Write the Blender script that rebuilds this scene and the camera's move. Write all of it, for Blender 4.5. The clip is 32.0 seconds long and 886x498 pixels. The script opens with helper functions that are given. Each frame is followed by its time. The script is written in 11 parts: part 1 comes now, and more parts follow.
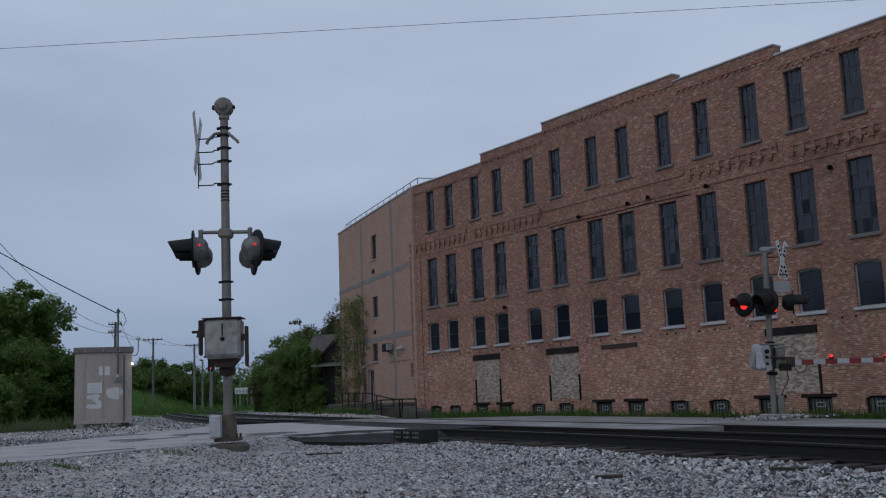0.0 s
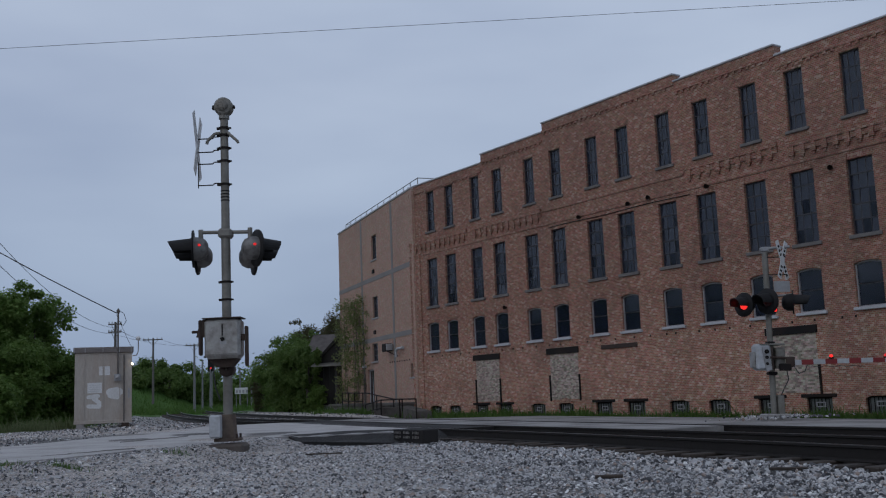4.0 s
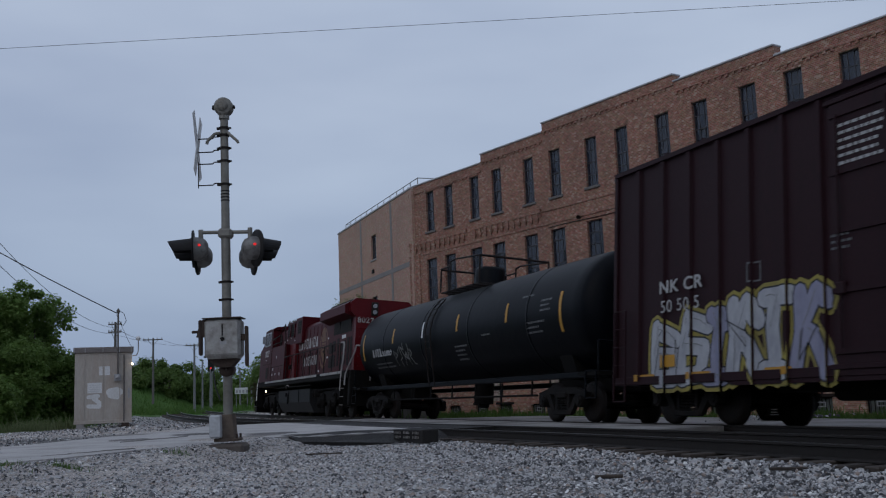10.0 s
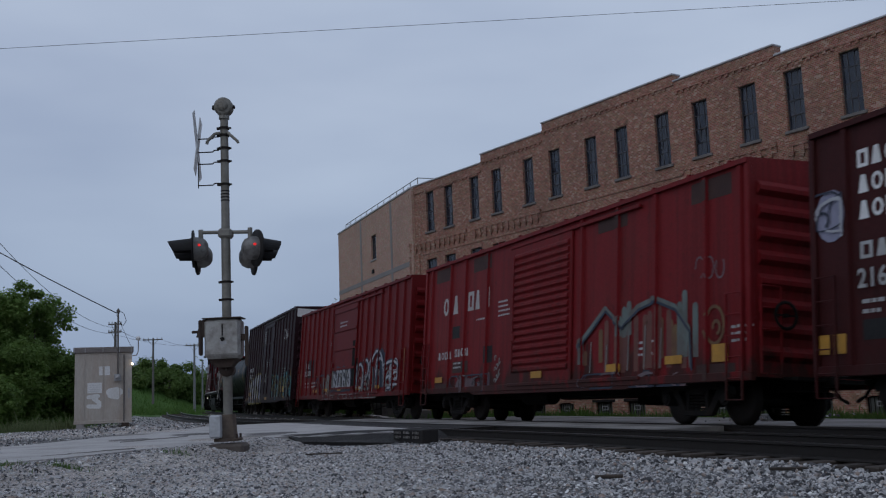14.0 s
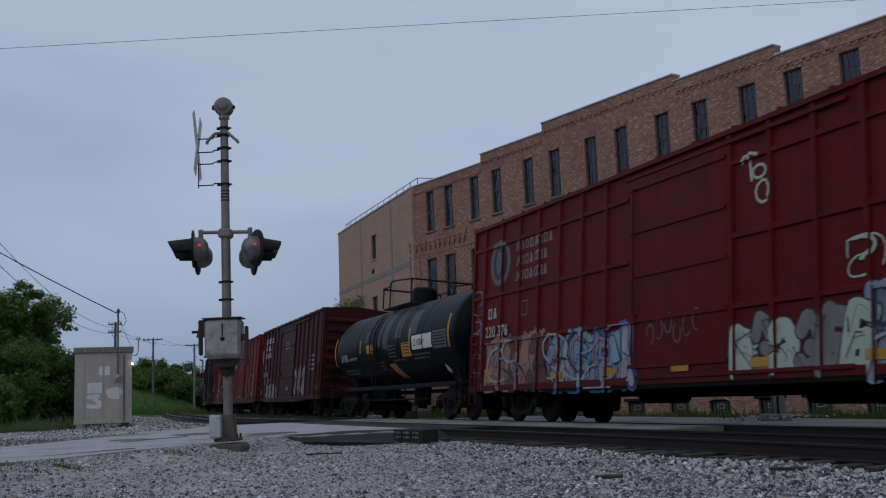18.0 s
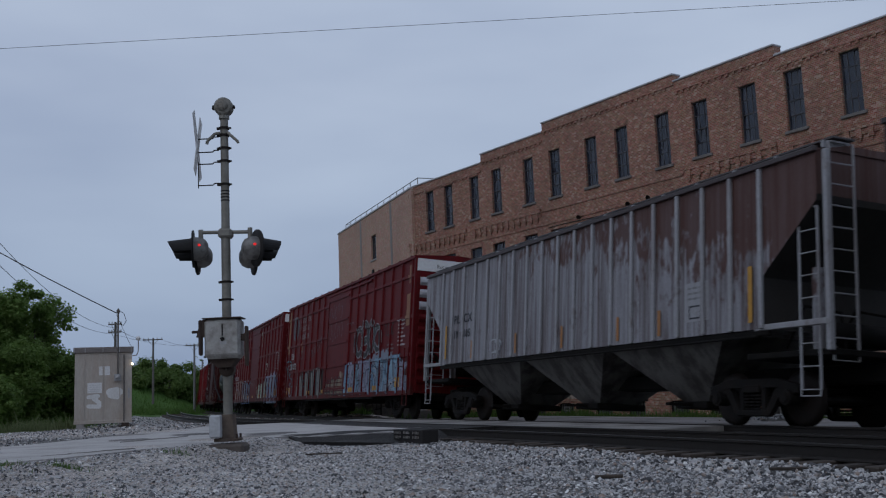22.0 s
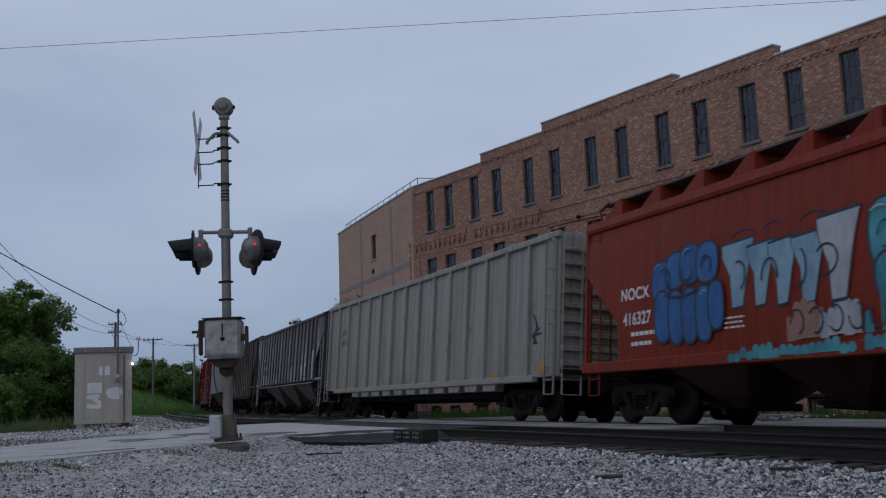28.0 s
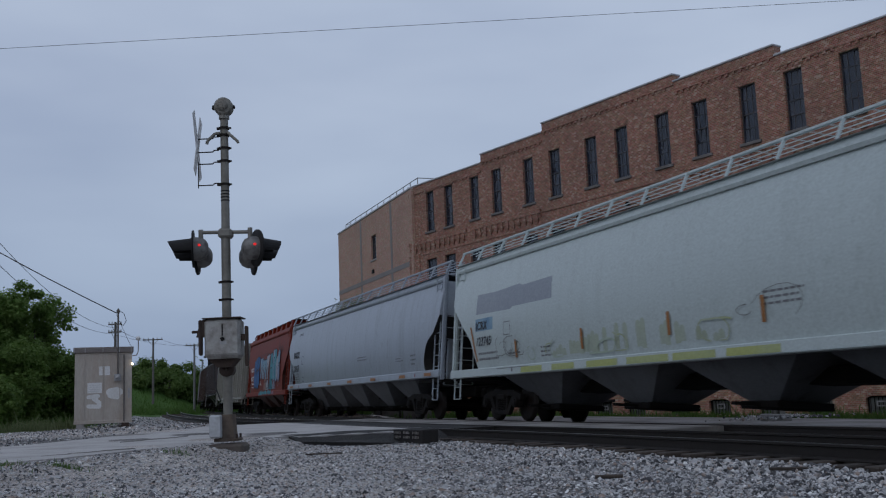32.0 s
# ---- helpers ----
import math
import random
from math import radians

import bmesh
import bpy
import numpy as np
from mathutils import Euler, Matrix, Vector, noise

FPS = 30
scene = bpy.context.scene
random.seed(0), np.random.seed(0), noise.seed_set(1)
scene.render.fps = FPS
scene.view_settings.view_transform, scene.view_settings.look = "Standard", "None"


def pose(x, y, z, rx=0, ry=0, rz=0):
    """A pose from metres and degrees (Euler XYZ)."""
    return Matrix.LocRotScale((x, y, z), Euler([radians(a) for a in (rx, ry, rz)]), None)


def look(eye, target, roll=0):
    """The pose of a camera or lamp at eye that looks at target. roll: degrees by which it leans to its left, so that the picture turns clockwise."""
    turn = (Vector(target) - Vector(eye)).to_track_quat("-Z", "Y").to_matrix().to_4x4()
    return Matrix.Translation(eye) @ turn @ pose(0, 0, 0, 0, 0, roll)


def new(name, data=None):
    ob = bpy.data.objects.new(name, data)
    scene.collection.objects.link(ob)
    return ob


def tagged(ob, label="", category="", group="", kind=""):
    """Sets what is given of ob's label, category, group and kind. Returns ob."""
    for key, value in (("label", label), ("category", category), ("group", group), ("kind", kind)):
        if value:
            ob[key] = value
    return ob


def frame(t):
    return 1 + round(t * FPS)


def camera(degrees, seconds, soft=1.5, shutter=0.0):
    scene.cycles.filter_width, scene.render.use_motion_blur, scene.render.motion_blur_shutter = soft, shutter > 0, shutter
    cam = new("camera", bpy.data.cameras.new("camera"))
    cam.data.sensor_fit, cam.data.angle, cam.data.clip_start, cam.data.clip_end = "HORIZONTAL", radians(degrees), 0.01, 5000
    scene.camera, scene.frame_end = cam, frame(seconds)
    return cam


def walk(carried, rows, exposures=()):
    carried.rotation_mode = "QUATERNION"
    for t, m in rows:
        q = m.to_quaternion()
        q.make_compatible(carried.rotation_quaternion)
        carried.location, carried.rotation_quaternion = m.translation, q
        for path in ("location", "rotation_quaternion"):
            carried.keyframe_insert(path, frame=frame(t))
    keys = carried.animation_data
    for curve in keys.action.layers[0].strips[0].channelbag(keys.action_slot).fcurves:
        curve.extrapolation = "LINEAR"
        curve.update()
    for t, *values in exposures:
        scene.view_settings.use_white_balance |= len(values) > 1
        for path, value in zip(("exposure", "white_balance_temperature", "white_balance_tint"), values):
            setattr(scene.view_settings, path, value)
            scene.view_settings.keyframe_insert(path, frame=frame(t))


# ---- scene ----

# The camera stands on gravel beside a level crossing; z = 0 is the top of the rails.
cam = camera(47.92, 32.0, soft=1.15, shutter=0.17)
EYE = (0.0, 0.0, 0.75)
VIEW = look(EYE, (0.0, math.cos(radians(8.3175)), 0.75 + math.sin(radians(8.3175))), roll=-2.2515)
walk(cam, [(0.0, VIEW), (32.0, VIEW)])

# ---- sky and light: a heavy, even overcast towards evening ----
world = bpy.data.worlds.new("overcast_sky")
scene.world = world
world.use_nodes = True
wn, wl = world.node_tree.nodes, world.node_tree.links
wn.clear()
w_out = wn.new("ShaderNodeOutputWorld")
w_bg = wn.new("ShaderNodeBackground")
w_sky = wn.new("ShaderNodeTexSky")
w_sky.sky_type = "NISHITA"
w_sky.sun_disc = False
w_sky.sun_elevation = radians(24)
w_sky.sun_rotation = radians(-150)
w_sky.air_density = 1.6
w_scale = wn.new("ShaderNodeMix")
w_scale.data_type = "RGBA"
w_scale.blend_type = "MULTIPLY"
w_scale.inputs[0].default_value = 1.0
w_scale.inputs[7].default_value = (0.05, 0.05, 0.05, 1)
w_co = wn.new("ShaderNodeTexCoord")
w_map = wn.new("ShaderNodeMapping")
w_map.inputs["Scale"].default_value = (1.0, 1.0, 3.2)
w_noise = wn.new("ShaderNodeTexNoise")
w_noise.inputs["Scale"].default_value = 2.1
w_noise.inputs["Detail"].default_value = 4.0
w_noise.inputs["Roughness"].default_value = 0.45
w_ramp = wn.new("ShaderNodeValToRGB")
w_ramp.color_ramp.elements[0].position = 0.3
w_ramp.color_ramp.elements[0].color = (0.36, 0.435, 0.60, 1)
w_ramp.color_ramp.elements[1].position = 0.72
w_ramp.color_ramp.elements[1].color = (0.52, 0.605, 0.76, 1)
w_mix = wn.new("ShaderNodeMix")
w_mix.data_type = "RGBA"
w_mix.inputs[0].default_value = 0.88
wl.new(w_co.outputs["Generated"], w_map.inputs["Vector"])
wl.new(w_map.outputs["Vector"], w_noise.inputs["Vector"])
wl.new(w_noise.outputs["Fac"], w_ramp.inputs["Fac"])
wl.new(w_sky.outputs["Color"], w_scale.inputs[6])
wl.new(w_scale.outputs[2], w_mix.inputs[6])
wl.new(w_ramp.outputs["Color"], w_mix.inputs[7])
# the cloud deck is thicker and bluer towards the horizon
w_sep = wn.new("ShaderNodeSeparateXYZ")
wl.new(w_co.outputs["Generated"], w_sep.inputs[0])
w_low = wn.new("ShaderNodeValToRGB")
w_low.color_ramp.elements[0].position = 0.0
w_low.color_ramp.elements[0].color = (0.60, 0.68, 0.78, 1)
w_low.color_ramp.elements[1].position = 0.30
w_low.color_ramp.elements[1].color = (1, 1, 1, 1)
wl.new(w_sep.outputs["Z"], w_low.inputs["Fac"])
w_deck = wn.new("ShaderNodeMix")
w_deck.data_type = "RGBA"
w_deck.blend_type = "MULTIPLY"
w_deck.inputs[0].default_value = 1.0
wl.new(w_mix.outputs[2], w_deck.inputs[6])
wl.new(w_low.outputs["Color"], w_deck.inputs[7])
wl.new(w_deck.outputs[2], w_bg.inputs["Color"])
wl.new(w_bg.outputs["Background"], w_out.inputs["Surface"])
w_bg.inputs["Strength"].default_value = 1.0

sun_data = bpy.data.lights.new("sun", "SUN")
sun_data.energy = 0.25
sun_data.angle = radians(40)
sun_data.color = (1.0, 0.95, 0.9)
sun = new("sun", sun_data)
sun.matrix_world = look((-30, -20, 45), (0, 25, 0))


# ---- materials ----
def base_mat(name, rough=0.7, metal=0.0):
    m = bpy.data.materials.new(name)
    m.use_nodes = True
    n, l = m.node_tree.nodes, m.node_tree.links
    b = n["Principled BSDF"]
    b.inputs["Roughness"].default_value = rough
    b.inputs["Metallic"].default_value = metal
    return m, n, l, b


def rgba(c, k=1.0):
    return (c[0] * k, c[1] * k, c[2] * k, 1)


def mix_node(n, l, fac, a, b, mode="MIX"):
    x = n.new("ShaderNodeMix")
    x.data_type = "RGBA"
    x.blend_type = mode
    for socket, value in ((x.inputs[0], fac), (x.inputs[6], a), (x.inputs[7], b)):
        if isinstance(value, (int, float, tuple)):
            socket.default_value = value
        else:
            l.new(value, socket)
    return x.outputs[2]


def noise_fac(n, l, scale, lo, hi, stretch=(1, 1, 1), detail=5.0):
    co = n.new("ShaderNodeTexCoord")
    mp = n.new("ShaderNodeMapping")
    mp.inputs["Scale"].default_value = stretch
    tx = n.new("ShaderNodeTexNoise")
    tx.inputs["Scale"].default_value = scale
    tx.inputs["Detail"].default_value = detail
    tx.inputs["Roughness"].default_value = 0.6
    mr = n.new("ShaderNodeMapRange")
    mr.inputs["From Min"].default_value = lo
    mr.inputs["From Max"].default_value = hi
    l.new(co.outputs["Object"], mp.inputs["Vector"])
    l.new(mp.outputs["Vector"], tx.inputs["Vector"])
    l.new(tx.outputs["Fac"], mr.inputs["Value"])
    return mr.outputs["Result"]


def bump(n, l, b, height, strength, dist=0.02):
    x = n.new("ShaderNodeBump")
    x.inputs["Strength"].default_value = strength
    x.inputs["Distance"].default_value = dist
    l.new(height, x.inputs["Height"])
    l.new(x.outputs["Normal"], b.inputs["Normal"])


def surface(name, col, dirt, rough=0.7, metal=0.0, big=0.8, fine=14.0, amount=0.6, stretch=(1, 1, 1), bumps=0.25, vary=0.0):
    """Grain and stains at two scales over one paint."""
    m, n, l, b = base_mat(name, rough, metal)
    f1 = noise_fac(n, l, big, 0.42, 0.72, stretch)
    f2 = noise_fac(n, l, fine, 0.3, 0.7, stretch)
    s = n.new("ShaderNodeMath")
    s.operation = "MULTIPLY"
    s.inputs[1].default_value = amount
    l.new(f1, s.inputs[0])
    c = mix_node(n, l, s.outputs[0], rgba(col), rgba(dirt))
    c = mix_node(n, l, f2, mix_node(n, l, 1.0, c, (0.82, 0.82, 0.82, 1), "MULTIPLY"), c)
    if vary:
        oi = n.new("ShaderNodeObjectInfo")
        mr = n.new("ShaderNodeMapRange")
        mr.inputs["To Min"].default_value = 1 - vary
        mr.inputs["To Max"].default_value = 1 + vary
        l.new(oi.outputs["Random"], mr.inputs["Value"])
        c = mix_node(n, l, 1.0, c, mr.outputs["Result"], "MULTIPLY")
    l.new(c, b.inputs["Base Color"])
    if bumps:
        bump(n, l, b, f2, bumps, 0.01)
    return m


def car_paint(name, col, rust=(0.10, 0.045, 0.03), dust=(0.2, 0.17, 0.15), streak=0.5, blotch=0.35, rough=0.55, cover=(0.5, 0.78), runs=0.0, wash=None):
    """Old freight car paint: rust streaks running down, dusty sills, blotches."""
    m, n, l, b = base_mat(name, rough)
    st = noise_fac(n, l, 1.1, cover[0], cover[1], (2.6, 2.6, 0.22))
    s = n.new("ShaderNodeMath")
    s.operation = "MULTIPLY"
    s.inputs[1].default_value = streak
    l.new(st, s.inputs[0])
    bl = noise_fac(n, l, 0.55, 0.5, 0.75)
    s2 = n.new("ShaderNodeMath")
    s2.operation = "MULTIPLY"
    s2.inputs[1].default_value = blotch
    l.new(bl, s2.inputs[0])
    c = mix_node(n, l, s2.outputs[0], rgba(col), rgba(dust))
    c = mix_node(n, l, s.outputs[0], c, rgba(rust))
    if runs:
        # narrow runs of rust, and chalky wash between them
        for tint, low, high in ((rust, 0.47, 0.56), (wash or col, 0.52, 0.61)):
            rn = noise_fac(n, l, 1.0 if tint == rust else 1.37, low, high, (7.5, 7.5, 0.17))
            rm = n.new("ShaderNodeMath")
            rm.operation = "MULTIPLY"
            rm.inputs[1].default_value = runs
            l.new(rn, rm.inputs[0])
            c = mix_node(n, l, rm.outputs[0], c, rgba(tint))
    # scabs of rust and scuffs
    sc = noise_fac(n, l, 3.1, 0.60, 0.72, (1, 1, 0.7), 8.0)
    s3 = n.new("ShaderNodeMath")
    s3.operation = "MULTIPLY"
    s3.inputs[1].default_value = 0.35 + 0.5 * streak
    l.new(sc, s3.inputs[0])
    c = mix_node(n, l, s3.outputs[0], c, rgba(rust))
    f = noise_fac(n, l, 22, 0.35, 0.65)
    c = mix_node(n, l, f, mix_node(n, l, 1.0, c, (0.8, 0.8, 0.8, 1), "MULTIPLY"), c)
    l.new(c, b.inputs["Base Color"])
    bump(n, l, b, bl, 0.12, 0.05)
    return m


def brick_mat(name, c1, c2, mortar, stain=(0.10, 0.07, 0.06), amount=0.6, pale=None, pale_to=3.2, speckle=0.36):
    m, n, l, b = base_mat(name, 0.9)
    co = n.new("ShaderNodeTexCoord")
    sp = n.new("ShaderNodeSeparateXYZ")
    ad = n.new("ShaderNodeMath")
    ad.operation = "ADD"
    cb = n.new("ShaderNodeCombineXYZ")
    l.new(co.outputs["Object"], sp.inputs[0])
    l.new(sp.outputs["X"], ad.inputs[0])
    l.new(sp.outputs["Y"], ad.inputs[1])
    l.new(ad.outputs[0], cb.inputs["X"])
    l.new(sp.outputs["Z"], cb.inputs["Y"])
    t = n.new("ShaderNodeTexBrick")
    t.inputs["Scale"].default_value = 1.0
    t.inputs["Brick Width"].default_value = 0.13
    t.inputs["Row Height"].default_value = 0.06
    t.inputs["Mortar Size"].default_value = 0.008
    t.inputs["Mortar Smooth"].default_value = 0.3
    t.inputs["Bias"].default_value = -0.1
    t.inputs["Color1"].default_value = rgba(c1)
    t.inputs["Color2"].default_value = rgba(c2)
    t.inputs["Mortar"].default_value = rgba(mortar)
    l.new(cb.outputs[0], t.inputs["Vector"])
    # single pale or sooty bricks: noise sampled once per brick
    sn = n.new("ShaderNodeVectorMath")
    sn.operation = "SNAP"
    sn.inputs[1].default_value = (0.13, 0.06, 1.0)
    rw = n.new("ShaderNodeMath")
    rw.operation = "DIVIDE"
    rw.inputs[1].default_value = 0.12
    l.new(sp.outputs["Z"], rw.inputs[0])
    fr = n.new("ShaderNodeMath")
    fr.operation = "FRACT"
    l.new(rw.outputs[0], fr.inputs[0])
    gt = n.new("ShaderNodeMath")
    gt.operation = "GREATER_THAN"
    gt.inputs[1].default_value = 0.5
    l.new(fr.outputs[0], gt.inputs[0])
    hb = n.new("ShaderNodeMath")
    hb.operation = "MULTIPLY_ADD"
    hb.inputs[1].default_value = -0.065
    l.new(gt.outputs[0], hb.inputs[0])
    l.new(ad.outputs[0], hb.inputs[2])
    cb2 = n.new("ShaderNodeCombineXYZ")
    l.new(hb.outputs[0], cb2.inputs["X"])
    l.new(sp.outputs["Z"], cb2.inputs["Y"])
    l.new(cb2.outputs[0], sn.inputs[0])
    wt = n.new("ShaderNodeTexWhiteNoise")
    l.new(sn.outputs[0], wt.inputs["Vector"])
    mr = n.new("ShaderNodeMapRange")
    mr.inputs["From Min"].default_value = 0.0
    mr.inputs["From Max"].default_value = 1.0
    mr.inputs["To Min"].default_value = 1.0 - speckle
    mr.inputs["To Max"].default_value = 1.0 + speckle
    l.new(wt.outputs["Value"], mr.inputs["Value"])
    c = mix_node(n, l, 1.0, t.outputs["Color"], mr.outputs["Result"], "MULTIPLY")
    # some bricks burnt purple, some yellowish
    ws = n.new("ShaderNodeSeparateColor")
    l.new(wt.outputs["Color"], ws.inputs[0])
    tint = mix_node(n, l, ws.outputs[1], (1.10, 0.93, 0.97, 1), (0.93, 1.10, 0.92, 1))
    c = mix_node(n, l, 1.0, c, tint, "MULTIPLY")
    # a few cream bricks among the red ones
    cr = n.new("ShaderNodeMapRange")
    cr.inputs["From Min"].default_value = 0.90
    cr.inputs["From Max"].default_value = 0.95
    cr.inputs["To Max"].default_value = 0.42
    l.new(wt.outputs["Value"], cr.inputs["Value"])
    c = mix_node(n, l, cr.outputs["Result"], c, rgba((0.46, 0.40, 0.335)))
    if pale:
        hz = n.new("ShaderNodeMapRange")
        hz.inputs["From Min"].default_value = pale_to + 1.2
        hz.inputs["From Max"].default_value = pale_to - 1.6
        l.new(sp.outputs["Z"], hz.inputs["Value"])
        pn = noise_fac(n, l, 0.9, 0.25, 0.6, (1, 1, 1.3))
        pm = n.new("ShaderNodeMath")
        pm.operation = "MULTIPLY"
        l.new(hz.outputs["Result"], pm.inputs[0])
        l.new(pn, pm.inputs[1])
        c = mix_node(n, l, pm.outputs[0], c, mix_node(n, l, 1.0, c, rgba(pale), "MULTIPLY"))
    s1 = noise_fac(n, l, 0.35, 0.45, 0.75, (1, 1, 0.6))
    s2 = noise_fac(n, l, 2.2, 0.5, 0.8, (1.4, 1.4, 0.5))
    k = n.new("ShaderNodeMath")
    k.operation = "MULTIPLY"
    k.inputs[1].default_value = amount
    l.new(s1, k.inputs[0])
    c = mix_node(n, l, k.outputs[0], c, rgba(stain))
    k2 = n.new("ShaderNodeMath")
    k2.operation = "MULTIPLY"
    k2.inputs[1].default_value = amount * 0.6
    l.new(s2, k2.inputs[0])
    c = mix_node(n, l, k2.outputs[0], c, rgba(mortar, 1.05))
    l.new(c, b.inputs["Base Color"])
    bump(n, l, b, t.outputs["Fac"], -0.4, 0.01)
    return m


def leaf_mat(name, c1, c2):
    m, n, l, b = base_mat(name, 0.6)
    g = n.new("ShaderNodeNewGeometry")
    c = mix_node(n, l, g.outputs["Random Per Island"], rgba(c1), rgba(c2))
    f = noise_fac(n, l, 0.5, 0.4, 0.65)
    c = mix_node(n, l, f, mix_node(n, l, 1.0, c, (0.8, 0.82, 0.8, 1), "MULTIPLY"), c)
    l.new(c, b.inputs["Base Color"])
    b.inputs["Specular IOR Level"].default_value = 0.2
    # thin leaves let light through
    tl = n.new("ShaderNodeBsdfTranslucent")
    ms = n.new("ShaderNodeMixShader")
    ms.inputs[0].default_value = 0.5
    l.new(c, tl.inputs["Color"])
    l.new(b.outputs[0], ms.inputs[1])
    l.new(tl.outputs[0], ms.inputs[2])
    l.new(ms.outputs[0], n["Material Output"].inputs["Surface"])
    return m


def stone_mat(name, c1, c2, c3):
    m, n, l, b = base_mat(name, 0.9)
    g = n.new("ShaderNodeNewGeometry")
    r = n.new("ShaderNodeValToRGB")
    e = r.color_ramp.elements
    e[0].color, e[1].color = rgba(c1), rgba(c3)
    e[0].position, e[1].position = 0.0, 1.0
    for at, tone in ((0.28, (0.15, 0.15, 0.16)), (0.5, c2), (0.8, (0.57, 0.565, 0.57)), (0.9, (0.30, 0.22, 0.175))):
        k = e.new(at)
        k.color = rgba(tone)
    l.new(g.outputs["Random Per Island"], r.inputs["Fac"])
    f = noise_fac(n, l, 40, 0.3, 0.7)
    c = mix_node(n, l, f, mix_node(n, l, 1.0, r.outputs["Color"], (0.75, 0.75, 0.75, 1), "MULTIPLY"), r.outputs["Color"])
    l.new(c, b.inputs["Base Color"])
    bump(n, l, b, f, 0.3, 0.005)
    return m


def plain(name, col, rough=0.6, metal=0.0):
    m, n, l, b = base_mat(name, rough, metal)
    b.inputs["Base Color"].default_value = rgba(col)
    return m


def glow(name, col, strength):
    m, n, l, b = base_mat(name, 0.3)
    b.inputs["Base Color"].default_value = rgba(col)
    b.inputs["Emission Color"].default_value = rgba(col)
    b.inputs["Emission Strength"].default_value = strength
    return m


def glass_mat(name, tint, rough=0.06):
    m, n, l, b = base_mat(name, rough)
    b.inputs["Base Color"].default_value = rgba(tint)
    b.inputs["Transmission Weight"].default_value = 0.55
    b.inputs["IOR"].default_value = 1.5
    f = noise_fac(n, l, 3.0, 0.35, 0.7)
    bump(n, l, b, f, 0.05, 0.02)
    return m


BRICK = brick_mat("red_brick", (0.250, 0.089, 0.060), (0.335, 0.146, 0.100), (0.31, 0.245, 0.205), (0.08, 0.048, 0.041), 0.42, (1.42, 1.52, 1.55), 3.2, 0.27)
BRICK_WING = brick_mat("pink_brick", (0.38, 0.205, 0.155), (0.45, 0.265, 0.21), (0.4, 0.31, 0.27), (0.24, 0.165, 0.135), 0.45, None, 3.2, 0.14)
BRICK_PALE = brick_mat("pale_infill_brick", (0.30, 0.22, 0.19), (0.42, 0.37, 0.335), (0.34, 0.29, 0.26), (0.26, 0.19, 0.165), 0.35, None, 3.2, 0.45)
STONE = surface("limestone_trim", (0.36, 0.35, 0.34), (0.2, 0.19, 0.18), 0.9)
SILL_DULL = surface("sooty_stone_sill", (0.19, 0.175, 0.165), (0.10, 0.085, 0.078), 0.9, big=2.0)
CONCRETE = surface("concrete", (0.36, 0.34, 0.33), (0.2, 0.19, 0.18), 0.9, fine=9)
BAND = surface("concrete_band", (0.27, 0.25, 0.24), (0.2, 0.18, 0.17), 0.9)
COPING = surface("pale_coping", (0.5, 0.5, 0.52), (0.3, 0.3, 0.3), 0.7)
GLASS = glass_mat("dark_window_glass", (0.028, 0.037, 0.064))
GLASS_UP = glass_mat("grimy_pane_glass", (0.040, 0.050, 0.080), 0.14)
BLACK_IRON = surface("black_iron", (0.014, 0.012, 0.012), (0.04, 0.024, 0.018), 0.7)
BLACK_IRON.node_tree.nodes["Principled BSDF"].inputs["Specular IOR Level"].default_value = 0.2
WINDOW_BAR = surface("grey_painted_bar", (0.17, 0.175, 0.17), (0.09, 0.08, 0.07), 0.7)
BLOCK_GLASS = surface("dull_glass_block", (0.16, 0.172, 0.165), (0.05, 0.056, 0.055), 0.4, big=3, stretch=(9, 9, 0.4), amount=0.9)
MUNTIN = surface("dark_steel_sash", (0.05, 0.05, 0.055), (0.1, 0.07, 0.06), 0.6)
SASH = surface("pale_window_frame", (0.38, 0.37, 0.38), (0.25, 0.24, 0.24), 0.7)
# darkness of the rooms behind the glass, put into a near-black colour
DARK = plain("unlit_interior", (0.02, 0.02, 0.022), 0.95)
ROOFING = surface("tar_roof", (0.05, 0.05, 0.05), (0.09, 0.09, 0.09), 0.95)
STEEL_GREY = surface("galvanised_steel", (0.40, 0.40, 0.41), (0.22, 0.2, 0.18), 0.5, 0.4)
POST_PAINT = surface("weathered_aluminium_paint", (0.24, 0.23, 0.205), (0.11, 0.09, 0.07), 0.55, 0.3, big=2.5)
BOX_PAINT = surface("scuffed_grey_case", (0.40, 0.39, 0.375), (0.15, 0.13, 0.11), 0.5, 0.3, big=4.5, fine=22, amount=0.85)
RUSTY = surface("rusted_iron", (0.055, 0.036, 0.028), (0.03, 0.02, 0.016), 0.85)
CABIN = surface("tan_grey_sheet_metal", (0.45, 0.405, 0.36), (0.36, 0.255, 0.19), 0.6, 0.1, big=1.2, stretch=(1, 1, 0.3), amount=0.6)
WHITE_PAINT = surface("white_paint", (0.72, 0.72, 0.72), (0.5, 0.48, 0.45), 0.6)
BLACK_PAINT = surface("black_paint", (0.012, 0.012, 0.0135), (0.035, 0.032, 0.03), 0.6)
BLACK_PAINT.node_tree.nodes["Principled BSDF"].inputs["Specular IOR Level"].default_value = 0.2
ARM_WHITE = surface("dull_white_arm_paint", (0.47, 0.48, 0.50), (0.32, 0.31, 0.30), 0.6)
RED_PAINT = surface("red_reflective_paint", (0.24, 0.02, 0.022), (0.15, 0.025, 0.02), 0.5)
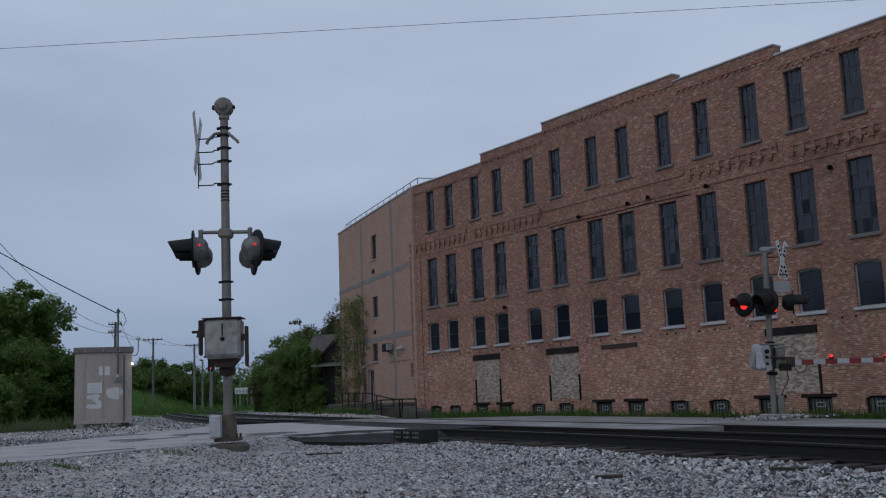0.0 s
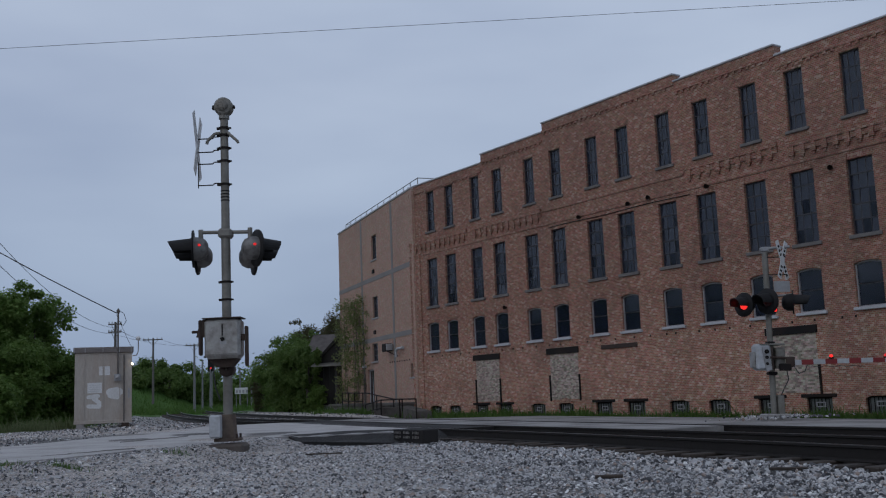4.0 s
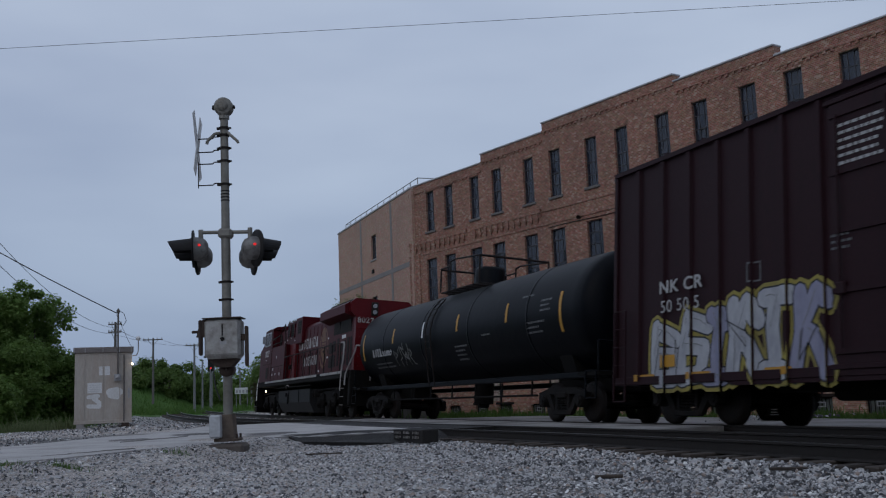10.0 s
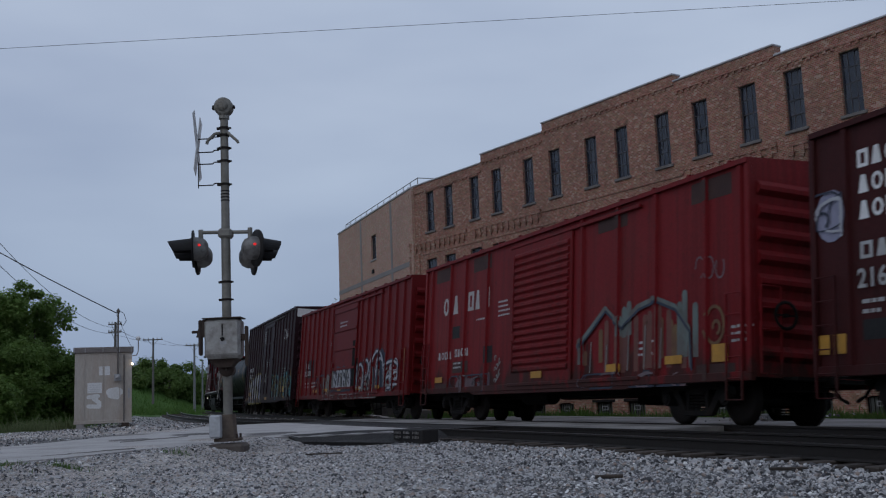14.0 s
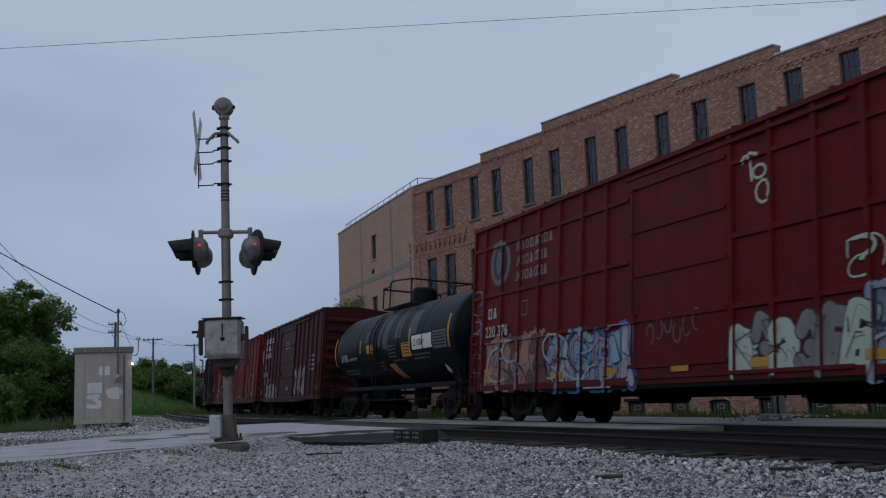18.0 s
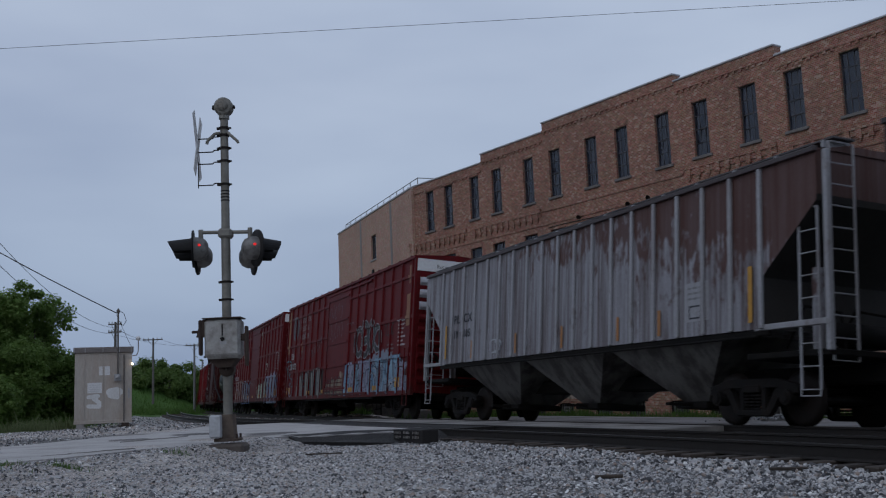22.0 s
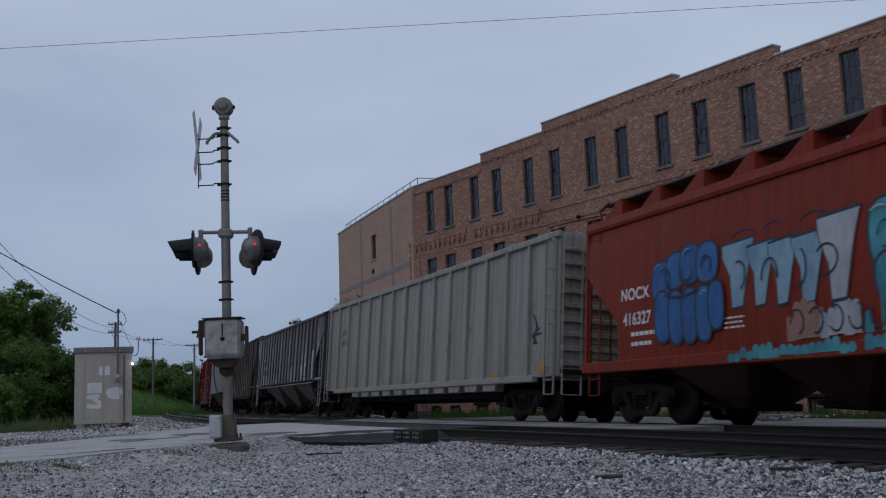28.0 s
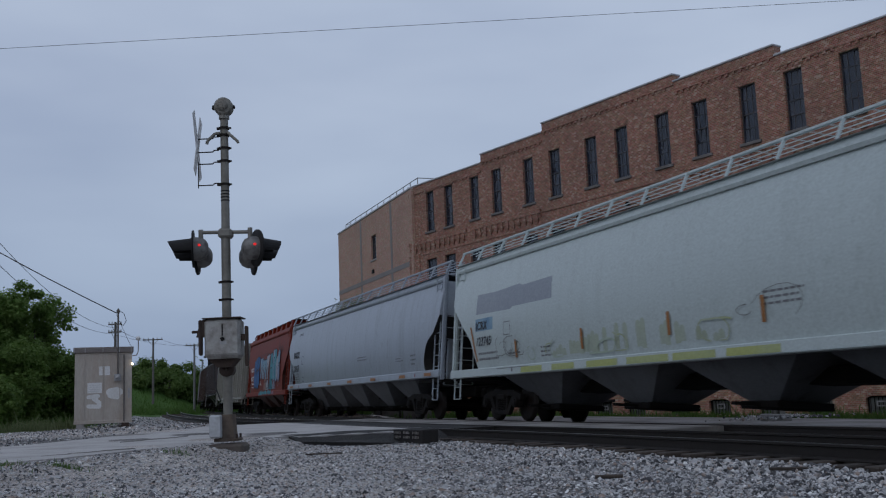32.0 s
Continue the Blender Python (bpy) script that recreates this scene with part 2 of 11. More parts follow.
ASPHALT = surface("worn_pale_asphalt", (0.47, 0.445, 0.43), (0.27, 0.25, 0.235), 0.92, big=0.9, fine=20, amount=0.75, bumps=0.6)
ASPHALT_OLD = surface("grimy_crossing_asphalt", (0.33, 0.31, 0.295), (0.085, 0.078, 0.072), 0.92, big=0.55, fine=16, amount=0.9, bumps=0.6)
TAR = surface("dark_crossing_asphalt", (0.014, 0.0125, 0.012), (0.04, 0.035, 0.032), 0.9, fine=30, bumps=0.6)
SOIL = surface("grey_gravel_soil", (0.25, 0.235, 0.225), (0.15, 0.135, 0.12), 0.95, big=0.6, fine=40, bumps=0.9)
RAIL = surface("rail_steel", (0.02, 0.016, 0.014), (0.03, 0.021, 0.017), 0.65, 0.3)
RAIL_TOP = surface("worn_rail_head", (0.16, 0.15, 0.145), (0.09, 0.08, 0.07), 0.4, 0.9, bumps=0)
TIE = surface("creosoted_timber", (0.040, 0.030, 0.024), (0.085, 0.066, 0.052), 0.9, big=3, stretch=(1, 6, 1), vary=0.35)
BALLAST = stone_mat("limestone_ballast", (0.035, 0.034, 0.036), (0.43, 0.42, 0.415), (0.95, 0.94, 0.93))
LEAF = leaf_mat("green_leaves", (0.125, 0.215, 0.05), (0.215, 0.315, 0.09))
LEAF_DARK = leaf_mat("deep_green_leaves", (0.10, 0.168, 0.043), (0.185, 0.26, 0.078))
LEAF_PALE = leaf_mat("grey_green_creeper_leaves", (0.16, 0.19, 0.07), (0.25, 0.28, 0.12))
DRY_GRASS = leaf_mat("pale_dry_grass", (0.15, 0.19, 0.085), (0.22, 0.25, 0.13))
LEAF_RUST = leaf_mat("budding_brown_leaves", (0.13, 0.10, 0.06), (0.11, 0.125, 0.055))
GRASS = leaf_mat("grass_blades", (0.065, 0.135, 0.026), (0.115, 0.19, 0.05))
BARK = surface("bark", (0.08, 0.065, 0.055), (0.04, 0.033, 0.03), 0.95, big=4, stretch=(4, 4, 0.6), bumps=0.8)
POLE_WOOD = surface("weathered_pole_wood", (0.16, 0.145, 0.135), (0.09, 0.08, 0.075), 0.9, big=3, stretch=(5, 5, 0.4))
POLE_PALE = surface("pale_pole", (0.22, 0.22, 0.225), (0.15, 0.15, 0.15), 0.8)
WIRE = plain("black_cable", (0.035, 0.035, 0.038), 0.6)
BARN = surface("dark_barn_boards", (0.026, 0.024, 0.022), (0.016, 0.016, 0.016), 0.9, big=2, stretch=(4, 4, 0.4))
BARN_ROOF = surface("mossy_tin_roof", (0.105, 0.088, 0.08), (0.045, 0.036, 0.03), 0.85, big=1.8, amount=0.9)
RED_LIGHT = glow("lit_red_lens", (1.0, 0.03, 0.025), 1.1)
RED_DIM = glow("dim_red_lens", (0.7, 0.02, 0.02), 0.9)
LAMP_WHITE = glow("lit_headlamp", (1.0, 0.85, 0.6), 9.0)
LENS_DARK = plain("dark_red_lens", (0.06, 0.006, 0.006), 0.2)


# ---- building blocks ----
class Shape:
    """Collects faces for one mesh."""

    def __init__(self):
        self.v, self.f, self.s = [], [], []

    def add(self, verts, faces, smooth=False):
        o = len(self.v)
        self.v += [tuple(p) for p in verts]
        self.f += [tuple(i + o for i in q) for q in faces]
        self.s += [smooth] * len(faces)
        return self

    def box(self, x0, x1, y0, y1, z0, z1, c=0.0):
        if c <= 0:
            p = [(x, y, z) for x in (x0, x1) for y in (y0, y1) for z in (z0, z1)]
            return self.add(p, [(0, 1, 3, 2), (4, 6, 7, 5), (0, 4, 5, 1), (2, 3, 7, 6), (0, 2, 6, 4), (1, 5, 7, 3)])
        c = min(c, (x1 - x0) / 2.1, (y1 - y0) / 2.1, (z1 - z0) / 2.1)
        p, idx = [], {}
        for i, x in enumerate((x0, x1)):
            for j, y in enumerate((y0, y1)):
                for k, z in enumerate((z0, z1)):
                    sx, sy, sz = (c, -c)[i], (c, -c)[j], (c, -c)[k]
                    for a, q in enumerate(((x, y + sy, z + sz), (x + sx, y, z + sz), (x + sx, y + sy, z))):
                        idx[i, j, k, a] = len(p)
                        p.append(q)
        f = []
        for i in (0, 1):
            q = [idx[i, 0, 0, 0], idx[i, 1, 0, 0], idx[i, 1, 1, 0], idx[i, 0, 1, 0]]
            f.append(q if i else q[::-1])
            q = [idx[0, i, 0, 1], idx[1, i, 0, 1], idx[1, i, 1, 1], idx[0, i, 1, 1]]
            f.append(q[::-1] if i else q)
            q = [idx[0, 0, i, 2], idx[1, 0, i, 2], idx[1, 1, i, 2], idx[0, 1, i, 2]]
            f.append(q if i else q[::-1])
        for a in (0, 1):
            for b_ in (0, 1):
                q = [idx[0, a, b_, 1], idx[1, a, b_, 1], idx[1, a, b_, 2], idx[0, a, b_, 2]]
                f.append(q if (a + b_) % 2 == 0 else q[::-1])
                q = [idx[a, 0, b_, 0], idx[a, 1, b_, 0], idx[a, 1, b_, 2], idx[a, 0, b_, 2]]
                f.append(q[::-1] if (a + b_) % 2 == 0 else q)
                q = [idx[a, b_, 0, 0], idx[a, b_, 1, 0], idx[a, b_, 1, 1], idx[a, b_, 0, 1]]
                f.append(q if (a + b_) % 2 == 0 else q[::-1])
        for i in (0, 1):
            for j in (0, 1):
                for k in (0, 1):
                    q = [idx[i, j, k, 0], idx[i, j, k, 1], idx[i, j, k, 2]]
                    f.append(q if (i + j + k) % 2 == 0 else q[::-1])
        return self.add(p, f)

    def cyl(self, p0, p1, r0, r1=None, n=12, caps=True, smooth=True):
        r1 = r0 if r1 is None else r1
        a, b = Vector(p0), Vector(p1)
        q = (b - a).to_track_quat("Z", "Y")
        e1, e2 = q @ Vector((1, 0, 0)), q @ Vector((0, 1, 0))
        ring = [(math.cos(2 * math.pi * i / n), math.sin(2 * math.pi * i / n)) for i in range(n)]
        lo = [a + (e1 * x + e2 * y) * r0 for x, y in ring]
        hi = [b + (e1 * x + e2 * y) * r1 for x, y in ring]
        self.add(lo + hi, [(i, (i + 1) % n, n + (i + 1) % n, n + i) for i in range(n)], smooth)
        if caps:
            self.add(lo, [tuple(range(n))[::-1]])
            self.add(hi, [tuple(range(n))])
        return self

    def tube(self, pts, r, n=6):
        for p, q in zip(pts[:-1], pts[1:]):
            self.cyl(p, q, r, r, n)
        return self

    def lathe(self, axis0, axis1, profile, n=20):
        """profile: (share of the way from axis0 to axis1, radius)."""
        a, b = Vector(axis0), Vector(axis1)
        q = (b - a).to_track_quat("Z", "Y")
        e1, e2 = q @ Vector((1, 0, 0)), q @ Vector((0, 1, 0))
        p = []
        for t, r in profile:
            c = a.lerp(b, t)
            p += [c + (e1 * math.cos(2 * math.pi * i / n) + e2 * math.sin(2 * math.pi * i / n)) * r for i in range(n)]
        f = [(k * n + i, k * n + (i + 1) % n, (k + 1) * n + (i + 1) % n, (k + 1) * n + i) for k in range(len(profile) - 1) for i in range(n)]
        self.add(p, f, True)
        return self

    def prism(self, poly, axis, a0, a1):
        """poly: (u, v) points; extruded along axis. x: (u, v) are y, z; y: x, z; z: x, y."""
        def at(u, v, a):
            return {"x": (a, u, v), "y": (u, a, v), "z": (u, v, a)}[axis]
        n = len(poly)
        lo, hi = [at(u, v, a0) for u, v in poly], [at(u, v, a1) for u, v in poly]
        self.add(lo + hi, [(i, (i + 1) % n, n + (i + 1) % n, n + i) for i in range(n)] + [tuple(range(n))[::-1], tuple(range(n, 2 * n))])
        return self


def mesh_of(name, s, material):
    me = bpy.data.meshes.new(name)
    me.from_pydata(s.v, [], s.f)
    me.polygons.foreach_set("use_smooth", s.s)
    b = bmesh.new()
    b.from_mesh(me)
    bmesh.ops.recalc_face_normals(b, faces=b.faces)
    b.to_mesh(me)
    b.free()
    me.materials.append(material)
    me.update()
    return me


def part(name, s, material, parent, label=""):
    ob = new(name, mesh_of(name, s, material) if isinstance(s, Shape) else s)
    ob.parent = parent
    if label:
        ob["label"] = label
    return ob


def thing(name, label, category, group="", kind="", m=None):
    ob = new(name)
    ob.empty_display_size = 0.3
    if m is not None:
        ob.matrix_world = m
    return tagged(ob, label, category, group, kind)


def solid(name, s, material, label, category, group="", kind="", m=None):
    ob = new(name, mesh_of(name, s, material) if isinstance(s, Shape) else s)
    if m is not None:
        ob.matrix_world = m
    return tagged(ob, label, category, group, kind)


def arrays_mesh(name, verts, faces, material):
    """A mesh from numpy arrays of corners and triangles or quads."""
    me = bpy.data.meshes.new(name)
    me.from_pydata(verts.tolist(), [], faces.tolist())
    me.materials.append(material)
    me.update()
    return me


def letters(name, text, size, material, parent, m, label="", squeeze=1.0, bold=False):
    """Painted writing: built-in font made into a thin mesh; m places it, x along the text, y up."""
    cu = bpy.data.curves.new(name, "FONT")
    cu.body, cu.size, cu.extrude, cu.space_character = text, size, 0.002, 1.1
    cu.offset = size * 0.02 if bold else 0.0
    tmp = bpy.data.objects.new(name, cu)
    scene.collection.objects.link(tmp)
    me = bpy.data.meshes.new_from_object(tmp)
    bpy.data.objects.remove(tmp)
    me.transform(m @ Matrix.Diagonal((squeeze, 1, 1, 1)))
    me.materials.clear()
    me.materials.append(material)
    return part(name, me, material, parent, label)


# ---- the line of the railway ----
S_MIN, S_MAX = -440, 330
G = 0.7175
CANT = radians(4.95)  # the main line leans into its curve: the far rail lies lower
FALL = -2 * G * math.sin(CANT)


def heading_rate(s):
    if s < -25:
        return 0.0
    if s < 82:
        return -0.0006135 - 4.8729e-05 * s + 6.692e-07 * s * s
    return -0.00012 - min(1.0, (s - 82) / 18) * 0.0105


def drift(s):
    """Slight swing of the main line off its general curve."""
    if s < 8:
        return 0.0193 * (max(s, -30) + 15)
    return 0.444 * (0.5 + 0.5 * math.cos(math.pi * (min(s, 70) - 8) / 62))


def lay_line():
    pts = {0: (0.0, 33.6565, 1.9434)}
    for step in (1, -1):
        x, y, a = pts[0]
        s = 0
        while S_MIN < s < S_MAX:
            k = heading_rate(s + 0.5 * step)
            am = a + 0.5 * k * step
            x, y, a, s = x + math.cos(am) * step, y + math.sin(am) * step, a + k * step, s + step
            pts[s] = (x, y, a)
    return {s: (x - drift(s) * math.sin(a), y + drift(s) * math.cos(a), a + drift(s + 0.5) - drift(s - 0.5)) for s, (x, y, a) in pts.items()}


LINE = lay_line()


def on_line(s):
    i = math.floor(s)
    u = s - i
    p, q = LINE[i], LINE[i + 1]
    return tuple(p[k] * (1 - u) + q[k] * u for k in range(3))


def side_of(s, d):
    """A point d metres to the left of the main line (towards the camera's side)."""
    x, y, a = on_line(s)
    return x - d * math.sin(a), y + d * math.cos(a)


GAPS = ((-440, 3.05), (-23, 3.05), (2, 3.75), (14, 4.5), (26, 4.7), (50, 4.5), (85, 4.2), (330, 4.2))


def siding_gap(s):
    for (a, u), (b, w) in zip(GAPS[:-1], GAPS[1:]):
        if a <= s <= b:
            t = (s - a) / (b - a)
            t = t * t * (3 - 2 * t)
            return u + (w - u) * t - drift(s)
    return 4.2


# ---- ground ----
# edges of the road that comes in from the left
ROAD_NEAR = [(-60, -16), (-30, 1.0), (-14, 10.3), (-6.46, 14.52), (-5.85, 15.4), (-5.5, 17.0), (-5.05, 18.3), (-4.6, 19.8), (-3.2, 22.6)]
ROAD_FAR = [(-60, -2), (-34, 8), (-18, 16), (-11.0, 19.6), (-9.9, 20.6), (-9.3, 21.8), (-9.1, 24.5), (-8.6, 30.5), (-7.6, 34.8)]
LINE_XY = np.array([LINE[s][:2] for s in range(S_MIN, S_MAX + 1)])
LINE_A = np.array([LINE[s][2] for s in range(S_MIN, S_MAX + 1)])


def ramp(v, a, b):
    t = np.clip((v - a) / (b - a), 0, 1)
    return t * t * (3 - 2 * t)


def line_place(x, y):
    """Along and to the left of the main line, for arrays of places."""
    d2 = (LINE_XY[None, :, 0] - x[:, None]) ** 2 + (LINE_XY[None, :, 1] - y[:, None]) ** 2
    i = d2.argmin(1)
    a = LINE_A[i]
    left = (x - LINE_XY[i, 0]) * -np.sin(a) + (y - LINE_XY[i, 1]) * np.cos(a)
    return i + S_MIN, left


def ground_height(x, y):
    s, left = line_place(x, y)
    z = np.full(len(x), -0.24)
    # the gravel rises to meet the road's near edge, and lies level round the cabin
    ahead = np.interp(x, [p[0] for p in ROAD_NEAR], [p[1] for p in ROAD_NEAR]) - y
    z += 0.235 * ramp(-ahead, -5.6, -0.9) * ramp(-x, 2.0, 4.2)
    z += 0.06 * ramp(-x, 2, 6) * ramp(-left, -30, -8)
    z = np.minimum(z, 0.0 - 0.20 * ramp(left, -1.0, 1.0) * (1 - ramp(left, 6.2, 8.5)) * ramp(y, 24, 30))
    z -= 0.05 * ramp(-x, 10, 14) * ramp(y, 33, 40)
    z -= (0.12 * ramp(-left, 1.0, 2.2) + 0.16 * ramp(-left, 6.8, 9.5)) * ramp(y, 0, 15) * ramp(-y, -130, -60)
    hill = ramp(left, 9, 24) * ramp(s.astype(float), 62, 82)
    z += 5.0 * hill * (1 - 0.72 * ramp(x, -46, -25))
    z += 0.9 * ramp(left, 26, 60) * ramp(s.astype(float), 30, 70) * (1 - hill)
    n = np.sin(x * 1.7 + y * 0.6) * np.sin(y * 1.3 - x * 0.4) * 0.02 + np.sin(x * 4.1 - y * 2.2) * np.sin(y * 3.7) * 0.008
    return z + n


def spaced(*runs):
    out = []
    for a, b, step in runs:
        out += list(np.arange(a, b, step))
    return np.array(out + [runs[-1][1]])


def grid_mesh(name, xs, ys, material, height):
    gx, gy = np.meshgrid(xs, ys)
    gz = height(gx.ravel(), gy.ravel())
    v = np.stack([gx.ravel(), gy.ravel(), gz], 1)
    nx = len(xs)
    j, i = np.meshgrid(np.arange(len(ys) - 1), np.arange(nx - 1), indexing="ij")
    a = (j * nx + i).ravel()
    me = arrays_mesh(name, v, np.stack([a, a + 1, a + nx + 1, a + nx], 1), material)
    me.polygons.foreach_set("use_smooth", [True] * len(me.polygons))
    return me


def ground_mat():
    """Turf away from the line, limestone gravel and soil near it."""
    m, n, l, b = base_mat("gravel_and_turf", 0.95)
    co = n.new("ShaderNodeTexCoord")
    sp = n.new("ShaderNodeSeparateXYZ")
    l.new(co.outputs["Object"], sp.inputs[0])
    # pebbles: one shade for each cell
    vo = n.new("ShaderNodeTexVoronoi")
    vo.inputs["Scale"].default_value = 34.0
    l.new(co.outputs["Object"], vo.inputs["Vector"])
    vs = n.new("ShaderNodeSeparateColor")
    l.new(vo.outputs["Color"], vs.inputs[0])
    pb = n.new("ShaderNodeMapRange")
    pb.inputs["To Min"].default_value = 0.35
    pb.inputs["To Max"].default_value = 1.35
    l.new(vs.outputs[0], pb.inputs["Value"])
    f1 = noise_fac(n, l, 0.5, 0.35, 0.7)
    f2 = noise_fac(n, l, 18.0, 0.3, 0.7)
    f3 = noise_fac(n, l, 3.0, 0.3, 0.75)
    grav = mix_node(n, l, f1, rgba((0.70, 0.64, 0.59)), rgba((0.46, 0.41, 0.375)))
    grav = mix_node(n, l, f2, mix_node(n, l, 1.0, grav, (0.7, 0.7, 0.7, 1), "MULTIPLY"), grav)
    grav = mix_node(n, l, 0.75, grav, mix_node(n, l, 1.0, grav, pb.outputs["Result"], "MULTIPLY"))
    sa = n.new("ShaderNodeAttribute")
    sa.attribute_name = "sand"
    rock = mix_node(n, l, f2, rgba((0.07, 0.067, 0.066)), rgba((0.24, 0.23, 0.225)))
    grav = mix_node(n, l, sa.outputs["Fac"], rock, grav)
    turf = mix_node(n, l, f3, rgba((0.045, 0.10, 0.020)), rgba((0.085, 0.145, 0.038)))
    at = n.new("ShaderNodeAttribute")
    at.attribute_name = "turf"
    da = n.new("ShaderNodeAttribute")
    da.attribute_name = "dirt"
    dm = n.new("ShaderNodeMath")
    dm.operation = "MULTIPLY"
    l.new(da.outputs["Fac"], dm.inputs[0])
    l.new(noise_fac(n, l, 1.6, 0.35, 0.5), dm.inputs[1])
    grav = mix_node(n, l, dm.outputs[0], grav, rgba((0.10, 0.078, 0.062)))
    c = mix_node(n, l, at.outputs["Fac"], grav, turf)
    l.new(c, b.inputs["Base Color"])
    bump(n, l, b, f2, 0.8, 0.03)
    b.inputs["Specular IOR Level"].default_value = 0.1
    return m


GX = spaced((-3000, -400, 300), (-400, -90, 20), (-90, -26, 2.0), (-26, 20, 0.5), (20, 60, 2.0), (60, 400, 20), (400, 3000, 300))
GY = spaced((-3000, -60, 200), (-60, 0, 5), (0, 60, 0.5), (60, 150, 1.5), (150, 420, 12), (420, 3000, 250))
ground_me = grid_mesh("ground", GX, GY, ground_mat(), ground_height)
gv = np.array([v.co[:] for v in ground_me.vertices])
g_s, g_left = line_place(gv[:, 0], gv[:, 1])
turf = ramp(g_left, 13.0, 16.0) * ramp(gv[:, 1], 44, 52) + ramp(-g_left, 7.6, 8.6) * ramp(gv[:, 1], 5, 12) + ramp(-gv[:, 0], 14.5, 17) * ramp(gv[:, 1], 34, 40)
turf = np.clip(turf + ramp(np.abs(gv[:, 0]), 60, 90) + ramp(gv[:, 1], 95, 110), 0, 1) * ramp(gv[:, 1], -20, 4)
ground_me.attributes.new("turf", "FLOAT", "POINT").data.foreach_set("value", turf.astype(np.float32))
near_edge = np.interp(gv[:, 0], [p[0] for p in ROAD_NEAR], [p[1] for p in ROAD_NEAR]) - gv[:, 1]
dirt = ramp(near_edge, -0.6, 0.0) * (1 - ramp(near_edge, 0.3, 1.0)) * ramp(-gv[:, 0], 3.5, 5.0)
g_gap = np.array([siding_gap(q) for q in g_s])
dirt = np.clip(dirt + ramp(g_left, g_gap - 1.0, g_gap - 0.4) * (1 - ramp(g_left, g_gap + 1.0, g_gap + 1.9)), 0, 1)
ground_me.attributes.new("dirt", "FLOAT", "POINT").data.foreach_set("value", dirt.astype(np.float32))
sand = np.clip(ramp(-gv[:, 0], -2.0, 2.5) * ramp(24 - gv[:, 1], 0, 4) + ramp(gv[:, 1], 26, 30), 0, 1)
ground_me.attributes.new("sand", "FLOAT", "POINT").data.foreach_set("value", sand.astype(np.float32))
ground = tagged(new("ground", ground_me), "grey limestone gravel giving way to green turf", "ground", kind="structure")


def strip(points_a, points_b, z0, z1, z2=None):
    """A slab between two edges: tops at z1 (list or number), sunk to z0."""
    s = Shape()
    n = len(points_a)
    zt = z1 if isinstance(z1, (list, tuple)) else [z1] * n
    zb = zt if z2 is None else [z2] * n
    v = [(x, y, z) for (x, y), z in zip(points_a, zt)] + [(x, y, z) for (x, y), z in zip(points_b, zb)]
    v += [(x, y, z0) for x, y in points_a] + [(x, y, z0) for x, y in points_b]
    f = []
    for i in range(n - 1):
        f += [(i, i + 1, n + i + 1, n + i), (i, 2 * n + i, 2 * n + i + 1, i + 1), (n + i, n + i + 1, 3 * n + i + 1, 3 * n + i)]
    f += [(0, n, 3 * n, 2 * n), (n - 1, 3 * n - 1, 4 * n - 1, 2 * n - 1)]
    return s.add(v, f)


# the road: comes in from the left, crosses both tracks and runs on behind them
solid("road", strip(ROAD_NEAR, ROAD_FAR, -0.6, [0.02, 0.03, 0.035, 0.032, 0.03, 0.022, 0.012, 0.005, -0.004]), ASPHALT, "worn pale grey asphalt road leading over the crossing", "road", kind="structure")

# cracks in the old asphalt
ROAD = bpy.data.objects["road"]
for x, y, ang, length, seed in ((-7.9, 17.6, 112, 2.6, 1), (-7.0, 21.5, 75, 2.8, 3), (-6.6, 16.2, 60, 2.0, 5)):
    rc = random.Random(seed)
    ca, sa = math.cos(radians(ang)), math.sin(radians(ang))
    left, right = [], []
    for k in range(13):
        d, o, w = length * k / 12, rc.gauss(0, 0.07), rc.uniform(0.004, 0.014)
        left.append((x + ca * d - sa * (o - w), y + sa * d + ca * (o - w)))
        right.append((x + ca * d - sa * (o + w), y + sa * d + ca * (o + w)))
    zr = [float(np.interp(p[1], [15, 19, 24, 30], [0.037, 0.034, 0.022, 0.012])) for p in left]
    part("crack", strip(left, right, -0.02, zr), SOIL, ROAD)


def between(s0, s1, d0, d1, name, material, label, z=0.0, step=1.0, low=-0.8, z2=None):
    """A slab that follows the line from s0 to s1, between two distances to its left."""
    n = max(2, int((s1 - s0) / step) + 1)
    ss = [s0 + (s1 - s0) * i / (n - 1) for i in range(n)]
    a = [side_of(s, d0(s) if callable(d0) else d0) for s in ss]
    b = [side_of(s, d1(s) if callable(d1) else d1) for s in ss]
    return solid(name, strip(a, b, low, z, z2), material, label, "road", kind="structure")


# crossing surface between and beside the rails
between(-9.9, 4.5, lambda s: siding_gap(s) + G + 0.07, lambda s: siding_gap(s) + 4.0, "crossing_apron", ASPHALT, "patched asphalt crossing apron beside the rails", -0.012)
between(-9.9, 4.5, lambda s: siding_gap(s) - G + 0.12, lambda s: siding_gap(s) + G - 0.12, "crossing_infill", TAR, "dark asphalt between the rails of the siding", -0.014)
between(-15.8, 4.5, lambda s: G + 0.12, lambda s: siding_gap(s) - G - 0.09, "crossing_middle", ASPHALT_OLD, "pale asphalt between the two tracks", -0.010)
between(-16.0, 4.5, lambda s: -G + 0.12, lambda s: G - 0.12, "crossing_infill_main", TAR, "dark asphalt between the rails of the main track", FALL - 0.004, z2=-0.024)
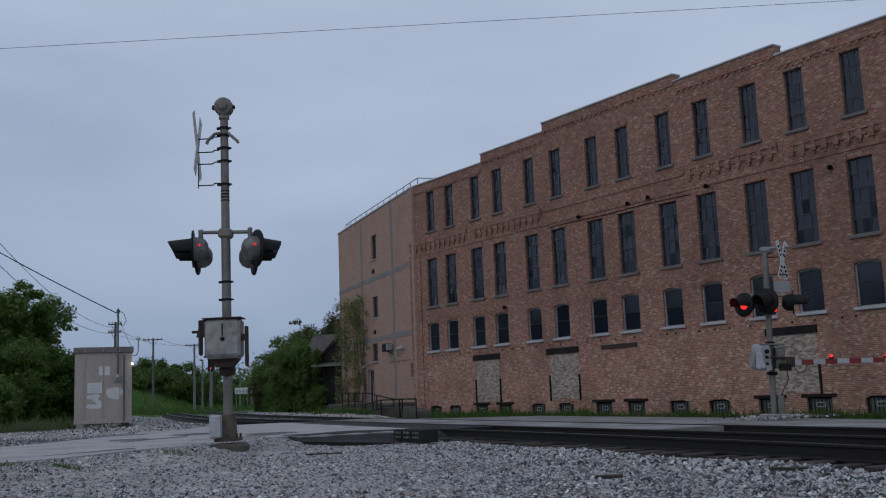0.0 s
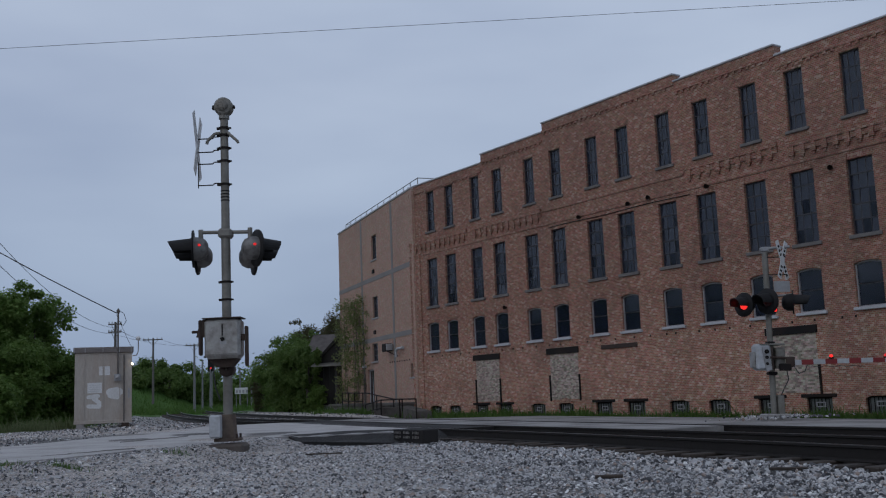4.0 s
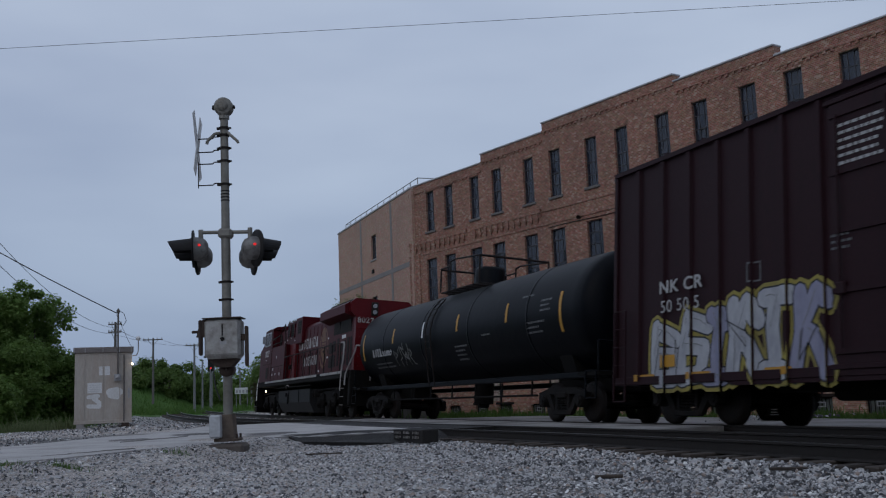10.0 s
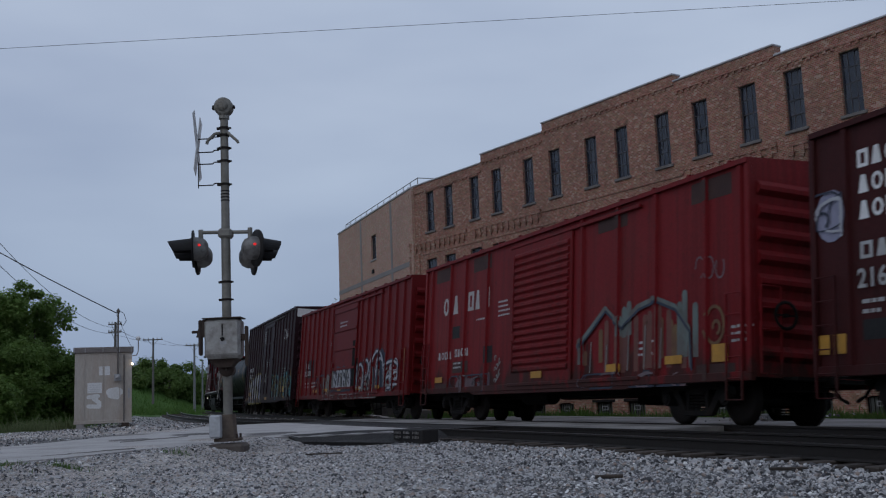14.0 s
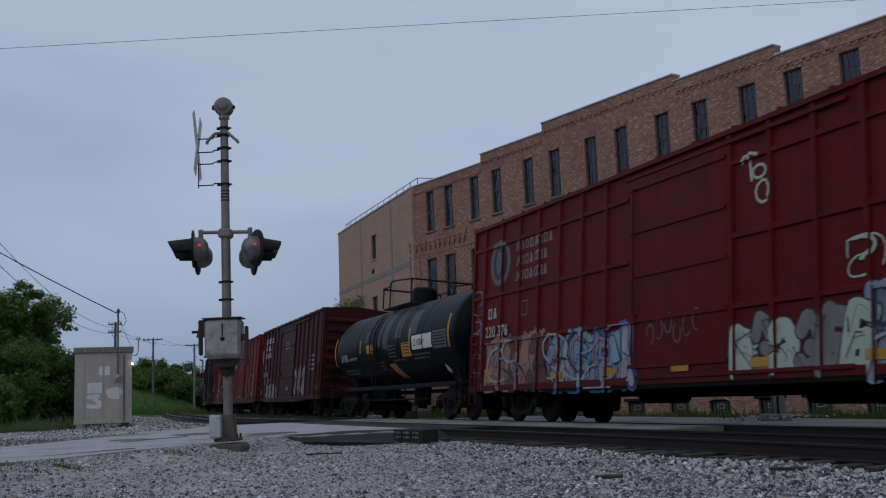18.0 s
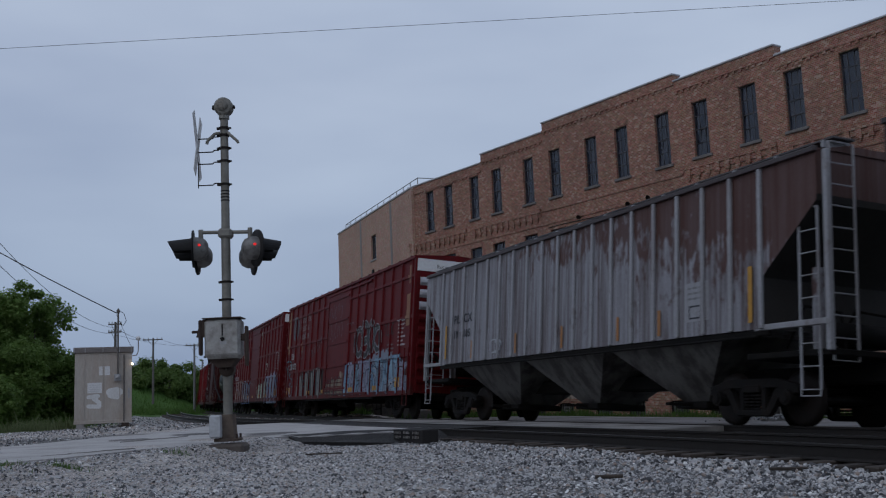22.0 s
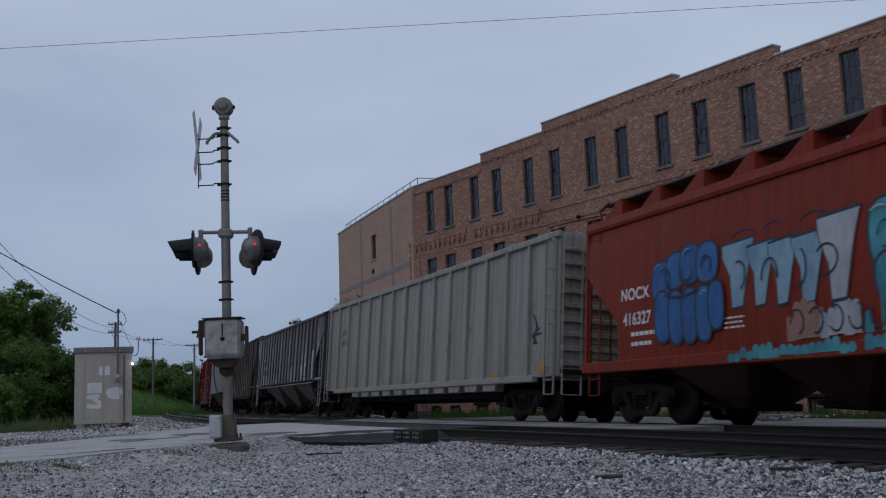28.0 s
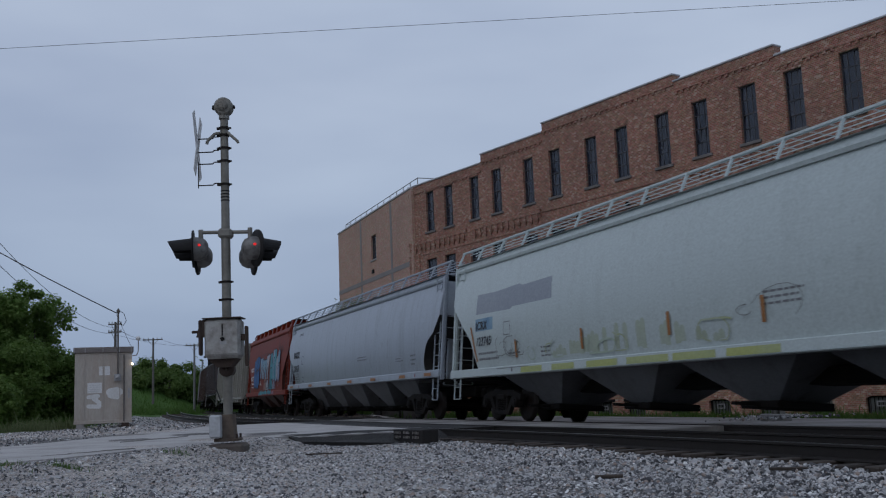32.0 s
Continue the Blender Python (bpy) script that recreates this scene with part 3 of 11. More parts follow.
between(-46, 6.5, -7.0, lambda s: -G - 0.10, "crossing_far_apron", ASPHALT_OLD, "pale asphalt yard lane along the brick building", -0.27, z2=FALL - 0.012)

# dark sloping asphalt edge of the crossing
edge, rows, faces = Shape(), [], []
for k in range(15):
    w = 0.012 * math.sin(k * 2.1)
    d = siding_gap(-10) + 0.75 + k * 0.24
    for q, z in ((-8.2 - 0.35 * math.sin(k * 0.7), -0.006), (-9.0, 0.008), (-9.85, -0.02 + w), (-10.3, -0.13 + w), (-10.75, -0.30 + 0.015 * k), (-10.75, -0.5), (-8.2, -0.5)):
        rows.append((*side_of(q, d), z))
    if k:
        faces += [(7 * k - 7 + i, 7 * k - 7 + (i + 1) % 7, 7 * k + (i + 1) % 7, 7 * k + i) for i in range(7)]
edge.add(rows, faces + [tuple(range(7)), tuple(range(7 * 14 + 6, 7 * 14 - 1, -1))])
solid("crossing_edge", edge, TAR, "broken dark asphalt edge sloping into the gravel", "road", kind="structure")


# ---- tracks ----
RAIL_PROFILE = [(-0.075, -0.185), (0.075, -0.185), (0.075, -0.172), (0.012, -0.15), (0.012, -0.04), (0.037, -0.03), (0.037, -0.004), (0.03, 0.0), (-0.03, 0.0), (-0.037, -0.004), (-0.037, -0.03), (-0.012, -0.04), (-0.012, -0.15), (-0.075, -0.172)]


def rail_shape(gap, side, s0, s1, drop):
    s, n = Shape(), len(RAIL_PROFILE)
    v, f = [], []
    steps = int((s1 - s0) / 1.5) + 1
    for i in range(steps + 1):
        q = s0 + (s1 - s0) * i / steps
        d = gap(q) + side * G
        x, y = side_of(q, d)
        a = on_line(q)[2]
        for u, w in RAIL_PROFILE:
            v.append((x - u * math.sin(a), y + u * math.cos(a), w + drop))
        if i:
            o = (i - 1) * n
            f += [(o + k, o + (k + 1) % n, o + n + (k + 1) % n, o + n + k) for k in range(n)]
    return s.add(v, f)


def head_shape(gap, side, s0, s1, drop):
    s = Shape()
    v, f = [], []
    steps = int((s1 - s0) / 1.5) + 1
    for i in range(steps + 1):
        q = s0 + (s1 - s0) * i / steps
        for u in (-0.027, 0.027):
            x, y = side_of(q, gap(q) + side * G + u)
            v.append((x, y, 0.003 + drop))
        if i:
            f.append((2 * i - 2, 2 * i - 1, 2 * i + 1, 2 * i))
    return s.add(v, f)


TIE_ME = mesh_of("tie", Shape().box(-0.115, 0.115, -1.22, 1.22, -0.35, -0.178, 0.015), TIE)


def railway(label, gap, s0, s1):
    t = thing("railway_track", label, "railway track", "tracks over the crossing", kind="structure")
    for side in (-1, 1):
        drop = FALL if gap(0) == 0.0 and side < 0 else 0.0
        r = part("rail", rail_shape(gap, side, s0, s1, drop), RAIL, t)
        part("rail_head", head_shape(gap, side, s0, s1, drop), RAIL_TOP, r, "polished running surface")
    q = -38.0
    while q < 96:
        if not (-9.6 if gap(q) > 1 else -15.6) < q < 4.4:
            x, y = side_of(q, gap(q))
            ob = part("tie", TIE_ME, TIE, t)
            lean = gap(q) == 0.0
            ob.matrix_local = pose(x, y, random.uniform(-0.012, 0.008) + 0.5 * FALL * lean, math.degrees(CANT) * lean, 0, math.degrees(on_line(q)[2]) + random.uniform(-1.2, 1.2))
        q += 0.56
    return t


railway("main railway track with worn bright rails", lambda s: 0.0, -90, 160)
railway("siding track with rusty rails on ballast", siding_gap, -60, 150)


# ---- brick building ----
COLS = (0.39, 2.05, 4.24, 6.02, 8.37, 10.19, 12.49, 14.29, 16.51, 18.40, 20.58, 22.48, 24.61, 26.45, 28.75, 30.55, 32.8)
U0, U1 = -1.27, 35.0
BASE = -0.9
warehouse = thing("warehouse", "long red brick warehouse with tall steel windows and stepped parapet", "building", m=pose(-1.02, 51.40, 0, 0, 0, -55))


def wall_with_holes(u0, u1, z0, z1, holes, thick):
    """A wall in the plane y = 0 that faces -y, with real openings."""
    us = sorted({u0, u1, *[h[0] for h in holes], *[h[1] for h in holes]})
    zs = sorted({z0, z1, *[h[2] for h in holes], *[h[3] for h in holes]})
    nu, nz = len(us) - 1, len(zs) - 1

    def solid_at(i, j):
        if i < 0 or j < 0 or i >= nu or j >= nz:
            return False
        cu, cz = (us[i] + us[i + 1]) / 2, (zs[j] + zs[j + 1]) / 2
        return not any(a < cu < b and c < cz < d for a, b, c, d in holes)
    ok = [[solid_at(i, j) for j in range(nz)] for i in range(nu)]

    def full(i, j):
        return 0 <= i < nu and 0 <= j < nz and ok[i][j]
    s = Shape()
    v, f = [], []
    for i in range(nu):
        for j in range(nz):
            if not ok[i][j]:
                continue
            a, b, c, d = us[i], us[i + 1], zs[j], zs[j + 1]
            o = len(v)
            v += [(a, 0, c), (b, 0, c), (b, 0, d), (a, 0, d), (a, thick, c), (b, thick, c), (b, thick, d), (a, thick, d)]
            f += [(o, o + 1, o + 2, o + 3), (o + 5, o + 4, o + 7, o + 6)]
            if not full(i - 1, j):
                f.append((o + 4, o, o + 3, o + 7))
            if not full(i + 1, j):
                f.append((o + 1, o + 5, o + 6, o + 2))
            if not full(i, j - 1):
                f.append((o + 4, o + 5, o + 1, o))
            if not full(i, j + 1):
                f.append((o + 3, o + 2, o + 6, o + 7))
    return s.add(v, f)


def raw_part(name, s, material, parent, label=""):
    """A part whose faces are already turned outwards."""
    me = bpy.data.meshes.new(name)
    me.from_pydata(s.v, [], s.f)
    b = bmesh.new()
    b.from_mesh(me)
    bmesh.ops.remove_doubles(b, verts=b.verts, dist=0.0005)
    b.to_mesh(me)
    b.free()
    me.materials.append(material)
    return part(name, me, material, parent, label)


DOORS = ((4.12, 6.0), (9.5, 11.38), (20.98, 22.85), (28.9, 30.8))
holes = []
for u in COLS:
    holes += [(u, u + 0.72, 9.14, 11.22), (u - 0.12, u + 0.80, 5.26, 7.70), (u - 0.2, u + 0.76, 2.97, 4.42), (u - 0.24, u + 0.72, -0.34, 0.2)]
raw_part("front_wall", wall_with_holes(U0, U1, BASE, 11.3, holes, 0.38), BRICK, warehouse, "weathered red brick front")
STEPS = ((U0, 5.23, 11.74), (5.23, 9.82, 12.16), (9.82, 17.6, 12.56), (17.6, 22.19, 12.27), (22.19, 27.0, 11.88), (27.0, U1, 12.4))
for a, b, z in STEPS:
    part("parapet", Shape().box(a, b, 0, 0.38, 11.3, z), BRICK, warehouse)
    part("coping", Shape().box(a - 0.02, b + 0.02, -0.05, 0.43, z, z + 0.07, 0.015), COPING, warehouse, "pale metal coping")
    course = Shape().box(a + 0.01, b - 0.01, -0.05, 0.0, z - 0.42, z - 0.34)
    for k in range(int((b - a) / 0.3)):
        course.box(a + 0.06 + k * 0.3, a + 0.2 + k * 0.3, -0.04, 0.0, z - 0.52, z - 0.42)
    part("parapet_corbel", course, BRICK, warehouse)
part("corner_pier", Shape().box(U0 - 0.02, U0 + 0.95, -0.06, 0, BASE, 8.05, 0.01), BRICK, warehouse)


def corbel_table(u0, u1, z):
    s = Shape()
    s.box(u0, u1, -0.10, 0, z + 0.42, z + 0.58)
    s.box(u0, u1, -0.05, 0, z + 0.22, z + 0.42)
    n = int((u1 - u0) / 0.42)
    for k in range(n):
        u = u0 + (k + 0.15) * (u1 - u0) / n
        s.box(u, u + 0.2, -0.09, -0.0, z + 0.10, z + 0.42)
        s.box(u + 0.05, u + 0.15, -0.06, 0.0, z, z + 0.10)
    return part("corbel_table", s, BRICK, warehouse, "corbelled brick band")


for a, b, z in ((U0 + 0.02, 3.9, 8.16), (4.4, 9.5, 8.16), (17.9, 22.0, 8.3), (22.4, 26.6, 8.16), (27.2, 34.5, 8.16)):
    corbel_table(a, b, z)
for a, b, z in ((9.6, 17.8, 8.58), (-0.2, 34.8, 7.98)):
    part("string_course", Shape().box(a, b, -0.035, 0, z, z + 0.08), BRICK, warehouse)

PANE_ME = {}


def pane_mesh(w, h, material):
    key = (round(w, 3), round(h, 3), material.name)
    if key not in PANE_ME:
        PANE_ME[key] = mesh_of("pane", Shape().box(-w / 2, w / 2, -0.004, 0.004, -h / 2, h / 2), material)
    return PANE_ME[key]


def steel_window(u, w, z0, z1, nx, nz, sill_drop):
    sh = Shape()
    t = 0.035
    sh.box(u, u + t, 0.10, 0.16, z0, z1).box(u + w - t, u + w, 0.10, 0.16, z0, z1)
    sh.box(u + t, u + w - t, 0.10, 0.16, z0, z0 + t).box(u + t, u + w - t, 0.10, 0.16, z1 - t, z1)
    for k in range(1, nx):
        c = u + w * k / nx
        sh.box(c - 0.011, c + 0.011, 0.115, 0.15, z0 + t, z1 - t)
    for k in range(1, nz):
        c = z0 + (z1 - z0) * k / nz
        m = 0.022 if k % 2 == 0 else 0.012
        for i in range(nx):
            sh.box(u + w * i / nx + 0.012, u + w * (i + 1) / nx - 0.012, 0.113, 0.152, c - m, c + m)
    win = part("window", sh, MUNTIN, warehouse, "tall dark steel window with small panes")
    for i in range(nx):
        for k in range(nz):
            pw, ph = w / nx - 0.02, (z1 - z0) / nz - 0.02
            p = part("pane", pane_mesh(pw, ph, GLASS_UP), GLASS_UP, win)
            p.matrix_local = pose(u + w * (i + 0.5) / nx, 0.132, z0 + (z1 - z0) * (k + 0.5) / nz, random.gauss(0, 2.2), 0, random.gauss(0, 2.2))
    part("sill", Shape().box(u - 0.1, u + w + 0.1, -0.07, 0.12, z0 - sill_drop, z0 - 0.002, 0.01), SILL_DULL, win, "stone sill")
    head = Shape()
    n = 9
    for k in range(n):
        a = u - 0.06 + (w + 0.12) * k / n
        head.box(a + 0.006, a + (w + 0.12) / n - 0.006, -0.015, 0.05, z1 + 0.004, z1 + 0.23)
    part("brick_lintel", head, BRICK, win)
    return win


def arched_window(u, w, z0, z1):
    rise = 0.085
    arc = [(u + w * k / 8, z1 - rise + rise * math.sin(math.pi * k / 8) ** 0.9) for k in range(9)]
    sh = Shape()
    sh.box(u, u + 0.04, 0.08, 0.17, z0, z1 - rise).box(u + w - 0.04, u + w, 0.08, 0.17, z0, z1 - rise)
    sh.box(u + 0.04, u + w - 0.04, 0.08, 0.17, z0, z0 + 0.045)
    sh.prism(arc + [(u + w * k / 8, z1 - rise - 0.035 + (rise - 0.02) * math.sin(math.pi * k / 8)) for k in range(8, -1, -1)], "y", 0.08, 0.17)
    mid = (z0 + z1) / 2
    win = part("window", sh, SASH, warehouse, "arched sash window with pale frame and dark glass")
    part("meeting_rail", Shape().box(u + 0.04, u + w - 0.04, 0.10, 0.15, mid - 0.014, mid + 0.014), MUNTIN, win)
    for k in (0, 1):
        h = (z1 - z0) / 2 - 0.04
        p = part("pane", pane_mesh(w - 0.1, h, GLASS), GLASS, win)
        p.matrix_local = pose(u + w / 2, 0.13, z0 + 0.04 + h / 2 + k * (h + 0.03), random.gauss(0, 0.8), 0, random.gauss(0, 0.8))
    part("sill", Shape().box(u - 0.1, u + w + 0.1, -0.09, 0.10, z0 - 0.1, z0 - 0.002, 0.012), COPING, win, "pale stone sill")
    sp = Shape()
    for side in (0, 1):
        q = arc[:5] if side == 0 else arc[4:]
        sp.prism(q + ([(u + w / 2, z1 + 0.002), (u, z1 + 0.002)] if side == 0 else [(u + w, z1 + 0.002), (u + w / 2, z1 + 0.002)]), "y", 0.001, 0.2)
    part("spandrel", sp, BRICK, win)
    vs = Shape()
    for k in range(13):
        t0, t1 = k / 13, (k + 1) / 13 - 0.012
        q = []
        for t, r in ((t0, 0.0), (t1, 0.0), (t1, 0.2), (t0, 0.2)):
            x = u + w * t
            lift = rise * math.sin(math.pi * t) ** 0.9 * (1 if r == 0 else 1.1)
            q.append((x + (t - 0.5) * r * 0.7, z1 - rise + 0.012 + lift + r))
        vs.prism(q, "y", -0.02, 0.04)
    part("brick_arch", vs, BRICK, win)
    return win


BAR_ME = mesh_of("window_bar", Shape().box(-0.01, 0.01, -0.01, 0.01, -0.34, 0.2), BLACK_IRON)


def basement_window(u, w, lintel):
    z0, z1 = -0.34, 0.2
    sh = Shape().box(u, u + w, 0.1, 0.16, z1 - 0.05, z1).box(u, u + 0.05, 0.1, 0.16, z0, z1 - 0.05).box(u + w - 0.05, u + w, 0.1, 0.16, z0, z1 - 0.05)
    win = part("basement_window", sh, BLACK_IRON, warehouse, "low barred basement window")
    for k in range(1, 7):
        o = part("window_bar", BAR_ME, WINDOW_BAR, win)
        o.matrix_local = pose(u + w * k / 7, 0.04, 0)
    part("pane", Shape().box(u + 0.05, u + w - 0.05, 0.126, 0.134, z0, z1 - 0.05), BLOCK_GLASS, win)
    fr = Shape()
    a, b, c, d = u + w * 0.36, u + w * 0.72, -0.12, 0.05
    fr.box(a, b, 0.015, 0.03, d - 0.03, d).box(a, b, 0.015, 0.03, c, c + 0.03).box(a, a + 0.03, 0.015, 0.03, c + 0.03, d - 0.03).box(b - 0.03, b, 0.015, 0.03, c + 0.03, d - 0.03)
    part("vent_frame", fr, SASH, win, "small pale vent frame")
    if lintel:
        part("lintel", Shape().box(u - 0.18, u + w + 0.18, -0.03, 0.08, z1, z1 + 0.11, 0.01), BLACK_IRON, win, "black iron lintel")
    else:
        vs = Shape()
        for k in range(12):
            t0, t1 = k / 12, (k + 1) / 12 - 0.012
            q = [(u + w * t + (t - 0.5) * r, z1 - 0.06 + 0.1 * math.sin(math.pi * t) + r) for t, r in ((t0, 0), (t1, 0), (t1, 0.16), (t0, 0.16))]
            vs.prism(q, "y", -0.02, 0.05)
        part("brick_arch", vs, BRICK, win)


for i, u in enumerate(COLS):
    steel_window(u, 0.72, 9.14, 11.22, 3, 4, 0.11)
    steel_window(u - 0.12, 0.92, 5.26, 7.70, 3, 5, 0.12)
    arched_window(u - 0.2, 0.96, 2.97, 4.42)
    basement_window(u - 0.24, 0.96, i in (2, 3, 6, 7, 10, 11, 14))
for a, b in DOORS:
    inf = part("bricked_up_doorway", Shape().box(a + 0.06, b - 0.04, -0.012, 0.0, 0.36, 2.3), BRICK_PALE, warehouse, "doorway filled with pale brick")
    part("lintel", Shape().box(a - 0.12, b + 0.04, -0.07, 0.0, 2.3, 2.56, 0.01), BLACK_IRON, inf, "black iron lintel")
    part("jamb_iron", Shape().box(a - 0.02, a + 0.05, -0.05, 0, 0.3, 1.4), BLACK_IRON, inf)
    part("jamb_iron", Shape().box(b - 0.03, b + 0.04, -0.05, 0, 0.3, 1.4), BLACK_IRON, inf)
part("loose_lintel", Shape().box(12.8, 14.82, -0.05, 0, 2.33, 2.5, 0.01), RUSTY, warehouse, "rusty iron lintel")
for k in range(40):
    u = -0.4 + k * 0.83 + random.uniform(-0.2, 0.2)
    part("anchor_plate", Shape().box(u - 0.03, u + 0.03, -0.03, 0, 2.66, 2.74, 0.008), BLACK_IRON, warehouse)
for u, z in ((6.7, 4.62), (24.0, 7.55), (18.9, 7.93), (12.0, 7.95), (16.0, 8.05), (14.9, 8.0)):
    part("wall_fitting", Shape().lathe((u, 0, z), (u, -0.16, z), [(0, 0.03), (0.3, 0.05), (0.6, 0.08), (1, 0.09)], 10), BLACK_IRON, warehouse)
cable = Shape()
pts = [(9.9 + k * 0.9, -0.02, 7.82 + 0.14 * math.sin(k * 1.2) * 0.15) for k in range(10)]
part("wall_cable", cable.tube(pts, 0.018), BLACK_IRON, warehouse)
part("roof", Shape().box(U0, U1, 0.38, 18.0, 11.05, 11.25), ROOFING, warehouse)
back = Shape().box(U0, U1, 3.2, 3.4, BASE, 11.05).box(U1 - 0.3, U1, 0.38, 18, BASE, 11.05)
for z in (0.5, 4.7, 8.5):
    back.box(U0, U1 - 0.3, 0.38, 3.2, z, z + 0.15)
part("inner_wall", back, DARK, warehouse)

# lower-lit flank that follows the curve of the tracks
wing = thing("warehouse_wing", "pinkish brick warehouse wing with concrete bands", "building", m=pose(-1.77, 52.46, 0, 0, 0, -69))
WH = [(-7.05, -6.05, 8.85, 10.3), (-7.1, -6.05, 5.4, 6.65), (-7.4, -6.3, 2.85, 3.9), (-8.45, -7.2, 0.42, 2.4), (-0.5, 0.1, 1.75, 2.45)]
raw_part("flank_wall", wall_with_holes(-14.6, 0.55, BASE, 11.66, WH, 0.35), BRICK_WING, wing)
part("end_wall", Shape().box(-14.6, -14.25, 0.35, 16, BASE, 11.66), BRICK_WING, wing)
part("coping", Shape().box(-14.64, 0.5, -0.05, 0.4, 11.66, 11.76, 0.015), COPING, wing, "pale metal coping")
part("roof", Shape().box(-14.25, 0.55, 0.4, 16, 11.3, 11.45), ROOFING, wing)
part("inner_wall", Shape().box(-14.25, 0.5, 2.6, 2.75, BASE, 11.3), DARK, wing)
for z in (7.58, 3.98):
    part("concrete_band", Shape().box(-14.61, -0.02, -0.02, 0, z, z + 0.26), BAND, wing, "grey concrete band")
for u in (-9.2, -3.1):
    part("concrete_pilaster", Shape().box(u - 0.16, u + 0.16, -0.017, 0, BASE, 11.6), BAND, wing)
for a, b, c, d in WH:
    sh = Shape()
    sh.box(a, a + 0.06, 0.1, 0.18, c, d).box(b - 0.06, b, 0.1, 0.18, c, d).box(a + 0.06, b - 0.06, 0.1, 0.18, c, c + 0.06).box(a + 0.06, b - 0.06, 0.1, 0.18, d - 0.06, d)
    is_door = d - c > 1.8
    nx, nz = (2, 1) if is_door else (3, 3) if b - a > 0.8 else (1, 1)
    for k in range(1, nx):
        x = a + (b - a) * k / nx
        sh.box(x - 0.02, x + 0.02, 0.11, 0.17, c + 0.06, d - 0.06)
    for k in range(1, nz):
        z = c + (d - c) * k / nz
        for i in range(nx):
            sh.box(a + (b - a) * i / nx + 0.03, a + (b - a) * (i + 1) / nx - 0.03, 0.115, 0.165, z - 0.015, z + 0.015)
    win = part("door" if is_door else "window", sh, COPING if is_door else MUNTIN, wing, "glazed white double door" if is_door else "steel window")
    for i in range(nx):
        for k in range(nz):
            pw, ph = (b - a - 0.1) / nx, (d - c - 0.1) / nz
            p = part("pane", pane_mesh(pw, ph, GLASS_UP), GLASS_UP, win)
            p.matrix_local = pose(a + 0.05 + pw * (i + 0.5), 0.14, c + 0.05 + ph * (k + 0.5), random.gauss(0, 1.5), 0, random.gauss(0, 1.5))
    if not is_door:
        part("sill", Shape().box(a - 0.1, b + 0.1, -0.06, 0.1, c - 0.1, c - 0.002, 0.01), STONE, win)
for z in (8.15, 4.55):
    part("drain_scupper", Shape().box(-6.85, -6.5, -0.08, 0, z - 0.12, z + 0.1, 0.01), BLACK_IRON, wing)
rail_ = Shape()
for k in range(13):
    u = -14.4 + k * 1.22
    rail_.cyl((u, 0.5, 11.45), (u, 0.5, 12.32), 0.025, n=6)
rail_.tube([(-14.4, 0.5, 12.32), (0.24, 0.5, 12.32), (0.24, 1.6, 12.32), (0.24, 1.6, 11.45)], 0.025)
rail_.tube([(-14.4, 0.5, 11.92), (0.24, 0.5, 11.92), (0.24, 1.6, 11.92)], 0.022)
rail_.tube([(-14.4, 0.5, 12.32), (-14.4, 2.0, 12.32), (-14.4, 2.0, 11.45)], 0.025)
part("roof_railing", rail_, STEEL_GREY, wing, "thin steel roof railing")


# ---- crossing signals ----
HEAD_PAINT = surface("spotted_dark_grey_housing", (0.24, 0.23, 0.22), (0.045, 0.04, 0.036), 0.55, 0.2, big=7, amount=1.0)


def light_head(parent, x, y, z, yaw, lit, r=0.35, visor=0.5, sight=1, shell=None):
    """A flasher: back housing, round black shield, hooded lens. yaw: where it shines, degrees in plan."""
    a = radians(yaw)
    dx, dy = math.cos(a), math.sin(a)

    def at(d, up=0.0, side=0.0):
        return (x + dx * d - dy * side, y + dy * d + dx * side, z + up)
    body = Shape().lathe(at(-0.26), at(0.0), [(0, 0.01), (0.02, 0.1), (0.2, 0.17), (0.55, 0.215), (1, 0.22)], 18)
    hd = part("light_head", body, shell or HEAD_PAINT, parent, "round grey back housing")
    part("shield", Shape().lathe(at(0.0), at(0.03), [(0, 0.01), (0, r), (1, r), (1, 0.16)], 28), BLACK_PAINT, hd, "round black shield")
    v = Shape()
    n = 14
    pts = []
    for k in range(n + 1):
        t = math.pi * (-0.08 + 1.16 * k / n)
        c, s = math.cos(t), math.sin(t)
        for rr in (0.205, 0.19):
            for d, q in ((0.03, 1.0), (visor * (0.80 + 0.16 * s), 0.80)):
                pts.append(at(d, rr * s * q - 0.02 * d, rr * c * q))
    f = []
    for k in range(n):
        o, q = 4 * k, 4 * k + 4
        f += [(o, q, q + 1, o + 1), (o + 2, o + 3, q + 3, q + 2), (o + 1, q + 1, q + 3, o + 3), (o, o + 2, q + 2, q)]
    f += [(0, 1, 3, 2), (4 * n, 4 * n + 2, 4 * n + 3, 4 * n + 1)]
    part("visor", v.add(pts, f), BLACK_PAINT, hd, "black hood")
    part("lens", Shape().lathe(at(0.02), at(0.07), [(0, r * 0.4), (0.5, r * 0.33), (1, 0.01)], 18), RED_LIGHT if lit else LENS_DARK, hd, "red lens")
    if sight:
        part("sight_glass", Shape().cyl(at(-0.12, 0.04, -sight * 0.17), at(-0.10, 0.04, -sight * 0.225), 0.024, n=10), RED_DIM, hd, "small lit red sight glass")
    return hd


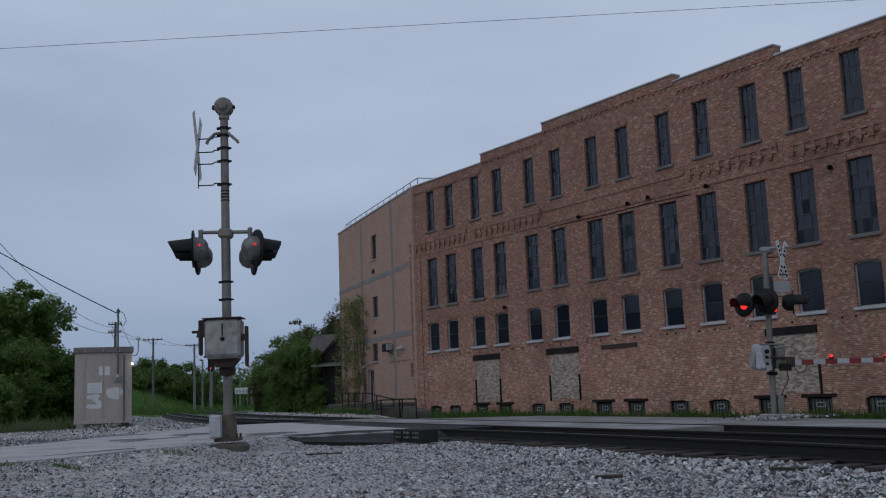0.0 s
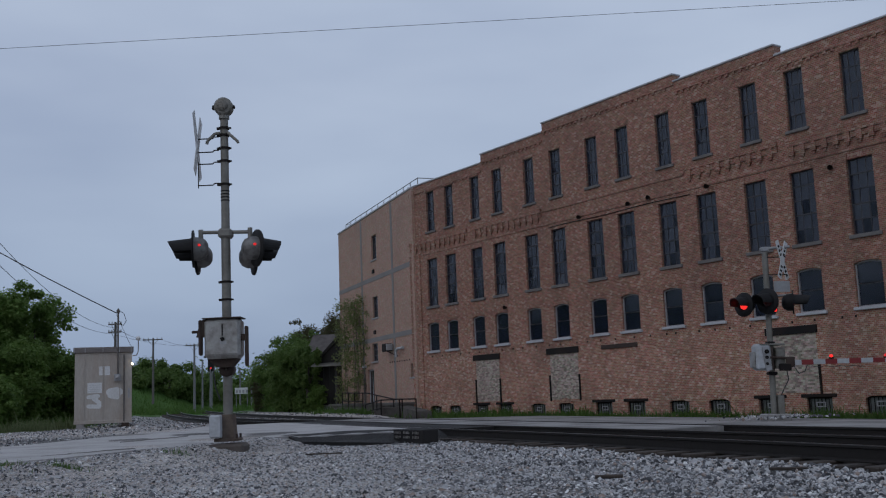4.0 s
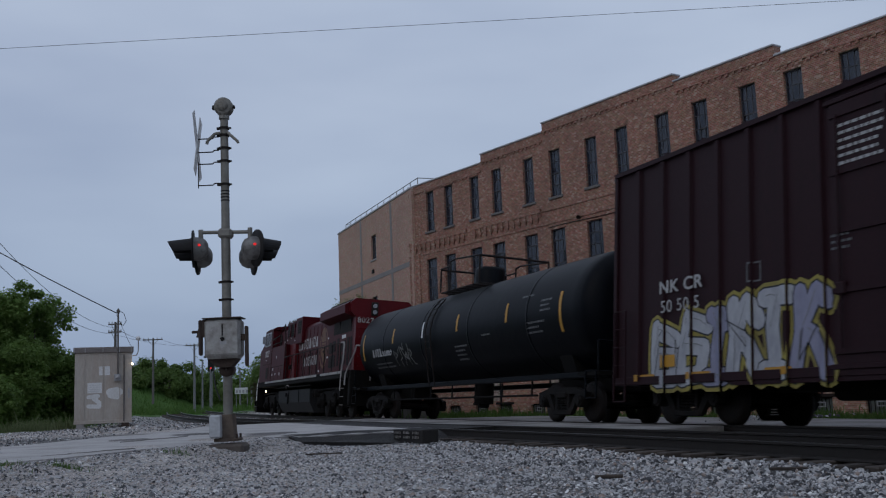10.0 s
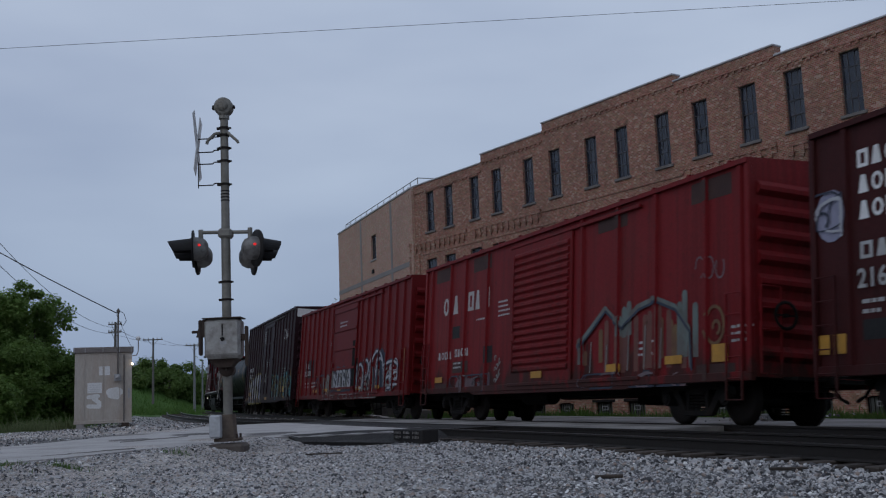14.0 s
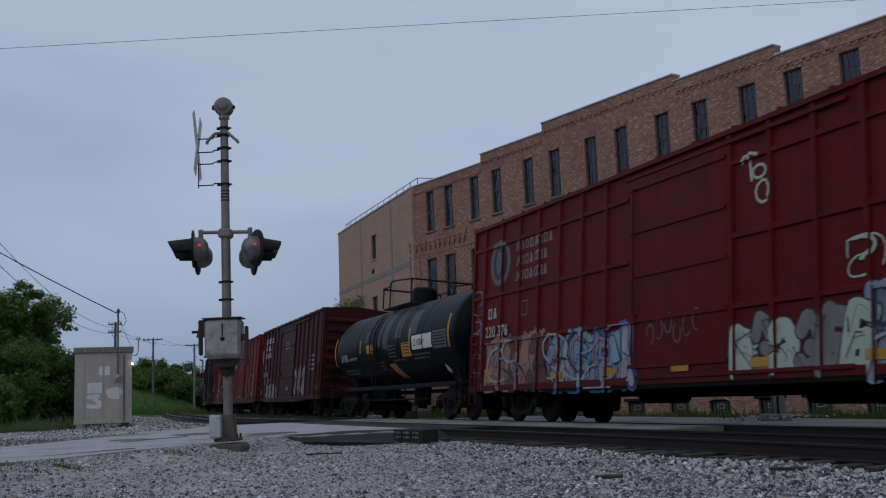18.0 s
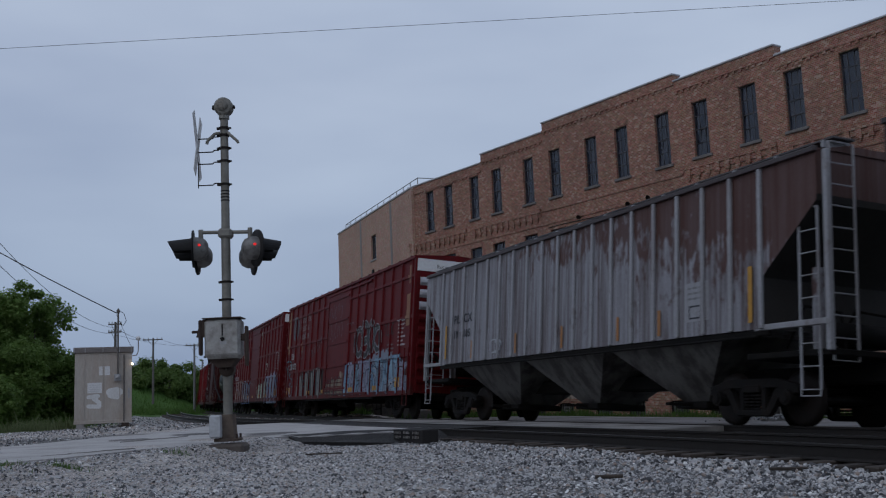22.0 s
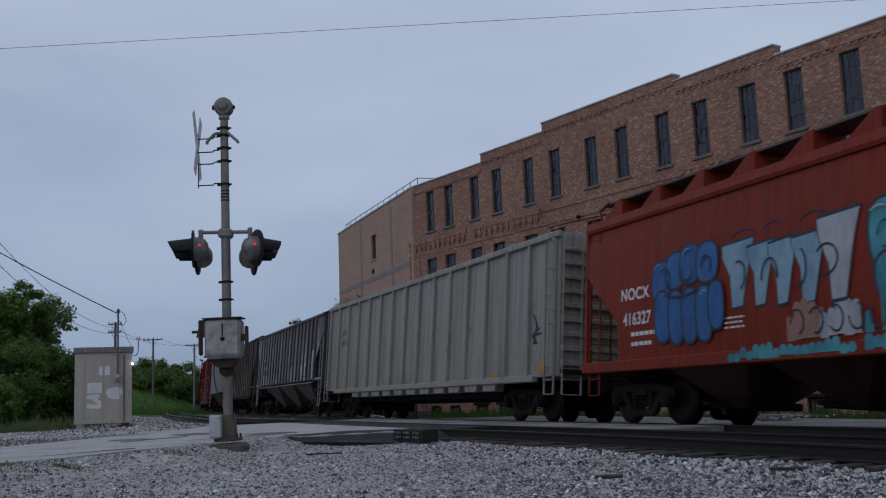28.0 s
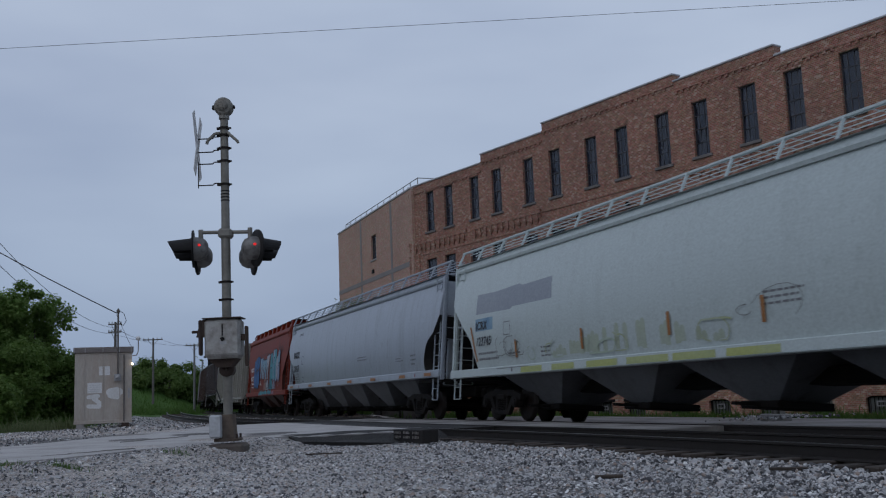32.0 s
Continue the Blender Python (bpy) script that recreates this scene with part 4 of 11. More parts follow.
def crossbuck(parent, x, y, z, yaw, lean=38, length=1.25, bars=True, half=0.115):
    """Two crossed white boards; yaw: where the face points."""
    m = Matrix.Translation((x, y, z)) @ Matrix.Rotation(radians(yaw), 4, "Z")
    for k, t in enumerate((lean, -lean)):
        b = part("crossbuck_board", Shape().box(-0.012 + 0.014 * k, 0.002 + 0.014 * k, -half, half, -length / 2, length / 2, 0.006), WHITE_PAINT, parent, "white crossed board with dark bars")
        b.matrix_local = m @ Matrix.Rotation(radians(t), 4, "X")
        if bars:
            for q in range(8):
                if q in (3, 4):
                    continue
                zz = -length / 2 + 0.1 + q * (length - 0.2) / 7.5
                part("letter_bar", Shape().box(0.002 + 0.014 * k, 0.006 + 0.014 * k, -half * 0.5, half * 0.5, zz - 0.03, zz + 0.03), BLACK_PAINT, b)


DOCK_FOOT = surface("grimy_brown_concrete", (0.12, 0.10, 0.088), (0.05, 0.036, 0.03), 0.92, big=3, amount=0.8)
FOOT_RUST = surface("rust_stained_casting", (0.15, 0.115, 0.09), (0.05, 0.028, 0.02), 0.8, big=5, fine=22, amount=0.9)
PALE_CASE = surface("pale_case_enamel", (0.52, 0.54, 0.57), (0.30, 0.29, 0.28), 0.5, big=4)
sig = thing("crossing_signal", "tall weathered crossing signal mast with red flashers and gate case", "railway signal", m=pose(-4.03, 18.4, 0.0, 0, -0.35, 0))
part("pole", Shape().cyl((0, 0, 0.4), (0, 0, 4.0), 0.085, n=20).cyl((0, 0, 4.0), (0, 0, 6.15), 0.078, 0.074, 20), POST_PAINT, sig, "weathered aluminium pole")
part("base_casting", Shape().prism([(-0.14, 0.12), (-0.105, 0.55), (0.105, 0.55), (0.14, 0.12)], "y", -0.16, 0.16).box(-0.22, 0.22, -0.2, 0.2, 0.07, 0.125, 0.01), FOOT_RUST, sig, "rust-stained base casting")
part("foundation", Shape().box(-0.32, 0.33, -0.3, 0.3, -0.4, 0.03, 0.05), DOCK_FOOT, sig, "grimy concrete foundation block")
for x, y in ((-0.19, -0.15), (0.19, -0.15), (0.19, 0.15), (-0.19, 0.15)):
    part("bolt", Shape().cyl((x, y, 0.12), (x, y, 0.2), 0.022, n=6), RUSTY, sig)
jb = part("junction_box", Shape().box(-0.26, -0.07, -0.34, -0.16, 0.14, 0.55, 0.02), PALE_CASE, sig, "pale junction box")
part("box_lid", Shape().box(-0.265, -0.065, -0.36, -0.34, 0.16, 0.53, 0.01), PALE_CASE, jb)
case = part("gate_case", Shape().box(-0.32, 0.33, -0.46, -0.02, 1.55, 2.27, 0.06), BOX_PAINT, sig, "scuffed grey gate mechanism case")
part("case_lid", Shape().box(-0.285, 0.295, -0.478, -0.455, 1.62, 2.2, 0.02), BOX_PAINT, case)
part("lid_rim", Shape().box(-0.35, 0.35, -0.47, 0.0, 2.268, 2.29, 0.005), RUSTY, case)
part("hasp", Shape().cyl((0.02, -0.485, 2.16), (0.02, -0.485, 1.95), 0.012, n=6).lathe((0.02, -0.49, 1.93), (0.02, -0.5, 1.86), [(0, 0.01), (0.3, 0.045), (1, 0.01)], 8), BLACK_IRON, case)
part("maker_plate", Shape().box(-0.03, 0.09, -0.483, -0.478, 1.8, 1.86), STEEL_GREY, case)
part("counterweight_arm", Shape().box(-0.43, -0.37, -0.42, -0.28, 1.62, 2.26, 0.02).prism([(-0.47, 1.95), (-0.28, 1.95), (-0.28, 2.28), (-0.4, 2.24)], "y", -0.4, -0.3), RUSTY, case, "rusty counterweight arm")
part("shaft_pin", Shape().cyl((-0.56, -0.34, 2.05), (-0.3, -0.34, 2.05), 0.025, n=8), RUSTY, case)
part("spare_arm", Shape().box(0.40, 0.46, -0.4, -0.3, 1.4, 2.12, 0.015).box(0.33, 0.42, -0.38, -0.3, 1.86, 1.98, 0.01), RUSTY, case, "rusty side arm")
part("bracket", Shape().lathe((0, -0.13, 1.36), (0, 0.13, 1.36), [(0, 0.02), (0, 0.13), (1, 0.13), (1, 0.02)], 16).prism([(-0.3, 1.55), (0.25, 1.55), (0.12, 1.4), (-0.12, 1.4)], "y", -0.3, 0.05), RUSTY, sig)
part("hanging_cable", Shape().tube([(-0.22, -0.1, 1.55), (-0.23, -0.1, 1.3), (-0.2, -0.1, 1.05), (-0.12, -0.06, 0.8)], 0.012), WIRE, sig)
arm = part("light_arm", Shape().cyl((-0.46, -0.02, 3.93), (0.5, -0.02, 3.9), 0.035, n=10).box(-0.13, 0.13, -0.12, 0.12, 3.8, 3.98, 0.04), POST_PAINT, sig, "cross arm")
for x in (-0.46, 0.46):
    part("arm_elbow", Shape().cyl((x, -0.02, 3.98), (x, -0.02, 3.72), 0.045, n=10), POST_PAINT, arm)
light_head(sig, -0.58, -0.05, 3.62, 190, False, sight=-1)
light_head(sig, -0.60, 0.34, 3.53, 184, False, sight=-1)
light_head(sig, 0.58, -0.08, 3.58, 32, False)
light_head(sig, 0.44, 0.36, 3.48, 22, False)
for z in (2.65, 2.98, 4.83, 5.28, 5.53, 5.78, 5.92):
    part("clamp", Shape().cyl((0, 0, z - 0.02), (0, 0, z + 0.02), 0.098, n=18).box(-0.14, -0.09, -0.03, 0.03, z - 0.02, z + 0.02).box(0.09, 0.13, -0.02, 0.02, z - 0.015, z + 0.015), BLACK_IRON, sig)
for z in (4.52, 4.58, 4.64, 4.7):
    part("tape_band", Shape().cyl((0, 0, z - 0.012), (0, 0, z + 0.012), 0.083, n=18), BLACK_PAINT, sig)
for z in (4.86, 5.27, 5.5, 5.76):
    part("sign_bracket", Shape().tube([(-0.1, 0, z), (-0.2, 0, z), (-0.22, 0, z - 0.03), (-0.5, 0, z - 0.03)], 0.012), BLACK_IRON, sig)
part("sign_stem", Shape().cyl((-0.5, 0, 4.78), (-0.5, 0, 5.3), 0.01, n=6), BLACK_IRON, sig)
crossbuck(sig, -0.51, 0.0, 5.6, 183.5, 30, 1.35)
part("bell_neck", Shape().cyl((0, 0, 6.1), (0, 0, 6.2), 0.1, n=16), POST_PAINT, sig)
bell = part("bell", Shape().lathe((0, -0.12, 6.33), (0, 0.1, 6.33), [(0, 0.01), (0, 0.14), (0.12, 0.175), (0.85, 0.175), (1, 0.15), (1, 0.01)], 28), POST_PAINT, sig, "round grey bell")
part("bell_plate", Shape().lathe((0, -0.135, 6.33), (0, -0.12, 6.33), [(0, 0.01), (0, 0.1), (1, 0.1)], 22), POST_PAINT, bell)
part("bell_lug", Shape().box(-0.22, -0.17, -0.05, 0.03, 6.29, 6.37, 0.01).box(0.17, 0.21, -0.05, 0.03, 6.3, 6.36, 0.01), BLACK_IRON, bell)
part("horn", Shape().tube([(-0.05, -0.06, 5.82), (-0.16, -0.08, 5.8), (-0.3, -0.1, 5.66), (-0.31, -0.1, 5.6)], 0.03), POST_PAINT, sig)
part("horn", Shape().tube([(0.08, -0.06, 5.82), (0.16, -0.08, 5.74), (0.27, -0.1, 5.63), (0.28, -0.1, 5.6)], 0.03), POST_PAINT, sig)

gate = thing("crossing_gate", "crossing gate mast with red flashers and lowered striped arm", "railway gate", m=pose(8.12, 25.3, 0, 0, 1.4, 0))
part("pole", Shape().cyl((0, 0, -0.1), (0, 0, 4.15), 0.075, n=18), POST_PAINT, gate, "grey metal pole")
part("top_arm", Shape().cyl((-0.12, 0, 4.12), (0.62, -0.05, 4.17), 0.035, n=10).box(-0.1, 0.1, -0.1, 0.1, 4.05, 4.17, 0.02), STEEL_GREY, gate)
crossbuck(gate, 0.40, -0.12, 3.82, -48, 24, 1.05, True, 0.085)
part("track_sign", Shape().box(0.14, 0.55, -0.13, -0.11, 3.0, 3.28, 0.005), STEEL_GREY, gate, "small grey sign plate back")
for z in (3.05, 3.45, 3.9):
    part("sign_bracket", Shape().cyl((0, -0.05, z), (0.5, -0.1, z), 0.014, n=6), BLACK_IRON, gate)
part("light_arm", Shape().cyl((-0.5, -0.05, 2.9), (0.55, -0.05, 2.92), 0.03, n=8), STEEL_GREY, gate)
light_head(gate, -0.60, -0.02, 2.70, 210, True, 0.31, 0.42, 1, BLACK_PAINT)
light_head(gate, -0.06, -0.2, 2.76, 215, False, 0.33, 0.5, 1, BLACK_PAINT)
light_head(gate, 0.6, -0.08, 2.74, -20, False, 0.31, 0.46, 0, BLACK_PAINT)
part("junction_box", Shape().box(0.08, 0.24, -0.12, 0.12, -0.08, 0.42, 0.02), POST_PAINT, gate)
# small lens and hood added in place of a lit flasher behind the mast
part("side_lamp", Shape().lathe((0.07, -0.30, 2.54), (0.04, -0.36, 2.53), [(0, 0.058), (0.6, 0.05), (1, 0.01)], 14), RED_LIGHT, gate, "small lit red lens")
part("rear_head_hood", Shape().lathe((0.09, -0.16, 2.55), (0.07, -0.30, 2.54), [(0, 0.03), (0.2, 0.07), (1, 0.07), (1, 0.02)], 14), BLACK_PAINT, gate)
gc = part("gate_case", Shape().box(-0.44, -0.06, -0.25, 0.2, 1.04, 1.70, 0.06), PALE_CASE, gate, "pale gate mechanism case")
part("case_lid", Shape().box(-0.50, -0.44, -0.2, 0.16, 1.1, 1.5, 0.02), BOX_PAINT, gc)
part("crank", Shape().prism([(-0.3, 1.62), (-0.16, 1.62), (-0.08, 1.05), (-0.22, 1.0)], "y", -0.3, -0.26), STEEL_GREY, gc)
for z, rr in ((1.5, 0.055), (1.36, 0.04), (1.2, 0.035)):
    part("case_port", Shape().lathe((-0.2, -0.31, z), (-0.2, -0.34, z), [(0, 0.01), (0, rr), (1, rr), (1, 0.01)], 14), BLACK_IRON, gc, "round black port")
part("case_hinge", Shape().cyl((-0.05, -0.27, 1.05), (-0.05, -0.27, 1.62), 0.02, n=8), RUSTY, gc)
part("case_cap", Shape().box(-0.34, 0.28, -0.26, 0.2, 1.66, 1.7, 0.01), POST_PAINT, gc)
part("pole_bracket", Shape().box(-0.1, 0.1, -0.1, 0.1, 1.68, 1.76, 0.02).box(-0.11, 0.11, -0.12, 0.12, 0.92, 1.0, 0.02), BLACK_IRON, gate)
part("hanging_cable", Shape().tube([(0.3, -0.2, 1.1), (0.34, -0.2, 0.8), (0.22, -0.14, 0.55), (0.16, -0.1, 0.4)], 0.014), WIRE, gate)
part("cable_loop", Shape().tube([(0.5, -0.2, 1.12), (0.6, -0.22, 0.95), (0.75, -0.24, 1.0), (0.8, -0.26, 1.15)], 0.012), WIRE, gate)
part("case_side", Shape().box(0.07, 0.3, -0.2, 0.2, 1.08, 1.6, 0.03), POST_PAINT, gc)
part("counterweight", Shape().box(0.1, 0.4, -0.32, -0.22, 1.02, 1.2, 0.02), BLACK_IRON, gate)
part("arm_bracket", Shape().cyl((-0.2, -0.27, 1.36), (0.5, -0.27, 1.33), 0.03, n=8).box(0.28, 0.5, -0.31, -0.24, 1.1, 1.36, 0.02), RUSTY, gate)
arm = part("gate_arm", Shape().box(0.44, 0.5, -0.30, -0.24, 1.1, 1.3), STEEL_GREY, gate, "red and white striped arm")
n_seg = 14
for k in range(n_seg):
    x0 = 0.36 + k * 0.297
    z = 1.22 + 0.004 * k
    part("stripe", Shape().box(x0, x0 + 0.295, -0.30, -0.245, z - 0.065 + 0.002 * k, z + 0.065, 0.004), RED_PAINT if k % 2 else ARM_WHITE, arm)
for x, m in ((1.41, RED_LIGHT), (2.77, RED_DIM), (4.5, RED_LIGHT)):
    lamp = part("arm_lamp", Shape().box(x - 0.06, x + 0.06, -0.31, -0.24, 1.3, 1.34, 0.01), BLACK_IRON, arm)
    part("lens", Shape().lathe((x, -0.31, 1.37), (x, -0.23, 1.37), [(0, 0.01), (0.1, 0.036), (0.9, 0.036), (1, 0.01)], 14), m, lamp)
part("arm_wire", Shape().tube([(0.9 + 0.12 * k, -0.27, 1.13 - 0.03 * math.sin(k * 1.05) ** 2) for k in range(12)], 0.008), WIRE, arm)
part("foundation", Shape().box(-0.28, 0.34, -0.3, 0.3, -0.5, -0.04, 0.03), CONCRETE, gate)

# ---- signal cabin by the road ----
cabin = thing("signal_cabin", "tan-grey sheet metal signal cabin with white stickers", "signal cabin", m=pose(-13.73, 40.0, 0.02, 0, 0, 19))
part("shell", Shape().box(-1.08, 1.08, 0, 2.3, 0.13, 2.92), CABIN, cabin, "tan-grey metal shell")
part("roof", Shape().box(-1.14, 1.14, -0.07, 2.36, 2.92, 3.15, 0.02), surface("brown_grey_roof_sheet", (0.2, 0.175, 0.165), (0.13, 0.11, 0.1), 0.6), cabin)
for x in (-1.09, -0.70, -0.03, 0.6, 1.05):
    part("roof_seam", Shape().box(x - 0.012, x + 0.012, -0.085, -0.07, 2.93, 3.13), STEEL_GREY, cabin)
for x in (-0.72, -0.02, 0.62):
    part("wall_seam", Shape().box(x - 0.015, x + 0.015, -0.022, 0, 0.3, 2.83), CABIN, cabin)
part("base_rail", Shape().box(-1.1, 1.1, -0.03, 2.33, 0.13, 0.26, 0.01), CABIN, cabin)
for x in (-1.0, 0.72):
    part("skid", Shape().box(x, x + 0.28, 0.0, 2.3, -0.2, 0.13), CONCRETE if x < 0 else RUSTY, cabin)
for a, b, c, d in ((-0.17, 0.0, 2.03, 2.38), (0.04, 0.24, 2.03, 2.38), (-0.60, -0.06, 1.33, 1.74)):
    part("sticker", Shape().box(a, b, -0.008, 0, c, d), WHITE_PAINT, cabin, "white sticker")
for k in range(4):
    part("sticker_bar", Shape().box(-0.55, -0.12, -0.012, -0.008, 1.40 + k * 0.08, 1.41 + k * 0.08), ARM_WHITE, cabin)


def splash(pts, w):
    s = Shape()
    for i, poly in enumerate(stroke_flat(pts, w)):
        y = -0.006 - 0.0003 * i
        s.add([(u, y, q) for u, q in poly], [tuple(range(len(poly)))])
    return s


def stroke_flat(pts, w):
    out = []
    for (ax, az), (bx, bz) in zip(pts[:-1], pts[1:]):
        d = math.hypot(bx - ax, bz - az) or 1e-6
        nx, nz = -(bz - az) / d * w / 2, (bx - ax) / d * w / 2
        out.append([(ax + nx, az + nz), (bx + nx, bz + nz), (bx - nx, bz - nz), (ax - nx, az - nz)])
    for x, z in pts:
        out.append([(x + w / 2 * math.cos(t * math.pi / 5), z + w / 2 * math.sin(t * math.pi / 5)) for t in range(10)])
    return out


part("paint_blot", splash([(-0.55, 1.18), (-0.2, 1.22), (-0.35, 1.1), (-0.15, 0.95), (-0.15, 0.8), (-0.55, 0.82)], 0.16), WHITE_PAINT, cabin, "white overpainted scrawl")
part("paint_blot", splash([(0.25, 1.35), (0.5, 1.4), (0.3, 1.25), (0.5, 1.2), (0.38, 1.3), (0.6, 1.36)], 0.3), WHITE_PAINT, cabin, "white overpainted scrawl")
mb = part("meter_box", Shape().box(0.40, 0.66, -0.16, 0, 1.78, 2.06, 0.02), STEEL_GREY, cabin)
part("meter_glass", Shape().lathe((0.53, -0.16, 1.93), (0.53, -0.24, 1.93), [(0, 0.09), (0.8, 0.08), (1, 0.01)], 14), STEEL_GREY, mb)
part("conduit", Shape().cyl((0.54, -0.08, 2.06), (0.54, -0.08, 4.55), 0.035, n=10).lathe((0.54, -0.08, 4.5), (0.54, -0.14, 4.68), [(0, 0.05), (0.5, 0.08), (1, 0.02)], 10), POLE_WOOD, cabin)
part("lower_conduit", Shape().cyl((0.78, -0.04, 0.2), (0.78, -0.04, 2.84), 0.03, n=8), POLE_WOOD, cabin)
part("drip_loop", Shape().tube([(0.54, -0.1, 4.6), (0.75, -0.1, 4.5), (0.85, -0.1, 4.2), (0.75, -0.1, 4.0), (0.6, -0.1, 4.05)], 0.012), WIRE, cabin)
gl = part("lamp_gooseneck", Shape().tube([(1.1, -0.02, 2.78), (1.26, -0.04, 2.8), (1.32, -0.05, 2.95), (1.32, -0.05, 3.4)], 0.02), STEEL_GREY, cabin)
part("lamp_globe", Shape().lathe((1.32, -0.05, 3.38), (1.32, -0.05, 3.56), [(0, 0.02), (0.25, 0.08), (0.6, 0.09), (0.9, 0.05), (1, 0.01)], 14), WHITE_PAINT, gl, "white lamp globe")
part("door_lamp", Shape().lathe((1.1, -0.06, 2.42), (1.1, -0.06, 2.5), [(0, 0.012), (0.5, 0.03), (1, 0.012)], 10), LAMP_WHITE, cabin, "small lit white lamp")
part("handle_plate", Shape().box(0.93, 1.0, -0.03, 0, 1.1, 1.5), STEEL_GREY, cabin)


# ---- poles and wires ----
def utility_pole(x, y, z, top, material, label, arm=1.2, arms=1, turn=0):
    t = thing("utility_pole", label, "utility pole", "line of poles", m=pose(x, y, z, 0, 0, turn))
    h = top - z
    part("pole", Shape().cyl((0, 0, -0.6), (0, 0, h), 0.16, 0.11, 10), material, t)
    for k in range(arms):
        zz = h - 0.2 - k * 0.7
        c = part("crossarm", Shape().box(-arm, arm, -0.22, -0.1, zz - 0.06, zz + 0.06, 0.01), material, t)
        for q in (-0.9, -0.45, 0.45, 0.9):
            part("insulator", Shape().lathe((arm * q, -0.16, zz + 0.06), (arm * q, -0.16, zz + 0.24), [(0, 0.03), (0.4, 0.06), (1, 0.03)], 8), STEEL_GREY, c)
        part("brace", Shape().tube([(-arm * 0.5, -0.16, zz - 0.05), (0, -0.14, zz - 0.75), (arm * 0.5, -0.16, zz - 0.05)], 0.025), material, c)
    return t


utility_pole(-35.25, 120, 1.6, 8.85, POLE_WOOD, "wooden utility pole with one crossarm on the grass bank")
utility_pole(-30.3, 120, 0.3, 8.0, POLE_PALE, "pale utility pole with small crossarm", 1.0)
utility_pole(-29.85, 90, 0.4, 8.4, POLE_WOOD, "wooden pole with two short crossarms behind the cabin", 0.6, 2)
for x, y, top in ((-31.3, 128, 6.4), (-30.3, 128, 5.2), (-29.2, 141, 5.6), (-27.6, 141, 5.2)):
    solid("slim_post", Shape().cyl((x, y, -0.2), (x, y, top), 0.13, 0.09, 8), POLE_PALE, "slim pale post beside the far track", "post", "far posts")


def wire(a, b, sag, r, label, n=14):
    s = Shape()
    pts = []
    for k in range(n + 1):
        t = k / n
        pts.append((a[0] + (b[0] - a[0]) * t, a[1] + (b[1] - a[1]) * t, a[2] + (b[2] - a[2]) * t - sag * 4 * t * (1 - t)))
    return solid("cable", s.tube(pts, r, 5), WIRE, label, "cable", "overhead cables", kind="structure")


wire((-34, 14.0, 5.52), (30, 14.0, 6.68), 0.0, 0.0035, "thin black cable high over the crossing")
wire((-31.0, 38, 16.2), (-13.19, 39.9, 4.5), 0.55, 0.022, "black service cable down to the cabin mast")
wire((-20.0, 40, 9.9), (-29.9, 90, 7.9), 1.3, 0.016, "thin black cable between poles")
wire((-20.2, 40, 8.95), (-29.8, 90, 7.4), 1.4, 0.016, "thin black cable between poles")
wire((-29.7, 90, 7.8), (-35.3, 120, 8.7), 0.35, 0.016, "thin black cable between poles")
wire((-34.4, 120, 8.7), (-30.4, 121, 7.8), 0.25, 0.014, "thin black cable between poles")
wire((-29.6, 90, 7.2), (-30.2, 120, 7.7), 0.3, 0.014, "thin black cable between poles")
wire((-13.2, 39.9, 4.45), (-12.75, 40.5, 3.1), 0.02, 0.008, "thin stay wire on the cabin")

far = thing("far_signal", "small dark railway signal with red lamp in the distance", "railway signal", m=pose(-30.6, 130, 0))
part("mast", Shape().cyl((0, 0, -0.3), (0, 0, 7.2), 0.12, n=8), POLE_PALE, far)
part("bracket", Shape().box(-1.0, 1.2, -0.1, 0.1, 6.7, 6.9), BLACK_PAINT, far)
part("target", Shape().box(-0.45, 0.45, -0.2, -0.1, 4.9, 6.6, 0.1), BLACK_PAINT, far)
part("lens", Shape().cyl((-0.05, -0.2, 5.35), (-0.05, -0.26, 5.35), 0.11, n=12), RED_DIM, far)
brd = thing("sign_board", "white board on two thin posts beside the far track", "sign", m=pose(-29.3, 138, -1.75))
part("board", Shape().box(0.0, 1.75, -0.05, 0.05, 3.7, 4.55, 0.02), WHITE_PAINT, brd)
for k in range(4):
    part("board_bar", Shape().box(0.12 + 0.46 * k, 0.4 + 0.46 * k, -0.07, -0.05, 3.85, 4.25), STEEL_GREY, brd)
for x in (0.2, 1.7):
    part("post", Shape().cyl((x, 0, -0.3), (x, 0, 3.6), 0.06, n=6), POLE_PALE, brd)

# ---- loading dock, stairs and shed behind the building ----
DOCK = pose(-1.77, 52.46, 0, 0, 0, -69)
dock = thing("loading_dock", "concrete loading dock with black pipe railings along the brick wing", "loading dock", m=DOCK)
DOCK_GREY = surface("stained_dock_concrete", (0.13, 0.118, 0.108), (0.055, 0.047, 0.042), 0.92, big=1.4, amount=0.85)
part("slab", Shape().box(-14.4, 0.1, -0.95, -0.02, 0.30, 0.44, 0.02), DOCK_GREY, dock)
part("wall", Shape().box(-14.3, 0.0, -0.85, -0.02, BASE, 0.30), DOCK_GREY, dock)
part("ramp", Shape().prism([(-0.2, BASE), (-0.2, 0.30), (3.3, 0.0), (3.3, BASE)], "y", -1.05, -0.3), DOCK_GREY, dock, "low concrete ramp")
for k in range(4):
    part("step", Shape().box(-1.6 + k * 0.6, -1.0 + k * 0.6, -2.1, -1.15, BASE, -0.25 + k * 0.16), DOCK_GREY, dock)


